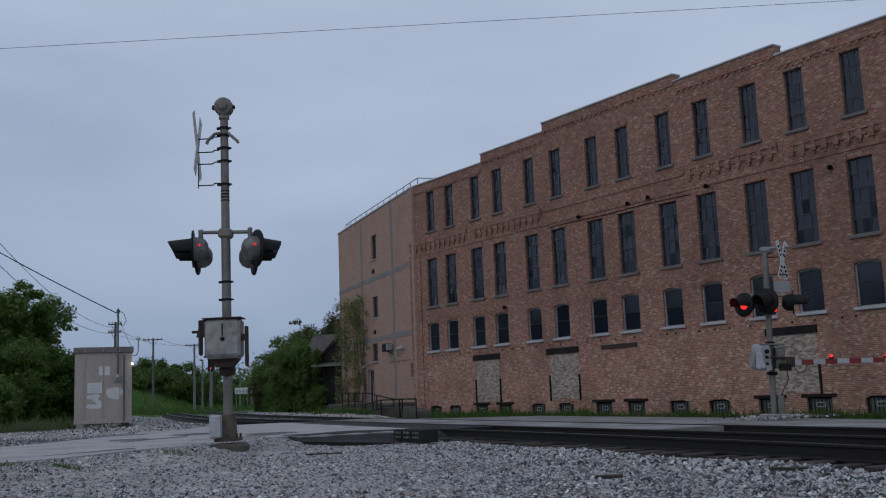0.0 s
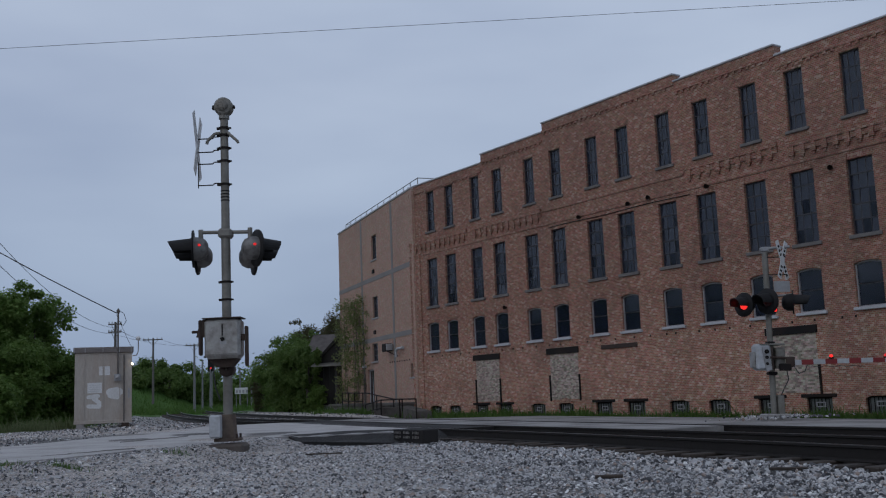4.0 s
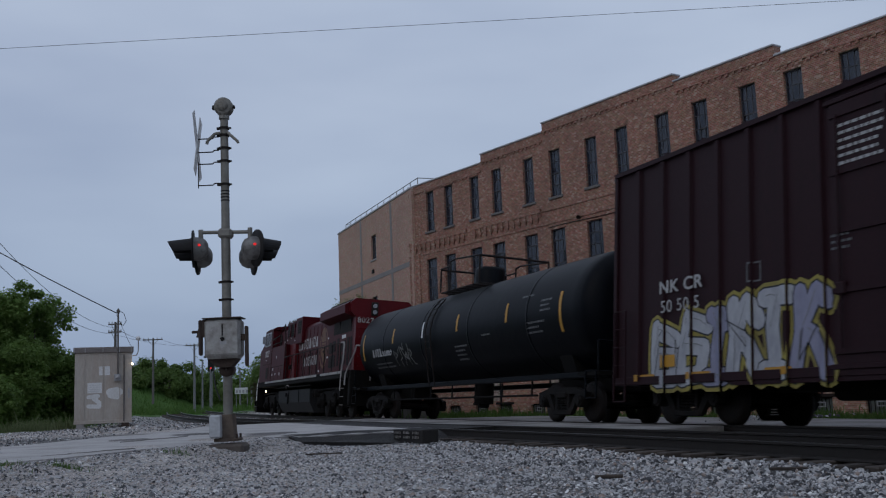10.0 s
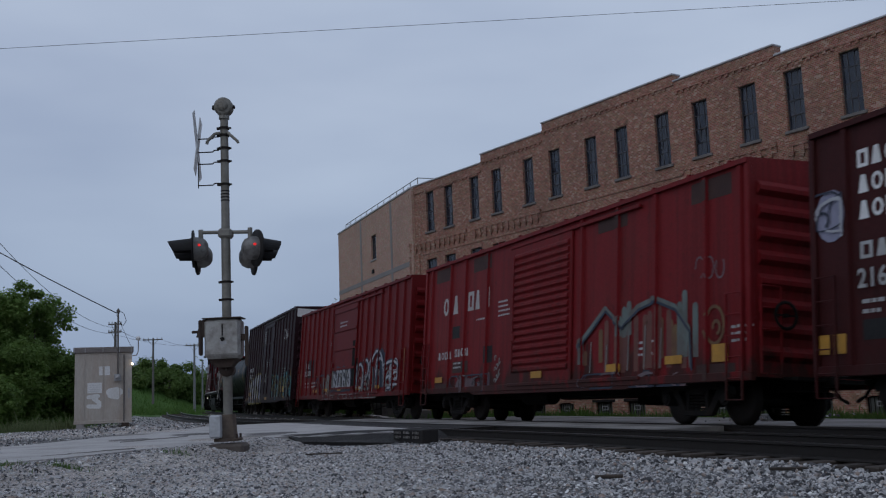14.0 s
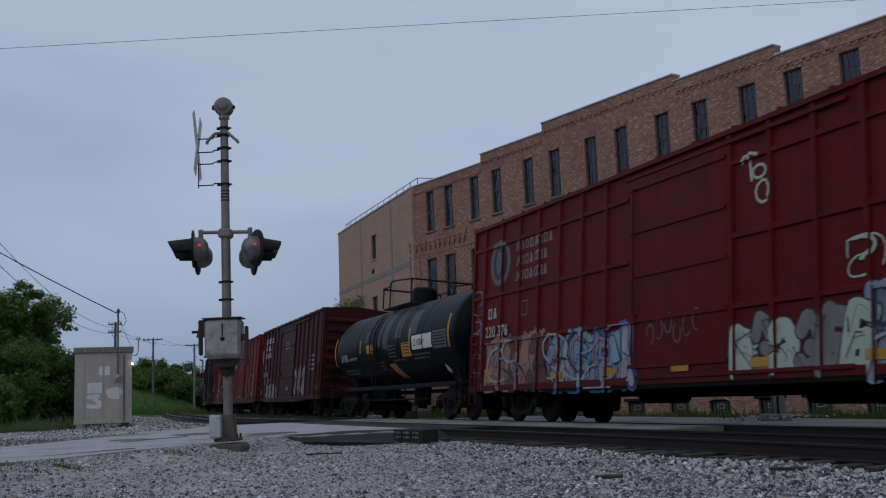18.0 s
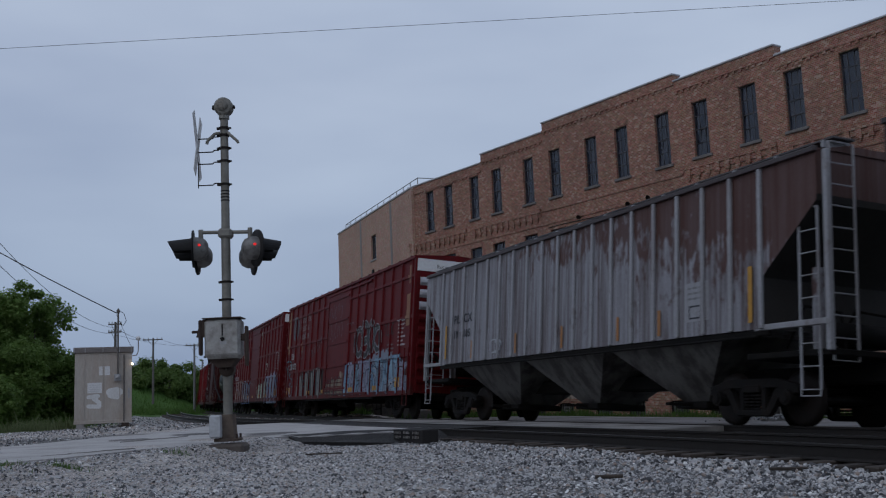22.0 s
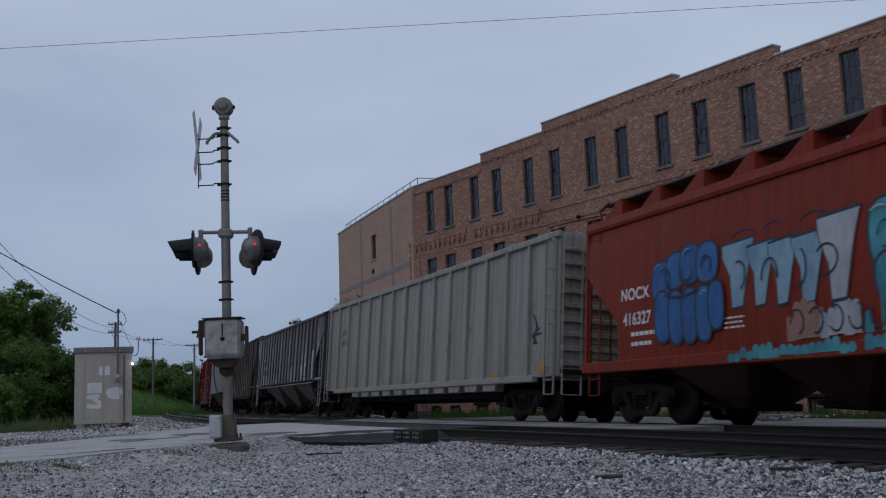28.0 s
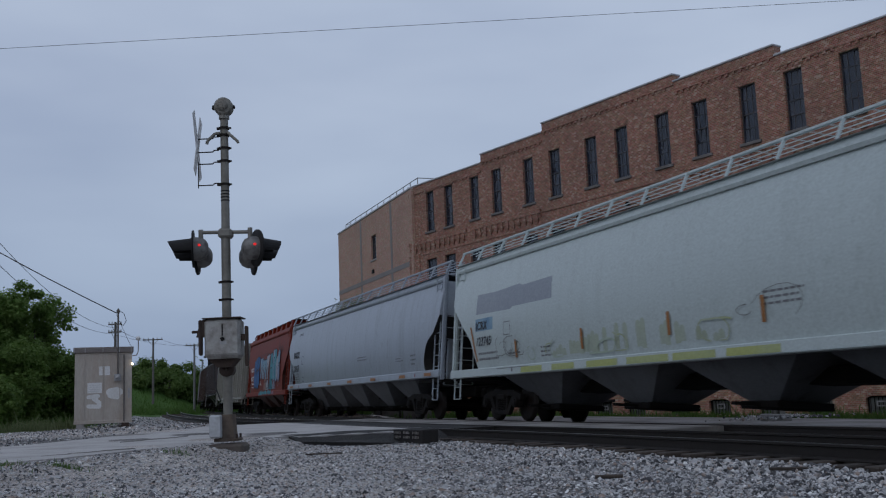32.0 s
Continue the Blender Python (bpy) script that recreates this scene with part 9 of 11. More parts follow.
# faded red boxcar with a corrugated door and wide panels
car, fl, h = boxcar("faded red boxcar with corrugated sliding door and dark patches", 74.3, 89.76, 4.66, CAR_FADED, [0.5, 2.0, 3.1, 4.6, 9.7, 11.2, 12.6, 14.2, 15.2], (6.2, 9.3), "corrugated")
for d in (0.8, 3.6, 10.35, 13.75):
    fl.lay("dark_patch", [rect(h - d - 1.2, h - d, 4.08, 4.48)], RUST_PLATE, "dark rusty riveted plate")
mark_bars(fl, h - 1.46, 3.02, (0.40, -0.14, 0.38, -0.5, 0.40, 0.32, -0.1, 0.13, 0.13), 0.54, MARK_WHITE, 0.1, label="row of white block shapes")
mark_bars(fl, h - 1.16, 1.72, (0.22,) * 4, 0.22, None, 0.05)
mark_bars(fl, h - 2.45, 1.76, (0.16,) * 5, 0.22, None, 0.04)
crown = [(9.55, 1.65), (10.2, 2.05), (10.72, 2.4), (11.35, 1.98), (11.5, 2.08), (12.0, 2.32), (12.6, 2.42), (13.25, 2.2), (13.7, 1.75), (13.75, 1.05)]
field(fl, h - 9.7, h - 13.6, 1.0, (1.5, 2.0, 2.1, 1.8, 2.1, 2.2, 2.0, 1.6), SPRAY["rust"], 5, 0.55)
field(fl, h - 9.8, h - 13.5, 1.2, (1.4, 1.9, 2.0, 1.7, 2.0, 2.1, 1.9, 1.5), SPRAY["ochre"], 55, 0.32, 0.006)
fl.lay("graffiti_fill", [q for d, z in ((10.1, 1.7), (10.75, 1.6), (11.6, 1.75), (12.2, 1.9), (12.75, 1.8)) for q in stroke([(h - d, 1.05), (h - d - 0.05, z)], 0.035)], SPRAY["grey"], "thin pale strokes", 0.02)
fl.lay("graffiti", stroke([(h - d, z) for d, z in crown], 0.10), SPRAY["sage"], "pale jagged outline", 0.03)
fl.lay("graffiti_line", stroke([(h - d - 0.03, z - 0.07) for d, z in crown], 0.055), SPRAY["navy"], "dark jagged outline", 0.036)
field(fl, h - 9.45, h - 9.8, 1.2, (1.6, 1.9), SPRAY["sage"], 56, 0.8, 0.005)
field(fl, h - 13.3, h - 13.95, 1.2, (2.2, 2.5, 1.7), SPRAY["sage"], 57, 0.75, 0.005)
field(fl, h - 11.0, h - 11.9, 1.7, (1.9, 2.4, 2.1), SPRAY["sage"], 58, 0.5, 0.005)
swirls(fl, h, [(5.25 + 0.09 * (k * 5 % 4), 1.0 + 0.075 * k, 0.05, 0.06, 0.23 * k, 0.23 * k + 0.6) for k in range(9)], SPRAY["grey"], 0.04, 0.02)
field(fl, h - 2.3, h - 4.9, 0.75, (1.0, 1.1, 1.0, 1.15), SPRAY["faint"], 6, 0.5)
scribble(fl, h - 2.2, h - 5.0, 0.75, 1.2, ("black", "faint", "navy"), 6, 34, 0.035)
scribble(fl, h - 9.5, h - 13.6, 0.7, 1.0, ("navy", "faint"), 7, 36, 0.04)
swirls(fl, h, [(14.45, 1.75, 0.26, 0.34, 0.1, 0.95), (14.5, 1.7, 0.1, 0.12, 0.0, 0.7)], SPRAY["ochre"], 0.06, 0.02)
swirls(fl, h, [(14.0 + 0.3 * k, 2.85 - 0.03 * k, 0.12, 0.2, 0.2 * k, 0.2 * k + 0.7) for k in range(3)], SPRAY["faint"], 0.035, 0.006)
fl.lay("dark_plate", [rect(h - 5.0, h - 4.55, 1.5, 1.95), rect(h - 2.75, h - 2.2, 2.3, 2.65)], BLACK_PAINT, "black plates")
fl.lay("rubbed_patch", [rect(h - 15.0, h - 13.9, 0.75, 1.05), rect(h - 3.4, h - 2.3, 1.3, 1.62), rect(h - 2.0, h - 1.0, 0.72, 1.0)], RUST_PLATE, "dark primer patches", 0.003)
for d, z, n in ((2.35, 1.6, 2), (5.3, 3.1, 4), (3.9, 2.75, 1), (14.9, 1.7, 3), (11.9, 1.6, 3)):
    small_print(fl, h - d, z, 0.7, 0.12 * n, n, None, 6)
reflectors(fl, [(h - d, z) for d, z in ((1.3, 1.05), (7.7, 1.0), (11.05, 1.03), (13.2, 1.1))], YELLOW, 0.16, 0.55, False)
reflectors(fl, [(h - 14.6, 1.08)], YELLOW, 0.45, 0.32)

# dark oxide boxcar
car, fl, h = boxcar("dark oxide red boxcar with ribs and pale scrawls", 91.23, 106.61, 4.66, CAR_OXIDE, [0.75 + 0.95 * k for k in range(16)], (5.9, 9.4), "panel")
for z, n in ((3.86, 8), (3.46, 7), (3.06, 7)):
    mark_bars(fl, h - 0.98, z, (0.22,) * n, 0.28, PLATE_WHITE, 0.05, label="row of white block shapes")
fl.lay("graffiti", [disc(h - 0.42, 3.22, 0.34, 14, 0.42)], SPRAY["lilac"], "lilac shield scrawl", 0.01)
scribble(fl, h - 0.12, h - 0.72, 2.85, 3.6, ("navy", "white"), 4, 46, 0.04)
mark_bars(fl, h - 0.99, 2.46, (0.24, 0.24), 0.26, None, 0.06)
letters("number", "216 145", 0.40, LETTER, car, side_at(h - 0.98, 1.50, 2.02), "white number", 0.9, True)
small_print(fl, h - 1.0, 1.85, 0.45, 0.3, 2, None, 2)
small_print(fl, h - 1.9, 1.9, 0.45, 0.3, 2, None, 3)
fl.lay("dark_plate", [rect(h - 1.6, h - 1.0, 1.25, 1.55)], BLACK_PAINT, "black plate")
field(fl, h - 2.1, h - 5.0, 0.7, (1.2, 1.35, 1.0, 1.4, 1.1), SPRAY["white"], 7, 0.6)
graffiti(fl, h - 1.75, h - 5.0, 0.7, 1.62, ("white", "lilac"), "grey", 41, 4, 0.24)
graffiti(fl, h - 9.5, h - 12.1, 0.95, 2.3, ("white", "lilac", "pink"), "grey", 42, 3, 0.16)
scribble(fl, h - 2.4, h - 12.0, 0.8, 1.9, ("rust", "lilac"), 9, 44, 0.04)
small_print(fl, h - 7.2, 3.6, 0.9, 0.4, 3, None, 2)
small_print(fl, h - 13.0, 2.7, 0.9, 0.8, 4, None, 2)
fl.lay("painted_box", frame_rects(h - 3.1, h - 2.75, 2.75, 3.1, 0.03), LETTER_DIM, "small outlined square")
reflectors(fl, [(h - d, 1.2) for d in (4.7, 8.2, 10.3)], YELLOW, 0.18, 0.6, False)
reflectors(fl, [(h - 0.2, 1.07), (h - 0.55, 1.07), (h - 14.4, 1.1), (h - 14.8, 1.1)], YELLOW, 0.26, 0.3)

# second tank car
car, fl, h = tank_car("black tank car with a white name board and yellow panels", 108.2, 122.0, 1.45, 2.58, 6.6)
for d, z, hh in ((0.5, 2.0, 1.1), (3.85, 2.36, 0.46), (6.9, 2.4, 0.48), (9.2, 2.4, 0.5), (12.55, 2.1, 1.0)):
    fl.lay("reflector", fine_rects(h - d - 0.06, h - d + 0.06, z, z + hh), YELLOW)
fl.lay("yellow_panel", fine_rects(h - 5.4, h - 4.62, 2.28, 2.6), YELLOW, "yellow panel")
fl.lay("yellow_panel", fine_rects(h - 9.25, h - 8.4, 2.0, 2.46), YELLOW, "yellow panel with dark lines")
fl.lay("panel_line", [rect(h - 9.1, h - 8.55, 2.1 + 0.1 * k, 2.13 + 0.1 * k) for k in range(4)], BLACK_PAINT, "", 0.01)
fl.lay("yellow_panel", [[(h - 6.75, 1.84), (h - 7.4, 1.84), (h - 7.58, 1.6), (h - 6.98, 1.6)], [(h - 6.98, 1.6), (h - 7.58, 1.6), (h - 7.76, 1.36), (h - 7.2, 1.36)]], ORANGE_STRIPE, "slanted orange panel")
fl.lay("name_board", fine_rects(h - 11.16, h - 9.42, 2.18, 2.63), PLATE_WHITE, "white board with a dark shape row")
mark_bars(fl, h - 9.55, 2.3, (0.24, -0.03, 0.13, 0.13, 0.13, 0.13, 0.13, 0.13), 0.2, LETTER_DARK, 0.035, "board_mark", "dark blocks on the board")
fl.lay("text_board", fine_rects(h - 12.36, h - 11.26, 2.12, 2.66), LETTER_DIM, "grey board of small bars")
fl.lay("text_line", [rect(h - 12.3, h - 11.32, 2.2 + 0.09 * k, 2.24 + 0.09 * k) for k in range(5)], BLACK_PAINT, "", 0.01)
fl.lay("diamond_placard", [[(h - 11.63, 1.66), (h - 11.83, 1.46), (h - 11.63, 1.26), (h - 11.43, 1.46)]], PLATE_WHITE, "white diamond placard")
for a, w, z0, z1 in ((4.4, 0.3, 2.7, 3.1), (5.9, 0.3, 2.45, 3.75), (6.45, 0.55, 2.35, 3.85), (7.7, 0.62, 2.65, 3.8), (9.0, 0.8, 2.7, 3.5)):
    fl.lay("grey_overspray", fine_rects(h - a - w, h - a, z0, z1, 8), GREY_RUB, "greyish rubbed-out patch", 0.002)
mark_bars(fl, h - 1.3, 2.12, (0.2, 0.12, 0.2, 0.2), 0.26, None, 0.05)
letters("number", "202144", 0.3, LETTER, car, side_at(h - 2.35, 1.40, 2.12), "white number")
for d, z, w, n in ((1.5, 1.8, 1.6, 2), (5.8, 1.95, 0.6, 3), (7.0, 2.45, 0.8, 4), (9.4, 2.05, 1.6, 2), (7.4, 1.95, 1.2, 1)):
    small_print(fl, h - d, z, w, 0.12 * n, n, LETTER_DIM, 8)

# two tall red boxcars with a grid of posts and belts
TAN_FADE = surface("faded_tan_paint", (0.26, 0.15, 0.08), (0.2, 0.05, 0.035), 0.7, big=2.0, amount=0.9)
for front, rear, text, seed in ((122.55, 141.65, "220 376", 60), (143.14, 162.1, "220 072", 70)):
    second = seed == 70
    car, fl, h = boxcar("tall red boxcar with belt rails, round emblem and large graffiti", front, rear, 5.28, CAR_TALL, [0.75 + 1.05 * k for k in range(18)], (8.0, 11.2), "panel", belts=(2.03, 3.28, 4.62), excess=True, cap=CAR_TALL, dark_sill=True, pale_end=3 if second else 0)
    for w, r1, r2, m in ((0, 0.60, 0.62, LETTER_DIM), (1, 0.44, 0.48, EMBLEM_DARK), (2, 0.22, 0.36, LETTER_DIM), (3, 0.10, 0.16, EMBLEM_DARK)):
        fl.lay("emblem_disc", [disc(h - 1.65, 4.13, r1, 24, r2)], m, "round crest shape", 0.004 + w * 0.006)
    for z, n in ((4.3, 8), (3.91, 7), (3.52, 7)):
        mark_bars(fl, h - 2.6, z, (0.2,) * n, 0.25, LETTER_WORN, 0.05, label="row of faded white blocks")
    mark_bars(fl, h - 0.98, 2.66, (0.24, 0.24), 0.28, None, 0.06)
    letters("number", text, 0.40, LETTER, car, side_at(h - 0.97, 1.50, 2.16), "white number", 0.95, True)
    fl.lay("painted_box", frame_rects(h - 3.3, h - 2.95, 2.6, 2.98, 0.03), LETTER_DIM, "small outlined square")
    small_print(fl, h - 2.5, 1.95, 0.5, 0.25, 2, LETTER_DIM, seed)
    small_print(fl, h - 17.3, 3.25, 0.75, 0.95, 7, None, seed)
    small_print(fl, h - 16.2, 2.5, 0.7, 0.4, 3, LETTER_DIM, seed)
    if not second:
        field(fl, h - 0.95, h - 4.6, 0.72, (1.95, 2.1, 2.0, 2.2, 2.0), SPRAY["salmon"], 61, 0.75)
        graffiti(fl, h - 0.9, h - 4.6, 0.7, 2.25, ("salmon", "salmon", "rust"), "navy", 61, 4, 0.24)
        field(fl, h - 4.5, h - 8.2, 0.72, (1.8, 2.0, 1.7, 2.1), SPRAY["sky"], 62, 0.8)
        graffiti(fl, h - 4.6, h - 8.2, 0.7, 2.1, ("sky", "white", "lilac"), "navy", 62, 5, 0.2, halo="blue")
        scribble(fl, h - 1.0, h - 8.1, 0.72, 2.0, ("navy", "white", "lilac"), 9, 65, 0.05)
        swirls(fl, h, [(8.8 + 0.3 * k, 1.7 + 0.1 * (k % 3), 0.12, 0.2, 0.15 * k, 0.15 * k + 0.7) for k in range(6)], SPRAY["faint"], 0.035, 0.01)
        graffiti(fl, h - 11.3, h - 14.3, 0.72, 1.9, ("pale", "grey", "pale"), "black", 63, 4, 0.3)
        field(fl, h - 14.4, h - 18.2, 0.6, (1.8, 2.05, 2.15, 2.2, 2.2, 1.2), SPRAY["lilac"], 64, 1.0)
        graffiti(fl, h - 14.4, h - 18.2, 0.62, 2.2, ("lilac", "sky", "lilac"), "sky", 64, 5, 0.2)
        scribble(fl, h - 14.5, h - 18.2, 0.7, 2.0, ("navy", "blue", "white"), 6, 67, 0.05)
        scribble(fl, h - 14.0, h - 15.0, 2.2, 2.8, ("pale",), 3, 68, 0.06)
        fl.lay("scrawl", stroke([(h - 11.56, 4.55), (h - 11.75, 4.7), (h - 12.0, 4.62)], 0.06) + stroke([(h - 11.75, 4.7), (h - 11.8, 4.2)], 0.06) + stroke([(h - 12.0 + 0.17 * math.cos(t * 0.7), 4.32 + 0.12 * math.sin(t * 0.7)) for t in range(10)], 0.05) + stroke([(h - 12.1 + 0.2 * math.cos(t * 0.7), 3.95 + 0.2 * math.sin(t * 0.7)) for t in range(10)], 0.05), SPRAY["pale"], "pale scrawl")
        scribble(fl, h - 0.1, h - 0.75, 1.0, 3.6, ("faint", "lilac"), 5, 69, 0.03)
    else:
        for x0, x1, z0, z1 in ((0.06, 0.62, 2.95, 5.05), (3.0, 3.2, 2.9, 3.4), (18.1, 18.6, 3.0, 4.05), (18.25, 18.55, 4.4, 5.0)):
            fl.lay("faded_patch", [rect(h - x1, h - x0, z0, z1)], TAN_FADE, "faded tan patch where paint has gone", 0.002)
        # tall grey block strokes with black shadows
        field(fl, h - 2.4, h - 7.4, 0.8, (1.4, 1.8, 1.8, 1.9, 1.8, 1.9), SPRAY["black"], 71, 0.8)
        for k, (d, z1, lean, w) in enumerate(((2.75, 1.75, 0.3, 0.26), (3.15, 1.8, -0.18, 0.26), (3.75, 1.95, 0.25, 0.3), (4.3, 1.9, -0.1, 0.34), (4.95, 1.98, 0.15, 0.28), (5.4, 1.9, -0.2, 0.26), (5.95, 2.0, 0.1, 0.3), (6.5, 2.05, -0.12, 0.3), (6.95, 2.0, -0.2, 0.28))):
            for name, m, g, o in (("graffiti", "black", 0.05, 0.0), ("graffiti_fill", "grey", 0.0, 0.0015)):
                q = [(h - d + w / 2 + g + lean, 0.78), (h - d - w / 2 - g + lean, 0.78), (h - d - w / 2 - g, z1 + g), (h - d + w / 2 + g, z1 + g)]
                keep, fl.n = fl.n, 0
                fl.lay(name, [q], SPRAY[m], "tall grey block stroke", 0.008 + 0.003 * k + o)
                fl.n = keep
        fl.lay("graffiti_line", [rect(h - d - 0.03, h - d + 0.05, 0.9 + 0.09 * k, 0.94 + 0.09 * k) for d in (3.45, 4.62, 5.7, 7.25) for k in range(9)], SPRAY["ochre"], "short ochre dashes", 0.04)
        swirls(fl, h, [(4.1, 1.45, 0.16, 0.16, 0.0, 0.9), (5.2, 1.25, 0.12, 0.1, 0.2, 0.9), (6.7, 1.3, 0.1, 0.12, 0.0, 0.8)], SPRAY["navy"], 0.045, 0.044)
        # low cream tags with dark arches
        field(fl, h - 7.9, h - 10.95, 0.8, (1.15, 1.3, 1.5, 1.35, 1.7, 1.6), SPRAY["cream"], 72, 0.75)
        swirls(fl, h, [(8.15 + 0.55 * k, 1.1 + 0.04 * k, 0.22, 0.3 + 0.05 * (k % 2), 0.5, 0.0) for k in range(5)] + [(8.3 + 0.5 * k, 0.92, 0.2, 0.06, 0.1 * k, 0.1 * k + 0.6) for k in range(6)], SPRAY["black"], 0.05, 0.02)
        fl.lay("graffiti_line", [rect(h - 10.9, h - 7.9, 1.0 + 0.16 * k, 1.035 + 0.16 * k) for k in range(4)], CAR_TALL, "red door seams through the spray", 0.022)
        field(fl, h - 11.0, h - 18.6, 0.78, (1.6, 1.85, 1.9, 2.1, 2.25, 2.2, 1.7, 1.1), GREY_BLUE, 73, 1.0)
        graffiti(fl, h - 11.0, h - 18.4, 0.8, 2.1, ("sky", "lilac", "sky"), "navy", 73, 7, 0.24)
        scribble(fl, h - 11.1, h - 18.4, 0.82, 1.9, ("navy", "white", "black"), 8, 77, 0.04)
        LOOPS = [(12.75, 2.8, 0.42, 0.5, 0.0, 1.0), (13.5, 3.1, 0.36, 0.36, 0.1, 0.95), (13.6, 2.55, 0.36, 0.3, 0.1, 0.9), (14.3, 2.9, 0.36, 0.55, 0.0, 1.0), (15.1, 2.8, 0.36, 0.42, 0.1, 0.9)]
        swirls(fl, h, LOOPS, SPRAY["white"], 0.25, 0.028)
        swirls(fl, h, LOOPS, SPRAY["black"], 0.19, 0.032)
        swirls(fl, h, [(d, z, rx * 0.95, rz * 0.95, 0.1, 0.4) for d, z, rx, rz, t0, t1 in LOOPS], SPRAY["grey"], 0.03, 0.036)
        swirls(fl, h, [(15.95 + 0.28 * k, 3.0, 0.1, 0.2, 0.2 * k, 0.2 * k + 0.7) for k in range(4)], SPRAY["black"], 0.04, 0.02)
        swirls(fl, h, [(8.15 + 0.42 * k, 3.35 + 0.12 * (k % 2), 0.15, 0.3, 0.23 * k, 0.23 * k + 0.62) for k in range(6)] + [(8.5 + 0.4 * k, 4.2 + 0.1 * (k % 2), 0.14, 0.26, 0.31 * k, 0.31 * k + 0.6) for k in range(5)] + [(11.3 + 0.4 * k, 3.5, 0.2, 0.14, 0.1, 0.5) for k in range(2)], SPRAY["faint"], 0.032, 0.02)
        swirls(fl, h, [(5.15 + 0.36 * k, 2.72 + 0.1 * k, 0.12, 0.2, 0.19 * k, 0.19 * k + 0.65) for k in range(6)], SPRAY["faint"], 0.036, 0.02)
        scribble(fl, h - 0.1, h - 1.6, 0.8, 2.6, ("lilac", "teal"), 6, 80, 0.04)
    reflectors(fl, [(h - d, 0.95) for d in ((1.2, 4.9, 7.3, 9.8, 12.0, 14.55) if not second else (4.9, 7.3, 11.8, 15.0))], YELLOW, 0.16, 0.55, False)
    reflectors(fl, [(h - (17.65 if not second else 17.5), 1.0), (h - (1.15 if not second else 0.95), 1.0)], YELLOW, 0.5, 0.32)

# grey ribbed covered hopper
car, fl, h = covered_hopper("grey ribbed covered hopper streaked with rust", 162.95, 180.25, 1.58, 4.4, ((3.55, 0.0), (2.47, 1.3), (1.0, 1.3)), 19, HOP_RUSTED, 3, post_in=1.52, post_w=0.045, chute_paint=BAY_GREY, post_paint=POST_PALE, sill_paint=UNDER, eave_paint=POST_DARK)
for d, code, number in ((2.42, "PL", "19"), (3.12, "CX", "185")):
    letters("car_code", code, 0.34, LETTER_DARK, car, side_at(h - d, 1.475, 2.72), "dark code letters", 1.15, True)
    letters("number", number, 0.3, LETTER_DARK, car, side_at(h - d, 1.475, 2.3), "dark number", 1.0, True)
reflectors(fl, [(h - d, 1.66) for d in (3.75, 6.5, 8.9, 11.3, 12.8)], ORANGE_STRIPE, 0.1, 0.5)
reflectors(fl, [(h - 1.87, 1.74), (h - 15.5, 1.7)], YELLOW, 0.11, 0.97)
fl.lay("white_panel", [rect(h - 14.33, h - 13.6, 1.85, 2.58)], POST_PALE, "small pale panel")
fl.lay("panel_box", frame_rects(h - 14.1, h - 13.75, 1.9, 2.15, 0.03), LETTER_DARK, "dark outlined square", 0.008)
small_print(fl, h - 13.7, 2.5, 0.5, 0.3, 3, LETTER_DARK, 3)
scribble(fl, h - 5.0, h - 5.7, 1.75, 2.1, ("white",), 4, 101, 0.05)

# rusted brown covered hopper
car, fl, h = covered_hopper("rust-brown ribbed covered hopper with paint patches", 181.4, 198.2, 1.03, 4.46, ((3.5, 0.0), (2.08, 1.28), (0.9, 1.28)), 16, HOP_BROWN, 2, post_in=1.40, post_w=0.07, end_in=0.08, chute_paint=UNDER, post_paint=POST_RUST, sill_paint=UNDER, eave_paint=MAUVE_DARK)
PANEL = (2 * h - 2.8) / 15
for k, m in enumerate((LAVENDER, LAVENDER, LAVENDER, MAUVE_DARK, HOP_BROWN, HOP_BROWN, RUST_DARK, MAUVE_DARK, DUSTY_BROWN, MAUVE_DARK, MAUVE_DARK, MAUVE_DARK, MAUVE_DARK, RUST_PANEL, RUST_PANEL)):
    x = h - 1.40 - k * PANEL
    fl.lay("side_panel", [rect(x - PANEL + 0.075, x - 0.075, 1.1, 4.36)], m, "weathered side sheet", 0.0015)
for k0, k1, z0, z1, m in ((1, 3, 1.12, 2.62, PALE_LAVENDER), (0, 1, 1.12, 2.0, PALE_LAVENDER), (4, 5.8, 1.16, 2.1, HOP_GREY), (6, 7, 1.16, 1.72, TAN_PANEL), (7, 8, 1.16, 2.2, TAN_PANEL), (9, 11, 1.16, 2.62, TAN_PANEL), (11, 12, 1.5, 2.5, GREY_TAN), (12, 13, 1.3, 2.6, GREY_TAN)):
    fl.lay("paint_patch", [rect(h - 1.40 - k1 * PANEL + 0.08, h - 1.40 - k0 * PANEL - 0.08, z0, z1)], m, "rectangular repaint patch")
reflectors(fl, [(h - 1.63, 1.44)], ORANGE_STRIPE, 0.11, 0.95)
reflectors(fl, [(h - 8.15, 1.3), (h - 11.25, 1.4), (h - 14.2, 1.4)], ORANGE_STRIPE, 0.12, 0.6)
small_print(fl, h - 2.5, 2.4, 0.6, 0.5, 2, LETTER_DARK, 3)
small_print(fl, h - 3.4, 2.3, 0.5, 0.3, 2, LETTER_DARK, 3)
fl.lay("white_tag", [rect(h - 12.5, h - 12.0, 1.5, 1.68)], PLATE_WHITE, "small white tag", 0.006)

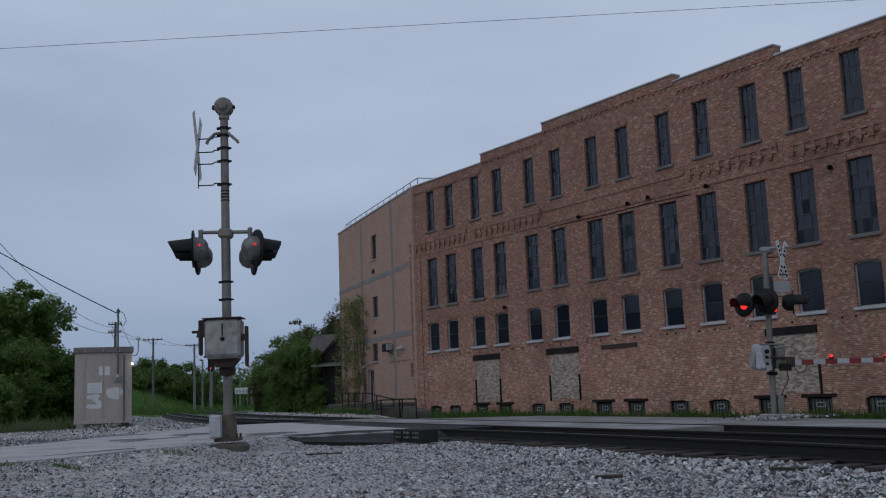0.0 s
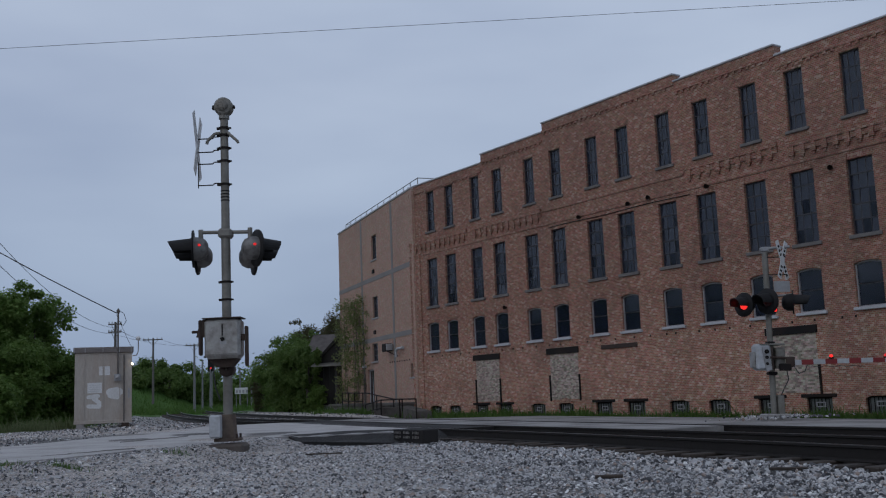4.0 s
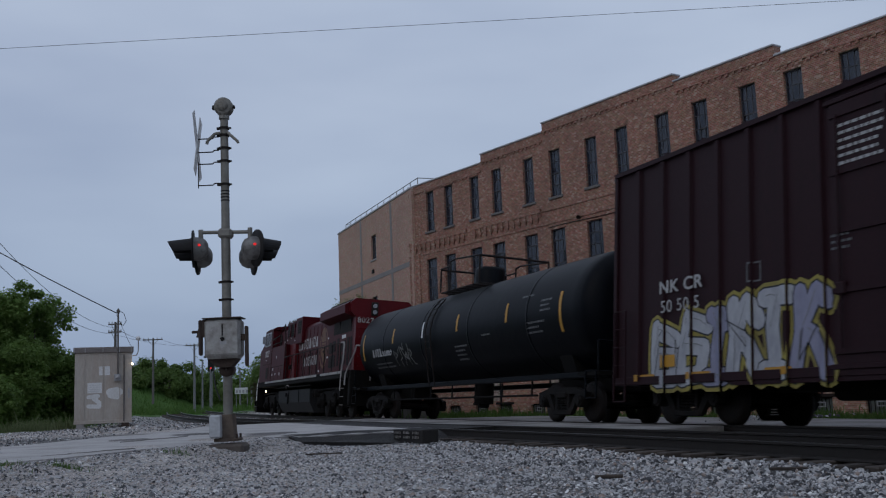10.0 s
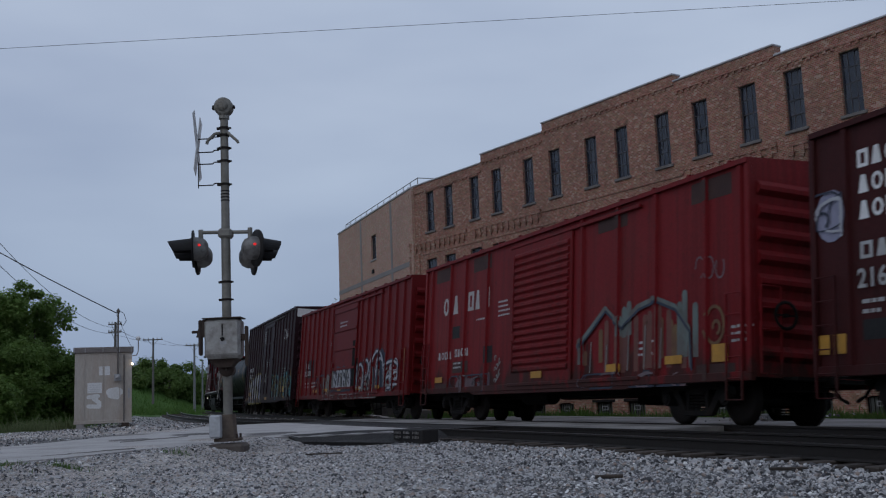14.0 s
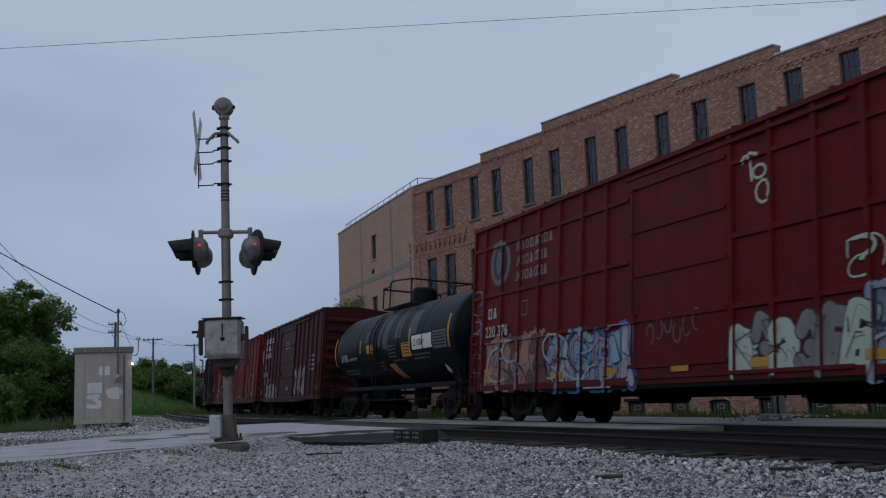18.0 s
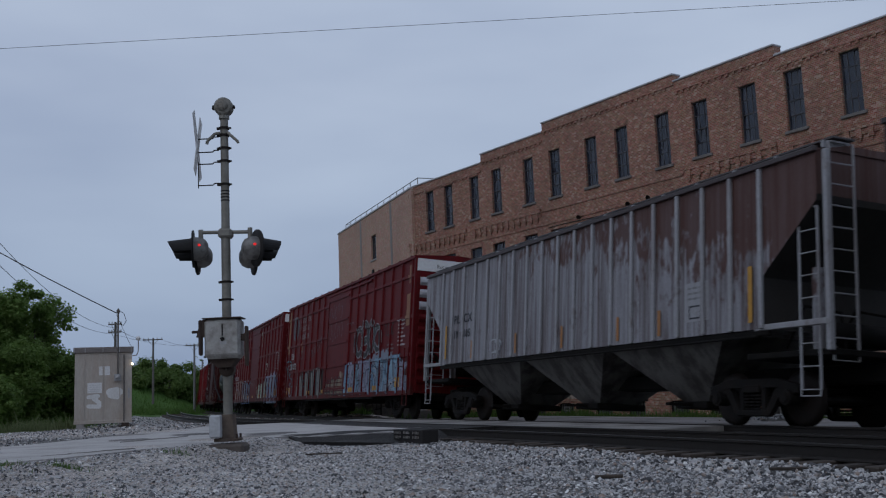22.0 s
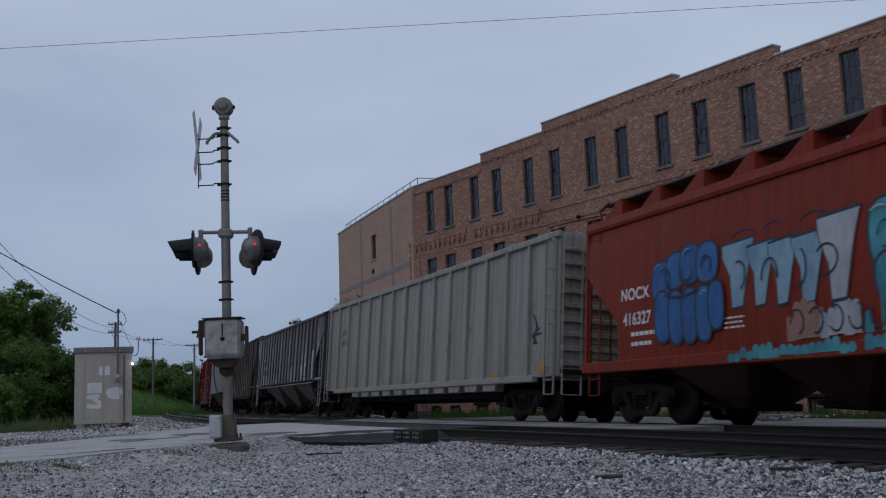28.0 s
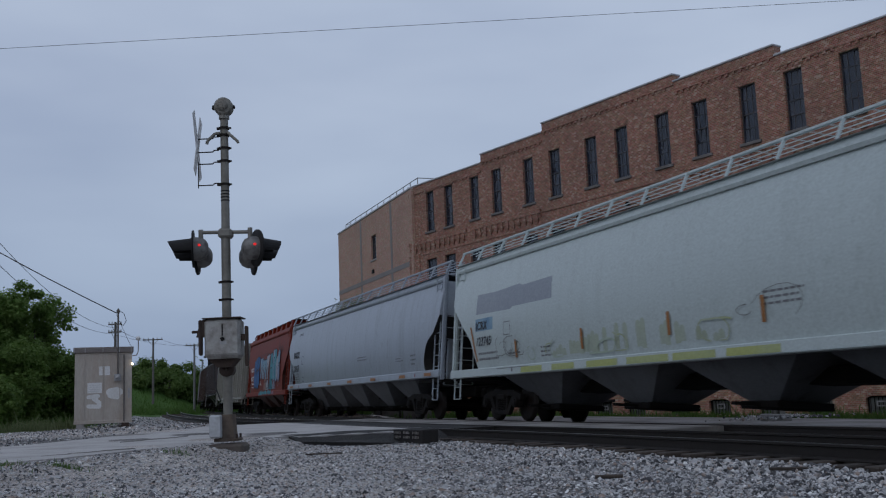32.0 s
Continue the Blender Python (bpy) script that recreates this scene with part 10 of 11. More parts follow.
for sheet in (HOP_MAUVE, HOP_CHALKY, MAUVE_MID):
    add_scabs(sheet, (0.060, 0.040, 0.050), lean=-0.012, climb=0.13, level=3.5, lo=0.47, hi=0.68, most=0.82)

# streaked mauve-grey covered hopper
car, fl, h = covered_hopper("mauve-grey ribbed covered hopper, heavily streaked", 199.05, 216.25, 1.58, 4.36, ((3.55, 0.0), (2.47, 1.3), (1.0, 1.3)), 19, HOP_MAUVE, 3, post_in=1.48, post_w=0.07, end_in=0.08, chute_paint=BAY_BROWN, post_paint=POST_DARK, ladder_paint=POST_PALE, sill_paint=UNDER)
r_ = random.Random(23)
PANEL = (2 * h - 2.96) / 18
for k in range(18):
    x = h - 1.48 - k * PANEL
    m = {"c": HOP_CHALKY, "m": HOP_MAUVE, "d": MAUVE_MID}["ccccmcmcmmcdmdccdd"[k]]
    fl.lay("side_panel", [rect(x - PANEL + 0.075, x - 0.075, 1.64 + r_.uniform(0, 0.06), 4.27 - r_.uniform(0, 0.1))], m, "weathered side sheet", 0.0015)
for k, z0, z1 in ((0, 1.62, 2.8), (1, 1.62, 2.98), (2, 1.62, 2.98), (3, 1.62, 2.1), (6, 1.62, 2.1), (11, 1.62, 2.3), (14, 1.62, 2.3), (15, 1.62, 2.75), (17, 1.65, 2.9)):
    fl.lay("white_panel", [rect(h - 1.48 - (k + 1) * PANEL + 0.085, h - 1.48 - k * PANEL - 0.085, z0, z1)], PALE_PANEL, "white repainted panel")
for d, code, number in ((2.42, "PL", "18"), (3.2, "CX", "80")):
    letters("car_code", code, 0.36, LETTER_DARK, car, side_at(h - d, 1.475, 2.62), "dark code letters", 1.1, True)
    letters("number", number, 0.34, LETTER_DARK, car, side_at(h - d, 1.475, 2.18), "dark number", 1.1, True)
fl.lay("dark_square", [rect(h - 14.2, h - 13.75, 1.88, 2.2)] + [rect(h - 14.2, h - 13.5, 1.74, 1.79), rect(h - 14.2, h - 13.5, 2.42, 2.46), rect(h - 14.2, h - 13.5, 2.56, 2.6)], LETTER_DARK, "dark square mark and bars", 0.012)
small_print(fl, h - 2.4, 2.0, 0.5, 0.3, 3, LETTER_DARK, 2)
small_print(fl, h - 3.2, 2.0, 0.5, 0.2, 2, LETTER_DARK, 2)
small_print(fl, h - 1.6, 2.3, 0.5, 0.4, 3, LETTER_DARK, 2)
reflectors(fl, [(h - d, 1.72) for d in (4.2, 6.6, 10.67, 13.2)], ORANGE_DULL, 0.08, 0.5)
reflectors(fl, [(h - 1.66, 1.7), (h - 15.67, 1.7)], ORANGE_DULL, 0.1, 1.0)

# beige open-top hopper with upright posts
car, fl, h = covered_hopper("beige-grey high-sided open hopper with many posts", 217.1, 237.3, 1.03, 4.44, (), 16, HOP_BEIGE, 0, roof="open", end_full=True, post_out=0.1, y_side=1.44, post_paint=POST_BEIGE)
for k in range(11):
    x = h - 4.2 - k * 1.2
    part("bottom_lobe", Shape().prism([(x - 0.5, 1.05), (x + 0.5, 1.05), (x + 0.36, 0.74), (x - 0.36, 0.74)], "y", 1.2, 1.46).prism([(x - 0.5, 1.05), (x + 0.5, 1.05), (x + 0.36, 0.74), (x - 0.36, 0.74)], "y", -1.46, -1.2), HOP_BEIGE, car)
part("underframe", Shape().box(-h + 4, h - 4, -1.1, 1.1, 0.6, 1.03, 0.05), UNDER, car)
mark_bars(fl, h - 2.0, 3.15, (0.16, 0.16, 0.16, 0.16), 0.25, LETTER_DARK, 0.05)
mark_bars(fl, h - 2.0, 2.75, (0.14,) * 5, 0.24, LETTER_DARK, 0.05)
fl.lay("orange_plate", [rect(h - 2.6, h - 2.2, 1.12, 1.36)], YELLOW, "yellow plate")
fl.lay("scrawl", [q for k in range(5) for q in stroke([(h - 18.7 - 0.1 * k, 2.55 - 0.12 * k), (h - 18.95 + 0.08 * k, 2.2 - 0.04 * k), (h - 18.7 - 0.05 * k, 1.85)], 0.06)], SPRAY["navy"], "dark scrawl")
reflectors(fl, [(h - d, 1.1) for d in (9.4, 13.2, 16.6)], YELLOW, 0.12, 0.3, False)
reflectors(fl, [(h - 19.2, 1.1)], YELLOW, 0.35, 0.3)

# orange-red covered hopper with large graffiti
car, fl, h = covered_hopper("orange-red covered hopper with blue and turquoise graffiti", 238.2, 252.0, 1.24, 4.14, ((3.15, 0.0), (2.05, 1.25), (1.0, 1.25)), 0, HOP_ORANGE, 3, curved=0.06, roof="gussets", sill=1.2, y_side=1.48, end_in=0.18, eave=0.25, chute_paint=ORANGE_SHADE_GRIME, slope_paint=ORANGE_SHADE_GRIME)
# fat blue lobes in two rows
for k, (d, z, rx, rz) in enumerate(((3.05, 2.72, 0.3, 0.38), (3.5, 2.88, 0.28, 0.34), (3.98, 2.95, 0.3, 0.36), (4.5, 2.92, 0.3, 0.36), (3.1, 2.02, 0.24, 0.48), (3.55, 1.98, 0.22, 0.5), (3.98, 1.98, 0.22, 0.5), (4.42, 1.98, 0.22, 0.5), (4.78, 2.1, 0.2, 0.42))):
    bubble(fl, h - d, z, rx, rz, "blue", "navy", k)
swirls(fl, h, [(3.2, 2.75, 0.16, 0.2, 0.1, 0.7), (3.9, 2.8, 0.2, 0.16, 0.5, 1.1), (4.5, 2.85, 0.14, 0.18, 0.0, 0.6), (3.7, 2.45, 0.5, 0.1, 0.5, 0.95)], SPRAY["navy"], 0.035, 0.052)
swirls(fl, h, [(3.0, 2.9, 0.16, 0.16, 0.05, 0.3), (3.95, 3.1, 0.16, 0.14, 0.05, 0.3), (4.45, 2.2, 0.1, 0.2, 0.1, 0.35)], SPRAY["sky"], 0.025, 0.052)
# angular pale blue letters with dark edges
for k, (d, w, z0, z1, cut) in enumerate(((5.35, 0.42, 2.0, 3.12, 0.22), (5.95, 0.34, 1.98, 3.0, 0.16), (6.5, 0.34, 1.95, 2.98, 0.2), (7.1, 0.38, 1.92, 2.98, 0.12), (7.75, 0.44, 1.9, 3.2, 0.26))):
    c = h - d
    q = [(c + w, z1), (c - w, z1 + 0.05), (c - w * 0.75, z1 - 0.35), (c - w * 0.3, z0 + 0.02), (c + w * 0.35, z0), (c + w * 0.45, z0 + 0.55), (c + w * 0.95, z1 - cut)]
    mid = (c, (z0 + z1) / 2)
    for name, m, o, g in (("graffiti", "navy", 0.0, 1.09), ("graffiti_fill", "white" if k == 4 else "sky", 0.002, 1.0)):
        keep, fl.n = fl.n, 0
        fl.lay(name, [[(mid[0] + (u - mid[0]) * g, mid[1] + (v - mid[1]) * g) for u, v in q]], SPRAY[m], "angular pale blue spray shape", 0.006 + 0.004 * k + o)
        fl.n = keep
swirls(fl, h, [(5.4, 2.55, 0.18, 0.25, 0.2, 0.7), (6.2, 2.4, 0.2, 0.35, 0.0, 0.5), (6.9, 2.5, 0.16, 0.3, 0.3, 0.8), (7.5, 2.55, 0.24, 0.24, 0.1, 0.8)], SPRAY["navy"], 0.035, 0.034)
swirls(fl, h, [(5.5, 3.25, 0.3, 0.1, 0.0, 0.5), (6.3, 3.25, 0.3, 0.12, 0.05, 0.5), (7.2, 3.25, 0.3, 0.12, 0.0, 0.45)], SPRAY["navy"], 0.03, 0.01)
# tall turquoise and pale lobes
for k, (d, z, rx, rz, m) in enumerate(((8.72, 2.78, 0.36, 0.52, "teal"), (8.8, 2.15, 0.34, 0.34, "teal"), (9.3, 2.35, 0.26, 0.48, "teal"), (9.55, 3.1, 0.24, 0.36, "sky"), (9.75, 2.4, 0.24, 0.6, "sky"), (10.15, 2.65, 0.28, 0.78, "teal"), (10.6, 2.35, 0.28, 0.6, "sky"), (10.9, 2.45, 0.24, 0.6, "white"), (11.3, 2.9, 0.3, 0.42, "sky"), (11.42, 2.2, 0.28, 0.45, "lilac"))):
    bubble(fl, h - d, z, rx, rz, m, "navy", k, 0.05)
swirls(fl, h, [(8.7, 2.75, 0.14, 0.2, 0.0, 0.8), (9.75, 2.5, 0.06, 0.3, 0.2, 0.7), (10.2, 2.5, 0.07, 0.36, 0.2, 0.7), (10.75, 2.2, 0.1, 0.3, 0.25, 0.75), (11.35, 2.6, 0.2, 0.1, 0.4, 1.0)], SPRAY["navy"], 0.032, 0.062)
swirls(fl, h, [(9.5, 3.25, 0.12, 0.14, 0.1, 0.35), (10.1, 3.2, 0.12, 0.16, 0.1, 0.35), (11.25, 3.1, 0.16, 0.14, 0.1, 0.4), (8.6, 3.05, 0.2, 0.14, 0.1, 0.35)], SPRAY["white"], 0.03, 0.062)
# small pale tags along the sill
for x0, x1, m, sd in ((6.55, 7.4, "salmon", 84), (7.3, 8.3, "white", 83), (8.2, 9.35, "teal", 82), (9.5, 10.4, "lilac", 81)):
    field(fl, h - x0, h - x1, 1.32, (1.6, 1.95, 1.8, 1.75), SPRAY[m], sd, 0.85, 0.02)
swirls(fl, h, [(6.8 + 0.42 * k, 1.62, 0.15, 0.2, 0.1 * k, 0.1 * k + 0.7) for k in range(7)], SPRAY["navy"], 0.032, 0.03)
swirls(fl, h, [(9.7, 1.68, 0.14, 0.14, 0.0, 0.8), (10.2, 1.66, 0.16, 0.12, 0.3, 1.1), (11.2, 1.62, 0.14, 0.14, 0.1, 0.8), (11.6, 1.64, 0.14, 0.12, 0.5, 1.2)], SPRAY["pink"], 0.04, 0.03)
sl = Flank(car, fl.lift(1.24) + 0.082)
field(sl, h - 5.1, h - 9.4, 1.06, (1.2, 1.22, 1.21, 1.2), SPRAY["teal"], 86, 0.85)
field(sl, h - 9.6, h - 10.6, 1.06, (1.2, 1.2), SPRAY["pink"], 87, 0.7)
swirls(fl, h, [(10.9 + 0.2 * k, 3.42 + 0.04 * math.sin(k * 2.0), 0.08, 0.1 + 0.06 * (k % 2), 0.1 * k, 0.1 * k + 0.7) for k in range(8)] + [(12.2, 3.5, 0.1, 0.22, 0.2, 0.8), (12.0, 3.2, 0.3, 0.06, 0.0, 0.5)], SPRAY["black"], 0.03, 0.01)
letters("car_code", "NOCX", 0.34, PLATE_WHITE, car, side_at(h - 1.6, 1.49, 2.47), "white code letters", 0.95, True)
letters("number", "416327", 0.36, PLATE_WHITE, car, side_at(h - 1.70, 1.49, 1.95), "white number", 0.85, True)
small_print(fl, h - 1.95, 1.8, 0.9, 0.4, 2, PLATE_WHITE, 3)
small_print(fl, h - 4.95, 1.85, 0.7, 0.25, 3, PLATE_WHITE, 5)

# light blue-grey covered hopper
car, fl, h = covered_hopper("light blue-grey smooth-sided covered hopper", 252.55, 273.05, 1.42, 4.12, ((3.09, 0.0), (2.85, 0.2), (2.52, 0.5), (2.42, 0.85), (2.2, 1.1), (1.85, 1.32), (1.55, 1.36), (1.3, 1.2)), 0, HOP_LIGHT, 5, curved=0.16, roof="rail", sill=1.40, y_side=1.55, end_in=0.06, eave=0.21, chute_paint=CHUTE_GREY)
letters("car_code", "BNGX", 0.42, LETTER_DARK, car, side_at(h - 1.28, 1.565, 2.64), "dark code letters", 0.92, True)
letters("number", "20063", 0.44, LETTER_DARK, car, side_at(h - 1.38, 1.565, 2.0), "dark number", 0.9, True)
fl.lay("painted_box", frame_rects(h - 3.15, h - 2.85, 2.3, 2.68, 0.025) + frame_rects(h - 3.15, h - 2.85, 1.55, 1.75, 0.025), LETTER_DARK, "small outlined squares")
fl.lay("painted_line", [rect(h - 2.5, h - 1.75, 3.7, 3.73), rect(h - 2.5, h - 1.75, 3.76, 3.79)], LETTER_DARK, "two thin dark lines")
small_print(fl, h - 1.5, 1.9, 0.8, 0.3, 3, LETTER_DARK, 1)
small_print(fl, h - 11.9, 2.2, 1.3, 0.2, 2, LETTER_DARK, 1)
small_print(fl, h - 17.9, 2.0, 0.5, 0.4, 3, LETTER_DARK, 1)
small_print(fl, h - 16.4, 1.95, 0.8, 0.16, 2, LETTER_DARK, 1)
scribble(fl, h - 1.4, h - 2.4, 1.55, 1.95, ("grey",), 6, 95, 0.02)
for k in range(13):
    x = -h + 2.2 + k * 1.36
    zs = [1.5 + 2.5 * j / 8 for j in range(9)]
    part("side_seam", Shape().add([(x - 0.012, fl.lift(z) + 0.004, z) for z in zs] + [(x + 0.012, fl.lift(z) + 0.004, z) for z in zs], [(i, i + 1, i + 10, i + 9) for i in range(8)]), SEAM_GREY, car, "faint weld seam")
sl = Flank(car, fl.lift(1.42) + 0.085)
reflectors(sl, [(h - d, 1.27) for d in (1.0, 4.7, 7.9, 11.0, 14.0, 17.2, 19.6)], ORANGE_STRIPE, 0.1, 0.6, False)
sl.lay("red_dot", [disc(h - 2.35, 1.33, 0.06), disc(h - 18.4, 1.33, 0.05)], RED_PAINT, "small red discs", 0.004)

# greenish-white covered hopper
car, fl, h = covered_hopper("greenish-white smooth-sided covered hopper with rubbed-out graffiti", 273.75, 294.6, 1.36, 4.2, ((3.2, 0.0), (2.15, 1.3), (1.3, 1.7)), 0, HOP_WHITE, 4, curved=0.16, roof="rail", sill=1.31, y_side=1.55, end_in=0.18, eave=0.22, chute_paint=CHUTE_GREY)
fl.lay("paint_patch", [[(h - 1.86, 2.83), (h - 4.0, 2.8), (h - 4.1, 2.86), (h - 6.2, 2.86), (h - 6.15, 3.4), (h - 4.6, 3.36), (h - 4.4, 3.42), (h - 3.1, 3.36), (h - 1.86, 3.38)]], GREY_PATCH, "blue-grey painted-over band")
fl.lay("blue_patch", [rect(h - 2.95, h - 1.84, 2.36, 2.7)], SPRAY["sky"], "pale blue plate")
letters("car_code", "ICRX", 0.31, LETTER_DARK, car, side_at(h - 1.9, 1.565, 2.4), "dark code letters", 0.95, True)
letters("number", "123745", 0.33, LETTER_DARK, car, side_at(h - 1.95, 1.562, 1.96), "dark number", 0.9, True)
small_print(fl, h - 2.0, 1.78, 1.6, 0.3, 2, LETTER_DARK, 1)
small_print(fl, h - 3.8, 1.7, 0.8, 0.12, 1, LETTER_DARK, 1)
fl.lay("painted_box", frame_rects(h - 4.0, h - 3.6, 2.15, 2.5, 0.02), LETTER_FAINT, "faint outlined square")
for d, z, w, n in ((5.6, 1.75, 0.7, 3), (13.6, 2.2, 1.1, 3), (17.6, 2.55, 0.9, 3), (19.0, 2.2, 0.9, 2)):
    small_print(fl, h - d, z, w, 0.1 * n, n, LETTER_DARK, 4)
fl.lay("reflector", [[(h - 1.50, 2.5), (h - 1.60, 2.5), (h - 1.72, 2.2), (h - 1.62, 2.2)], [(h - 1.62, 2.2), (h - 1.72, 2.2), (h - 1.93, 1.55), (h - 1.83, 1.55)]], ORANGE_STRIPE, "", 0.01)
for d, z in ((4.32, 1.55), (7.6, 1.58), (10.9, 1.65), (13.6, 1.68), (16.6, 1.75), (19.6, 1.75)):
    fl.lay("reflector", fine_rects(h - d - 0.05, h - d + 0.05, z, z + 0.45, 4), ORANGE_STRIPE, "", 0.03)
r_ = random.Random(9)
field(fl, h - 6.0, h - 12.5, 1.46, (1.55, 1.75, 1.9, 1.95, 1.75, 1.55), LIME_WASH, 94, 0.5, 0.002)
scribble(fl, h - 4.6, h - 13.0, 1.46, 1.85, ("lime", "pale"), 5, 91, 0.03)
scribble(fl, h - 3.2, h - 5.2, 1.6, 2.1, ("grey",), 5, 92, 0.015)
scribble(fl, h - 12.5, h - 20.0, 1.6, 2.3, ("grey",), 4, 93, 0.02)
fl.lay("dark_scrawl", [q for k in range(8) for q in stroke([(h - 16.8 - k * 0.3, 2.2 + r_.uniform(-0.1, 0.1)), (h - 17.0 - k * 0.3, 2.55 + r_.uniform(-0.1, 0.1)), (h - 17.2 - k * 0.3, 2.2)], 0.045)], SPRAY["grey"], "grey scrawl", 0.012)
sl = Flank(car, fl.lift(1.36) + 0.085)
for k in range(6):
    sl.lay("lime_patch", [rect(h - 4.6 - k * 1.6 - r_.uniform(1.0, 1.5), h - 4.6 - k * 1.6, 1.16, 1.3)], LIME, "lime spray on the sill")
sl.lay("painted_mark", [rect(h - 5.0, h - 3.2, 1.3, 1.315), disc(h - 4.1, 1.25, 0.05)], LETTER_FAINT, "thin dark line on the sill")


# ---- gravel, grass and trees ----
rng = np.random.default_rng(7)
ICO_T = (1 + 5 ** 0.5) / 2
ICO = np.array([(-1, ICO_T, 0), (1, ICO_T, 0), (-1, -ICO_T, 0), (1, -ICO_T, 0), (0, -1, ICO_T), (0, 1, ICO_T), (0, -1, -ICO_T), (0, 1, -ICO_T), (ICO_T, 0, -1), (ICO_T, 0, 1), (-ICO_T, 0, -1), (-ICO_T, 0, 1)]) / 1.9
ICO_F = np.array([(0, 11, 5), (0, 5, 1), (0, 1, 7), (0, 7, 10), (0, 10, 11), (1, 5, 9), (5, 11, 4), (11, 10, 2), (10, 7, 6), (7, 1, 8), (3, 9, 4), (3, 4, 2), (3, 2, 6), (3, 6, 8), (3, 8, 9), (4, 9, 5), (2, 4, 11), (6, 2, 10), (8, 6, 7), (9, 8, 1)])


def turns(n):
    q = rng.normal(size=(n, 4))
    q /= np.linalg.norm(q, axis=1)[:, None]
    w, x, y, z = q.T
    return np.stack([1 - 2 * (y * y + z * z), 2 * (x * y - z * w), 2 * (x * z + y * w), 2 * (x * y + z * w), 1 - 2 * (x * x + z * z), 2 * (y * z - x * w), 2 * (x * z - y * w), 2 * (y * z + x * w), 1 - 2 * (x * x + y * y)], 1).reshape(n, 3, 3)


def stones(name, xy, size, label, sink=0.25, extra=0.0):
    n = len(xy)
    z = ground_height(xy[:, 0], xy[:, 1]) + extra
    sc = size[:, None] * rng.uniform(0.55, 1.25, (n, 3)) * np.array([1.1, 1.1, 0.8])
    v = ICO[None] * rng.uniform(0.7, 1.3, (n, 12, 1)) * sc[:, None, :] * 0.5
    v = np.einsum("nij,nkj->nki", turns(n), v)
    v += np.stack([xy[:, 0], xy[:, 1], z + size * (0.5 - sink) * 0.6], 1)[:, None, :]
    f = ICO_F[None] + (np.arange(n) * 12)[:, None, None]
    me = arrays_mesh(name, v.reshape(-1, 3), f.reshape(-1, 3), BALLAST)
    return tagged(new(name, me), label, "gravel", kind="stuff")


def off_road(xy):
    """True where there is loose gravel: clear of the road, the crossing and the sleepers."""
    x, y = xy[:, 0], xy[:, 1]
    s, left = line_place(x, y)
    gap = np.array([siding_gap(q) for q in s])
    rn = np.interp(x, [p[0] for p in ROAD_NEAR], [p[1] for p in ROAD_NEAR])
    rf = np.interp(x, [p[0] for p in ROAD_FAR], [p[1] for p in ROAD_FAR])
    road = (x < ROAD_FAR[-1][0] + 4.5) & (y > rn + 0.05) & (y < rf - 0.05)
    cross = (s > -10.0) & (s < 4.6) & (left < gap + 4.0) & (left > -8)
    return ~road & ~cross & (left > gap + 0.9 + 0.3 * rng.uniform(0, 1, len(x)) ** 2)


near = np.stack([rng.uniform(-9, 9.5, 130000), 6.2 + 15 * rng.uniform(0, 1, 130000) ** 1.35], 1)
sandy = ramp(-near[:, 0], -2.5, 2.0) * (0.68 + 0.3 * np.sin(near[:, 0] * 0.9 + 1.0) * np.sin(near[:, 1] * 0.8))
keep = (np.abs(near[:, 0]) < near[:, 1] * 0.5 + 0.6) & off_road(near) & (rng.uniform(0, 1, len(near)) > sandy)
near = near[keep]
near_s, near_left = line_place(near[:, 0], near[:, 1])
shoulder = ramp(-(near_left - 3.2), -2.6, -0.9)
clump = 0.5 + 0.5 * np.sin(near[:, 0] * 1.3 + 2 * np.sin(near[:, 1] * 0.9)) * np.sin(near[:, 1] * 1.9 + near[:, 0] * 0.5)
size = rng.gamma(2.0, 0.0072, len(near)) + 0.005 + 0.011 * shoulder * rng.uniform(0, 1, len(near)) ** 1.5 + 0.011 * clump * rng.uniform(0, 1, len(near)) ** 2
stones("foreground_gravel", near, size, "loose grey and white limestone gravel beside the tracks")
# fine chippings between the larger stones
n_fine = 110000
fine = np.stack([rng.uniform(-9.5, 9.5, n_fine), 6.2 + 15 * rng.uniform(0, 1, n_fine) ** 1.15], 1)
fine = fine[(np.abs(fine[:, 0]) < fine[:, 1] * 0.47 + 0.4) & off_road(fine)]
OCT = np.array([(1, 0, 0), (0, 1, 0), (-1, 0, 0), (0, -1, 0), (0, 0, 1)]) * 0.5
OCT_F = np.array([(0, 1, 4), (1, 2, 4), (2, 3, 4), (3, 0, 4)])
fs = rng.gamma(3.0, 0.007, len(fine)) + 0.008
fv = OCT[None] * rng.uniform(0.6, 1.4, (len(fine), 5, 1)) * fs[:, None, None] * np.array([1.2, 1.2, 0.8])
ang = rng.uniform(0, 6.28, len(fine))
fv = np.stack([fv[:, :, 0] * np.cos(ang)[:, None] - fv[:, :, 1] * np.sin(ang)[:, None], fv[:, :, 0] * np.sin(ang)[:, None] + fv[:, :, 1] * np.cos(ang)[:, None], fv[:, :, 2]], 2)
fv += np.stack([fine[:, 0], fine[:, 1], ground_height(fine[:, 0], fine[:, 1]) + 0.003], 1)[:, None, :]
ff = OCT_F[None] + (np.arange(len(fine)) * 5)[:, None, None]
tagged(new("gravel_chippings", arrays_mesh("gravel_chippings", fv.reshape(-1, 3), ff.reshape(-1, 3), BALLAST)), "fine pale limestone chippings on the ground", "gravel", kind="stuff")
sh_s = rng.uniform(-36, -10.6, 5200)
sh_d = 1.1 + rng.gamma(1.6, 0.36, 5200)
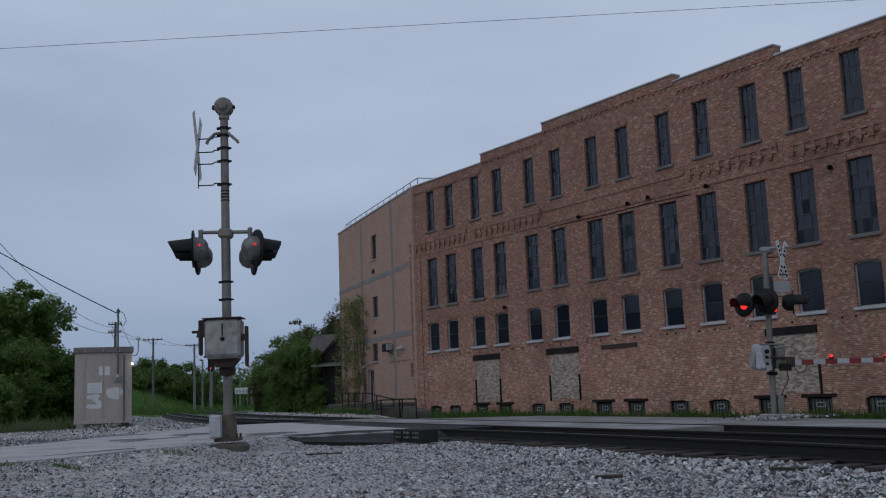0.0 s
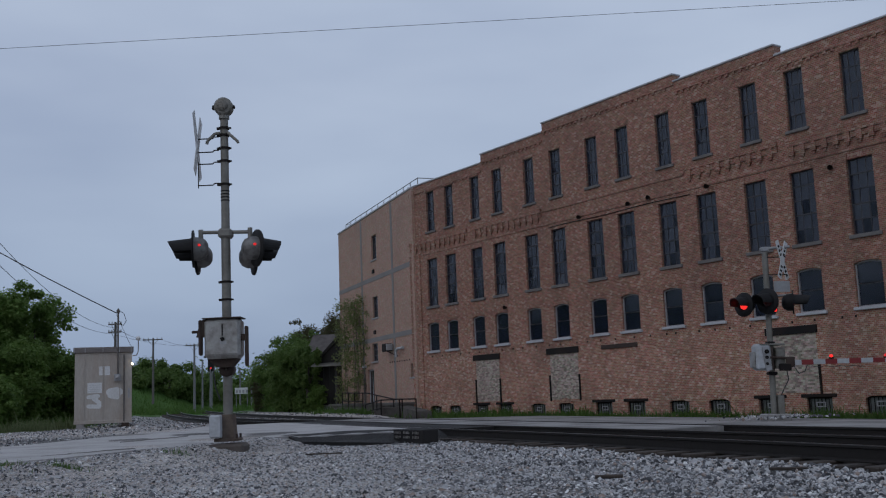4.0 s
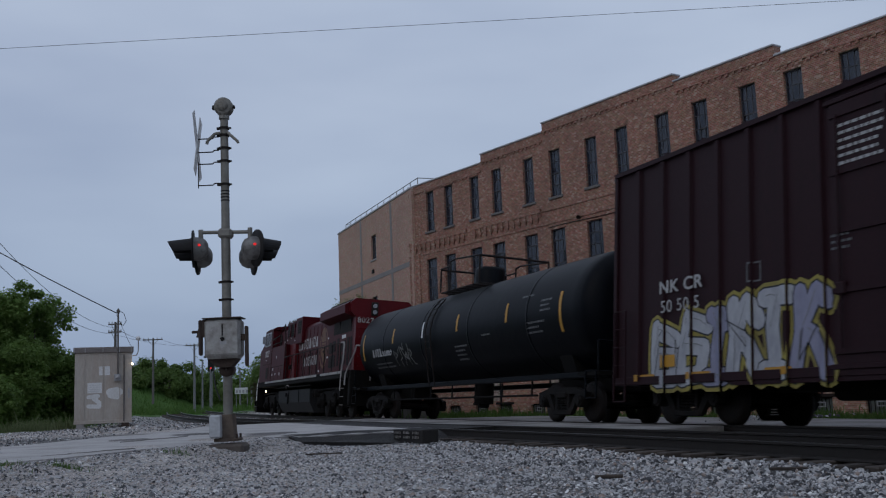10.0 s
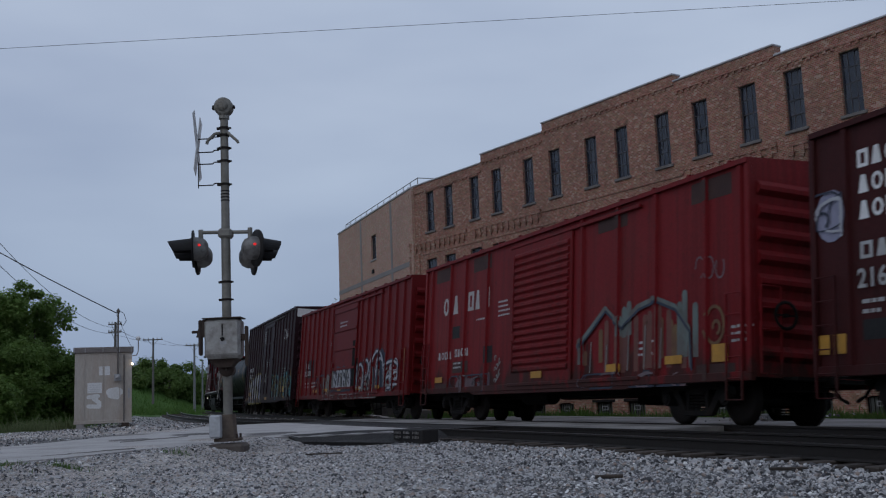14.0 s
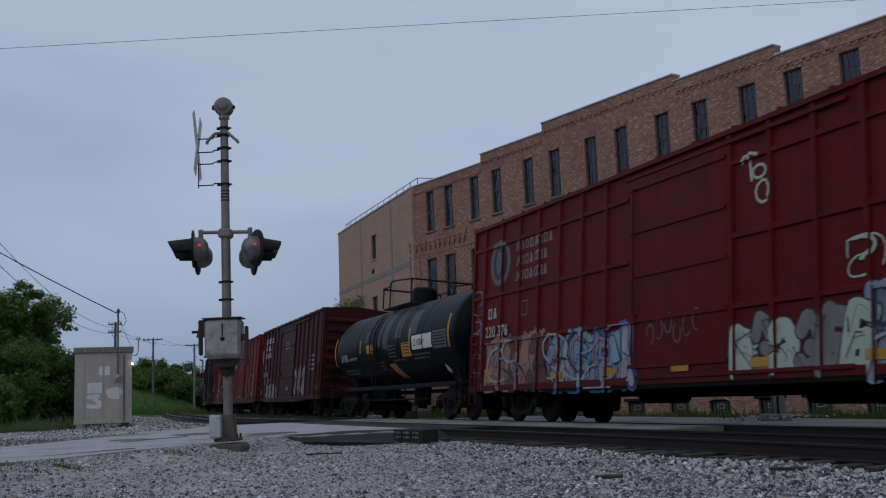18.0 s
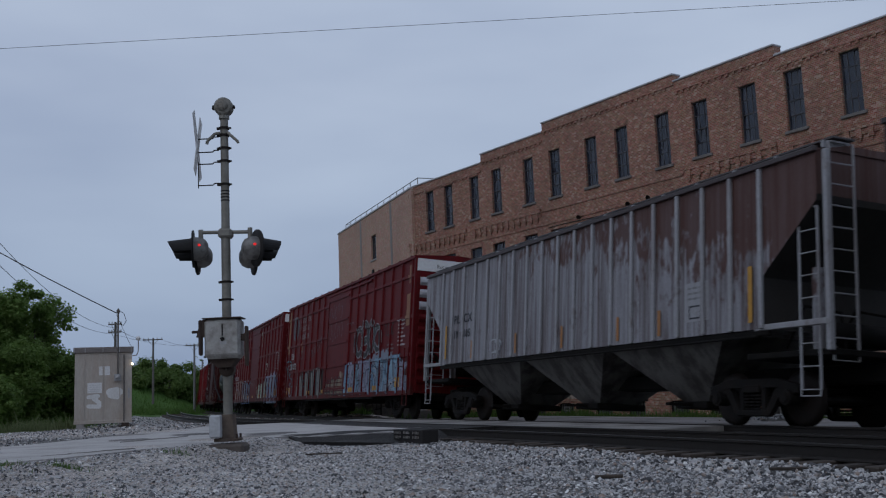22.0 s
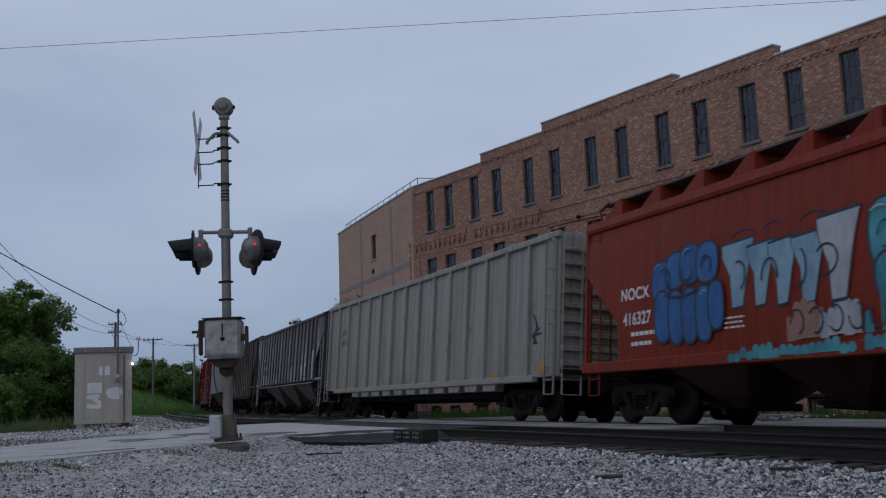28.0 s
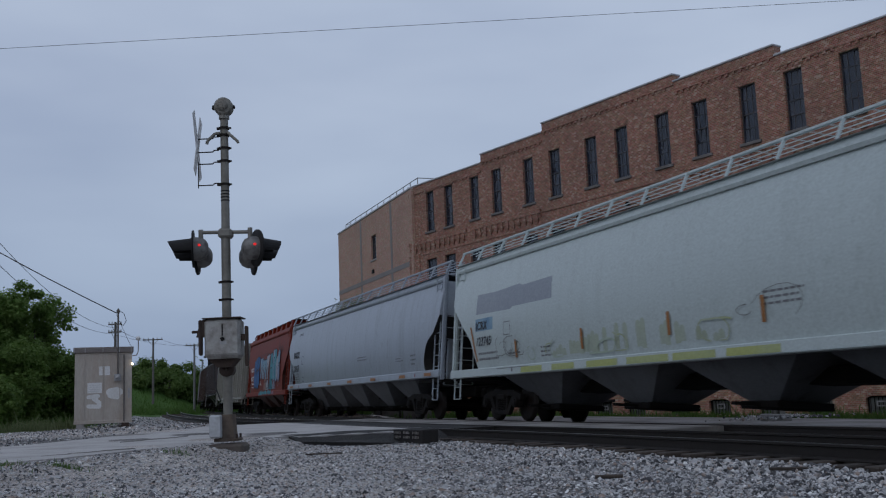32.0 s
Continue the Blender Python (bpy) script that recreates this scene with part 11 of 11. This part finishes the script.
xy = np.array([side_of(s, siding_gap(s) + d) for s, d in zip(sh_s, sh_d)])
stones("track_ballast", xy, rng.uniform(0.03, 0.075, len(xy)), "coarse pale limestone ballast shoulder", 0.2, 0.0)
sh_s = rng.uniform(3.5, 60, 6500)
sh_d = 0.9 + rng.gamma(2.4, 0.9, 6500)
xy = np.array([side_of(s, siding_gap(s) + d) for s, d in zip(sh_s, sh_d)])
stones("bank_ballast", xy, rng.uniform(0.06, 0.13, len(xy)), "coarse grey ballast bank beside the curving track", 0.2)
sh_s = rng.uniform(-40, 60, 5200)
sh_d = rng.uniform(-2.4, 3.9, 5200)
ok = (sh_s < -16.2) | (sh_s > 4.6)
xy = np.array([side_of(s, d) for s, d in zip(sh_s[ok], sh_d[ok])])
xy = xy[(np.abs(np.abs(sh_d[ok]) - G) > 0.12)]
stones("bed_ballast", xy, rng.uniform(0.05, 0.09, len(xy)), "grey ballast between the sleepers", 0.2, 0.02)
xy = np.stack([8.2 + rng.normal(0, 0.55, 330), 25.3 + rng.normal(0, 0.5, 330)], 1)
stones("gate_base_gravel", xy, rng.uniform(0.03, 0.085, 330), "white stones heaped round the gate mast", 0.0, 0.22)
xy = np.stack([rng.uniform(-15.5, -8.4, 6500), rng.uniform(20.0, 41, 6500)], 1)
rf = np.interp(xy[:, 0], [p[0] for p in ROAD_FAR], [p[1] for p in ROAD_FAR])
xy = xy[(xy[:, 1] > rf + 0.2) & ((xy[:, 1] > 31) | (rng.uniform(0, 1, len(xy)) < 0.45))]
stones("cabin_gravel", xy, rng.uniform(0.02, 0.07, len(xy)), "loose gravel round the signal cabin", 0.2)
plank = solid("loose_plank", Shape().box(-0.21, 0.21, -0.04, 0.04, 0, 0.035, 0.008), TIE, "dark weathered plank lying on gravel", "plank", m=pose(3.69, 11.17, -0.215, 0, 2, 4))
solid("loose_plank", Shape().box(-0.15, 0.15, -0.035, 0.035, 0, 0.035, 0.008), TIE, "short dark piece of wood lying on gravel", "plank", m=pose(1.71, 11.1, -0.215, 2, 0, -6))
solid("loose_plank", Shape().box(-0.32, 0.32, -0.02, 0.02, 0, 0.025, 0.006), TIE, "thin dark stick lying on gravel", "plank", m=pose(-2.2, 17.6, -0.19, 0, 0, 6))


def blades(name, xy, height, width, material, label, category="grass", z_of=None):
    n = len(xy)
    z = ground_height(xy[:, 0], xy[:, 1]) if z_of is None else np.full(n, z_of)
    a = rng.uniform(0, np.pi, n)
    lean = rng.normal(0, 0.35, (n, 2)) * height[:, None]
    dx, dy = np.cos(a) * width / 2, np.sin(a) * width / 2
    b0 = np.stack([xy[:, 0] - dx, xy[:, 1] - dy, z - 0.02], 1)
    b1 = np.stack([xy[:, 0] + dx, xy[:, 1] + dy, z - 0.02], 1)
    m0 = np.stack([xy[:, 0] - dx * 0.7 + lean[:, 0] * 0.4, xy[:, 1] - dy * 0.7 + lean[:, 1] * 0.4, z + height * 0.6], 1)
    m1 = np.stack([xy[:, 0] + dx * 0.7 + lean[:, 0] * 0.4, xy[:, 1] + dy * 0.7 + lean[:, 1] * 0.4, z + height * 0.6], 1)
    t = np.stack([xy[:, 0] + lean[:, 0], xy[:, 1] + lean[:, 1], z + height], 1)
    v = np.stack([b0, b1, m1, m0, t], 1).reshape(-1, 3)
    o = np.arange(n) * 5
    f = np.concatenate([np.stack([o, o + 1, o + 2], 1), np.stack([o, o + 2, o + 3], 1), np.stack([o + 3, o + 2, o + 4], 1)])
    return tagged(new(name, arrays_mesh(name, v, f, material)), label, category, kind="stuff")


u = rng.uniform(-1.2, 34, 9000)
w = -0.12 - rng.gamma(2.0, 0.28, 9000)
xy = np.stack([-1.02 + 0.5736 * u + 0.8192 * w, 51.40 - 0.8192 * u + 0.5736 * w], 1)
hgt = rng.gamma(4, 0.045, 9000) + 0.05 + 0.22 * (np.sin(u * 1.7) * np.sin(u * 0.53 + 1) > 0.55) * rng.uniform(0, 1, 9000)
blades("wall_grass", xy, hgt, 0.035, GRASS, "long green grass and weeds along the brick wall")
u = rng.uniform(-9, 0.5, 1800)
w = -2.3 - rng.gamma(2.0, 0.3, 1800)
xy = np.stack([-1.77 + 0.3584 * u + 0.9336 * w, 52.46 - 0.9336 * u + 0.3584 * w], 1)
blades("dock_grass", xy, rng.gamma(4, 0.05, 1800) + 0.05, 0.04, GRASS, "green grass before the loading dock")
xy = np.stack([rng.uniform(-34, -17.2, 9000), rng.uniform(38, 52, 9000)], 1)
blades("verge_grass", xy, rng.gamma(4, 0.07, 9000), 0.06, GRASS, "rough green grass under the trees")
xy = np.concatenate([np.stack([x + rng.normal(0, sx, n), y + rng.normal(0, sy, n)], 1) for x, y, sx, sy, n in ((-6.75, 14.4, 0.28, 0.14, 620), (-5.45, 14.3, 0.16, 0.06, 120), (-6.4, 13.4, 0.3, 0.1, 120), (-3.6, 9.6, 0.12, 0.12, 60), (-4.6, 17.1, 0.15, 0.12, 70), (-5.0, 9.6, 0.3, 0.2, 60), (-4.0, 10.6, 0.3, 0.3, 60))])
blades("weed_tufts", xy, rng.gamma(4, 0.011, len(xy)) + 0.012, 0.012, GRASS, "small green weeds in the gravel")
xy = np.stack([rng.uniform(-70, -22, 16000), rng.uniform(105, 165, 16000)], 1)
blades("bank_grass", xy, rng.gamma(4, 0.09, 16000), 0.12, GRASS, "green grass on the bank behind the curve")
xy = np.stack([rng.uniform(-18, -6, 4000), rng.uniform(74, 96, 4000)], 1)
s_, l_ = line_place(xy[:, 0], xy[:, 1])
xy = xy[l_ < -2.6]
blades("bush_grass", xy, rng.gamma(4, 0.09, len(xy)), 0.07, GRASS, "rough green grass under the bushes")


xy = np.stack([rng.uniform(-24, -15.4, 7000), rng.uniform(38.8, 43, 7000)], 1)
blades("tall_grass", xy, rng.gamma(3, 0.08, 7000), 0.04, DRY_GRASS, "tall pale grass at the foot of the trees")


def leaf_cloud(centres, radii, count, leaf, flat=1.0):
    """Leaves scattered through clumps, thicker towards each clump's skin."""
    k = rng.choice(len(centres), count, p=radii ** 2 / (radii ** 2).sum())
    d = rng.normal(size=(count, 3))
    d /= np.linalg.norm(d, axis=1)[:, None]
    r = radii[k] * np.minimum(1.25, rng.uniform(0.1, 1.0, count) ** 0.5 * rng.uniform(0.85, 1.2, count))
    p = centres[k] + d * r[:, None] * np.array([1, 1, flat])
    # leaves turn their faces outwards and up
    up = d * 0.7 + np.array([0, 0, 0.7]) + rng.normal(0, 0.45, (count, 3))
    up /= np.linalg.norm(up, axis=1)[:, None]
    e1 = np.cross(up, rng.normal(size=(count, 3)))
    e1 /= np.linalg.norm(e1, axis=1)[:, None]
    rot = np.stack([e1, np.cross(up, e1), up], 2)
    s = leaf * rng.uniform(0.6, 1.4, count)
    quad = np.array([(-0.5, 0, 0), (0, -0.28, 0.06), (0.5, 0, 0), (0, 0.28, 0.06)])
    v = np.einsum("nij,kj->nki", rot, quad) * s[:, None, None] + p[:, None, :]
    o = np.arange(count) * 4
    f = np.stack([o, o + 1, o + 2, o + 3], 1)
    return v.reshape(-1, 3), f


def tree(x, y, z, height, spread, clumps, leaves, leaf, material, label, name="tree", bare=0.25, trunk=0.16):
    t = thing(name, label, name, m=pose(x, y, z))
    part("trunk", Shape().cyl((0, 0, -0.3), (0.05, 0, height * 0.35), trunk, trunk * 0.75, 8).cyl((0.05, 0, height * 0.35), (0.1, 0.05, height * 0.75), trunk * 0.75, trunk * 0.3, 8), BARK, t)
    c, r = [], []
    for k in range(clumps):
        f = rng.uniform(bare, 0.97)
        wide = spread * (0.35 + 0.65 * math.sin(math.pi * min(1, 0.25 + 0.72 * (1 - f))))
        a, q = rng.uniform(0, 2 * math.pi), rng.uniform(0.1, 1.0) ** 0.6
        c.append((math.cos(a) * wide * q, math.sin(a) * wide * q, height * f))
        r.append(rng.uniform(0.22, 0.42) * spread)
    # loose sprays that break the outline
    for k in range(clumps // 3):
        f = rng.uniform(0.3, 1.0)
        wide = spread * (0.35 + 0.65 * math.sin(math.pi * min(1, 0.25 + 0.72 * (1 - f)))) * rng.uniform(1.1, 1.4)
        a = rng.uniform(0, 2 * math.pi)
        for j in range(3):
            q = 1 - 0.13 * j
            c.append((math.cos(a) * wide * q, math.sin(a) * wide * q, height * f * 1.03 + 0.05 * j))
            r.append((0.07 + 0.035 * j) * spread)
    limbs = Shape()
    for k in range(0, clumps, max(1, clumps // 9)):
        b = c[k]
        limbs.cyl((0.05, 0, height * 0.3), (0.06, 0.01, max(0.25, min(b[2] * 0.6, height * 0.6))), trunk * 0.35, n=6)
        limbs.cyl((0.05, 0, max(0.2, min(b[2] * 0.6, height * 0.6))), (b[0] * 0.85, b[1] * 0.85, b[2]), trunk * 0.35, trunk * 0.08, 6)
    part("branchwork", limbs, BARK, t)
    v, f = leaf_cloud(np.array(c), np.array(r), leaves, leaf)
    cr = part("crown", arrays_mesh("crown", v, f, material), material, t, "leafy crown")
    cr["kind"] = "stuff"
    return t


for x, y, z, h_, sp, lv, m in ((-21.3, 46.5, 0.2, 6.1, 2.1, 27000, LEAF), (-24.0, 47, 0.3, 6.4, 2.6, 22000, LEAF), (-20.2, 48.6, 0.1, 6.1, 1.6, 19000, LEAF), (-19.6, 44.5, 0.0, 3.6, 1.5, 18000, LEAF), (-19.3, 50.5, 0.1, 3.1, 1.2, 8000, LEAF), (-21.8, 42, 0.0, 4.4, 2.2, 18000, LEAF), (-22.6, 55, 0.2, 3.6, 2.0, 8000, LEAF_DARK), (-23.6, 52, 0.3, 5.4, 2.6, 12000, LEAF_DARK), (-19.2, 41.5, -0.1, 2.0, 1.3, 7000, LEAF)):
    tree(x, y, z, h_, sp, 60, int(lv * 1.35), 0.165, m, "leafy green tree at the edge of the gravel" if h_ > 4.2 else "dense green bush at the edge of the gravel", "tree" if h_ > 4.2 else "bush", 0.04)
for x, y, z, h_, sp, lv, m in ((-15.0, 88, 0, 5.0, 1.8, 9000, LEAF_DARK), (-13.4, 90, 0, 6.6, 2.4, 16000, LEAF_DARK), (-11.2, 84, 0, 4.6, 2.0, 9000, LEAF_DARK), (-12.9, 80, 0, 3.6, 1.5, 7000, LEAF_DARK), (-11.9, 95, 0, 8.1, 2.6, 20000, LEAF_RUST), (-12.2, 82, 0, 5.4, 2.2, 12000, LEAF_DARK), (-9.6, 92, 0, 8.4, 2.4, 18000, LEAF_RUST), (-17.6, 97, 0, 4.6, 1.6, 6000, LEAF_DARK), (-10.75, 74, 0, 4.9, 1.15, 10000, LEAF_DARK), (-11.9, 75.5, 0, 4.6, 1.4, 10000, LEAF_DARK), (-9.95, 71.0, 0, 4.6, 0.85, 8000, LEAF_DARK), (-9.2, 70.3, 0, 1.8, 0.6, 3000, LEAF), (-9.4, 79, 0, 4.0, 1.6, 5000, LEAF_DARK), (-6.0, 98, 0, 9.4, 2.6, 9000, LEAF), (-17.0, 92, 0, 2.6, 1.0, 3000, LEAF_RUST)):
    tree(x, y, z - 0.2, h_, sp, 40, lv, 0.2, m, "bushy tree in fresh leaf behind the tracks", "tree" if h_ > 4.2 else "bush", 0.06)
for k in range(34):
    x, y = -66 + k * 1.45 + rng.uniform(-1, 1), 168 + rng.uniform(-6, 16)
    tree(x, y, float(ground_height(np.array([x]), np.array([y]))[0]) - 0.3, rng.uniform(2.8, 4.8), rng.uniform(2.2, 3.4), 26, 3000, 0.45, LEAF_DARK, "distant green tree along the bank top", "tree", 0.03)
# the last two belts are unseen, added to darken the window reflections
woods_c = np.concatenate([np.stack([rng.uniform(-260, 220, 420), rng.uniform(240, 300, 420), rng.uniform(1, 9, 420)], 1), np.stack([rng.uniform(-150, 120, 420), rng.uniform(-75, -50, 420), 11 * rng.uniform(0, 1, 420)], 1), np.stack([rng.uniform(-82, -66, 420), rng.uniform(-60, 100, 420), 12 * rng.uniform(0, 1, 420)], 1)])
v, f = leaf_cloud(woods_c, rng.uniform(2.5, 5.0, 1260), 78000, 1.1)
tagged(new("far_woods", arrays_mesh("far_woods", v, f, LEAF_DARK)), "far green woods, with unseen belts added behind and to the left", "woods", kind="stuff")

# creeper hanging on the end of the wing
vc = np.stack([rng.uniform(-14.6, -7.4, 330), rng.uniform(-0.4, -0.1, 330), 0.3 + 6.6 * rng.uniform(0, 1, 330) ** 0.85], 1)
vc = vc[(vc[:, 0] < -8.6) | ((vc[:, 2] > 2.7) & (rng.uniform(0, 1, len(vc)) < 0.5))]
v, f = leaf_cloud(vc, rng.uniform(0.2, 0.42, len(vc)), 4600, 0.145)
v[:, 1] = np.minimum(v[:, 1], -0.03)
creeper = thing("creeper", "straggling green creeper climbing the pink brick wing", "climbing plant", m=DOCK)
cr = part("leaves", arrays_mesh("leaves", v, f, LEAF_PALE), LEAF_PALE, creeper)
cr["kind"] = "stuff"
st = Shape()
for k in range(20):
    x = rng.uniform(-14.4, -8.7)
    st.tube([(x, -0.1, BASE), (x + rng.normal(0, 0.2), -0.12, 1.5), (x + rng.normal(0, 0.4), -0.14, rng.uniform(2.6, 4.6)), (x + rng.normal(0, 0.6), -0.12, rng.uniform(4.8, 7.0))], 0.012, 5)
part("stems", st, BARK, creeper)


def motions():
    for car, front, rear, trucks in TRAIN:
        centre = (front + rear) / 2
        rows = []
        for k in range(33):
            t = float(k)
            run = -86.81 + 11.5542 * t - 0.5 * 0.026056 * t * t - centre
            x0, y0, _ = on_line(run + trucks / 2)
            x1, y1, _ = on_line(run - trucks / 2)
            level = pose((x0 + x1) / 2, (y0 + y1) / 2, 0, 0, 0, math.degrees(math.atan2(y0 - y1, x0 - x1)))
            # the near rail stays level, the car leans over with the far one
            rows.append((t, level @ Matrix.Translation((0, G, 0)) @ Matrix.Rotation(CANT, 4, "X") @ Matrix.Translation((0, -G, 0))))
        walk(car, rows)


motions()
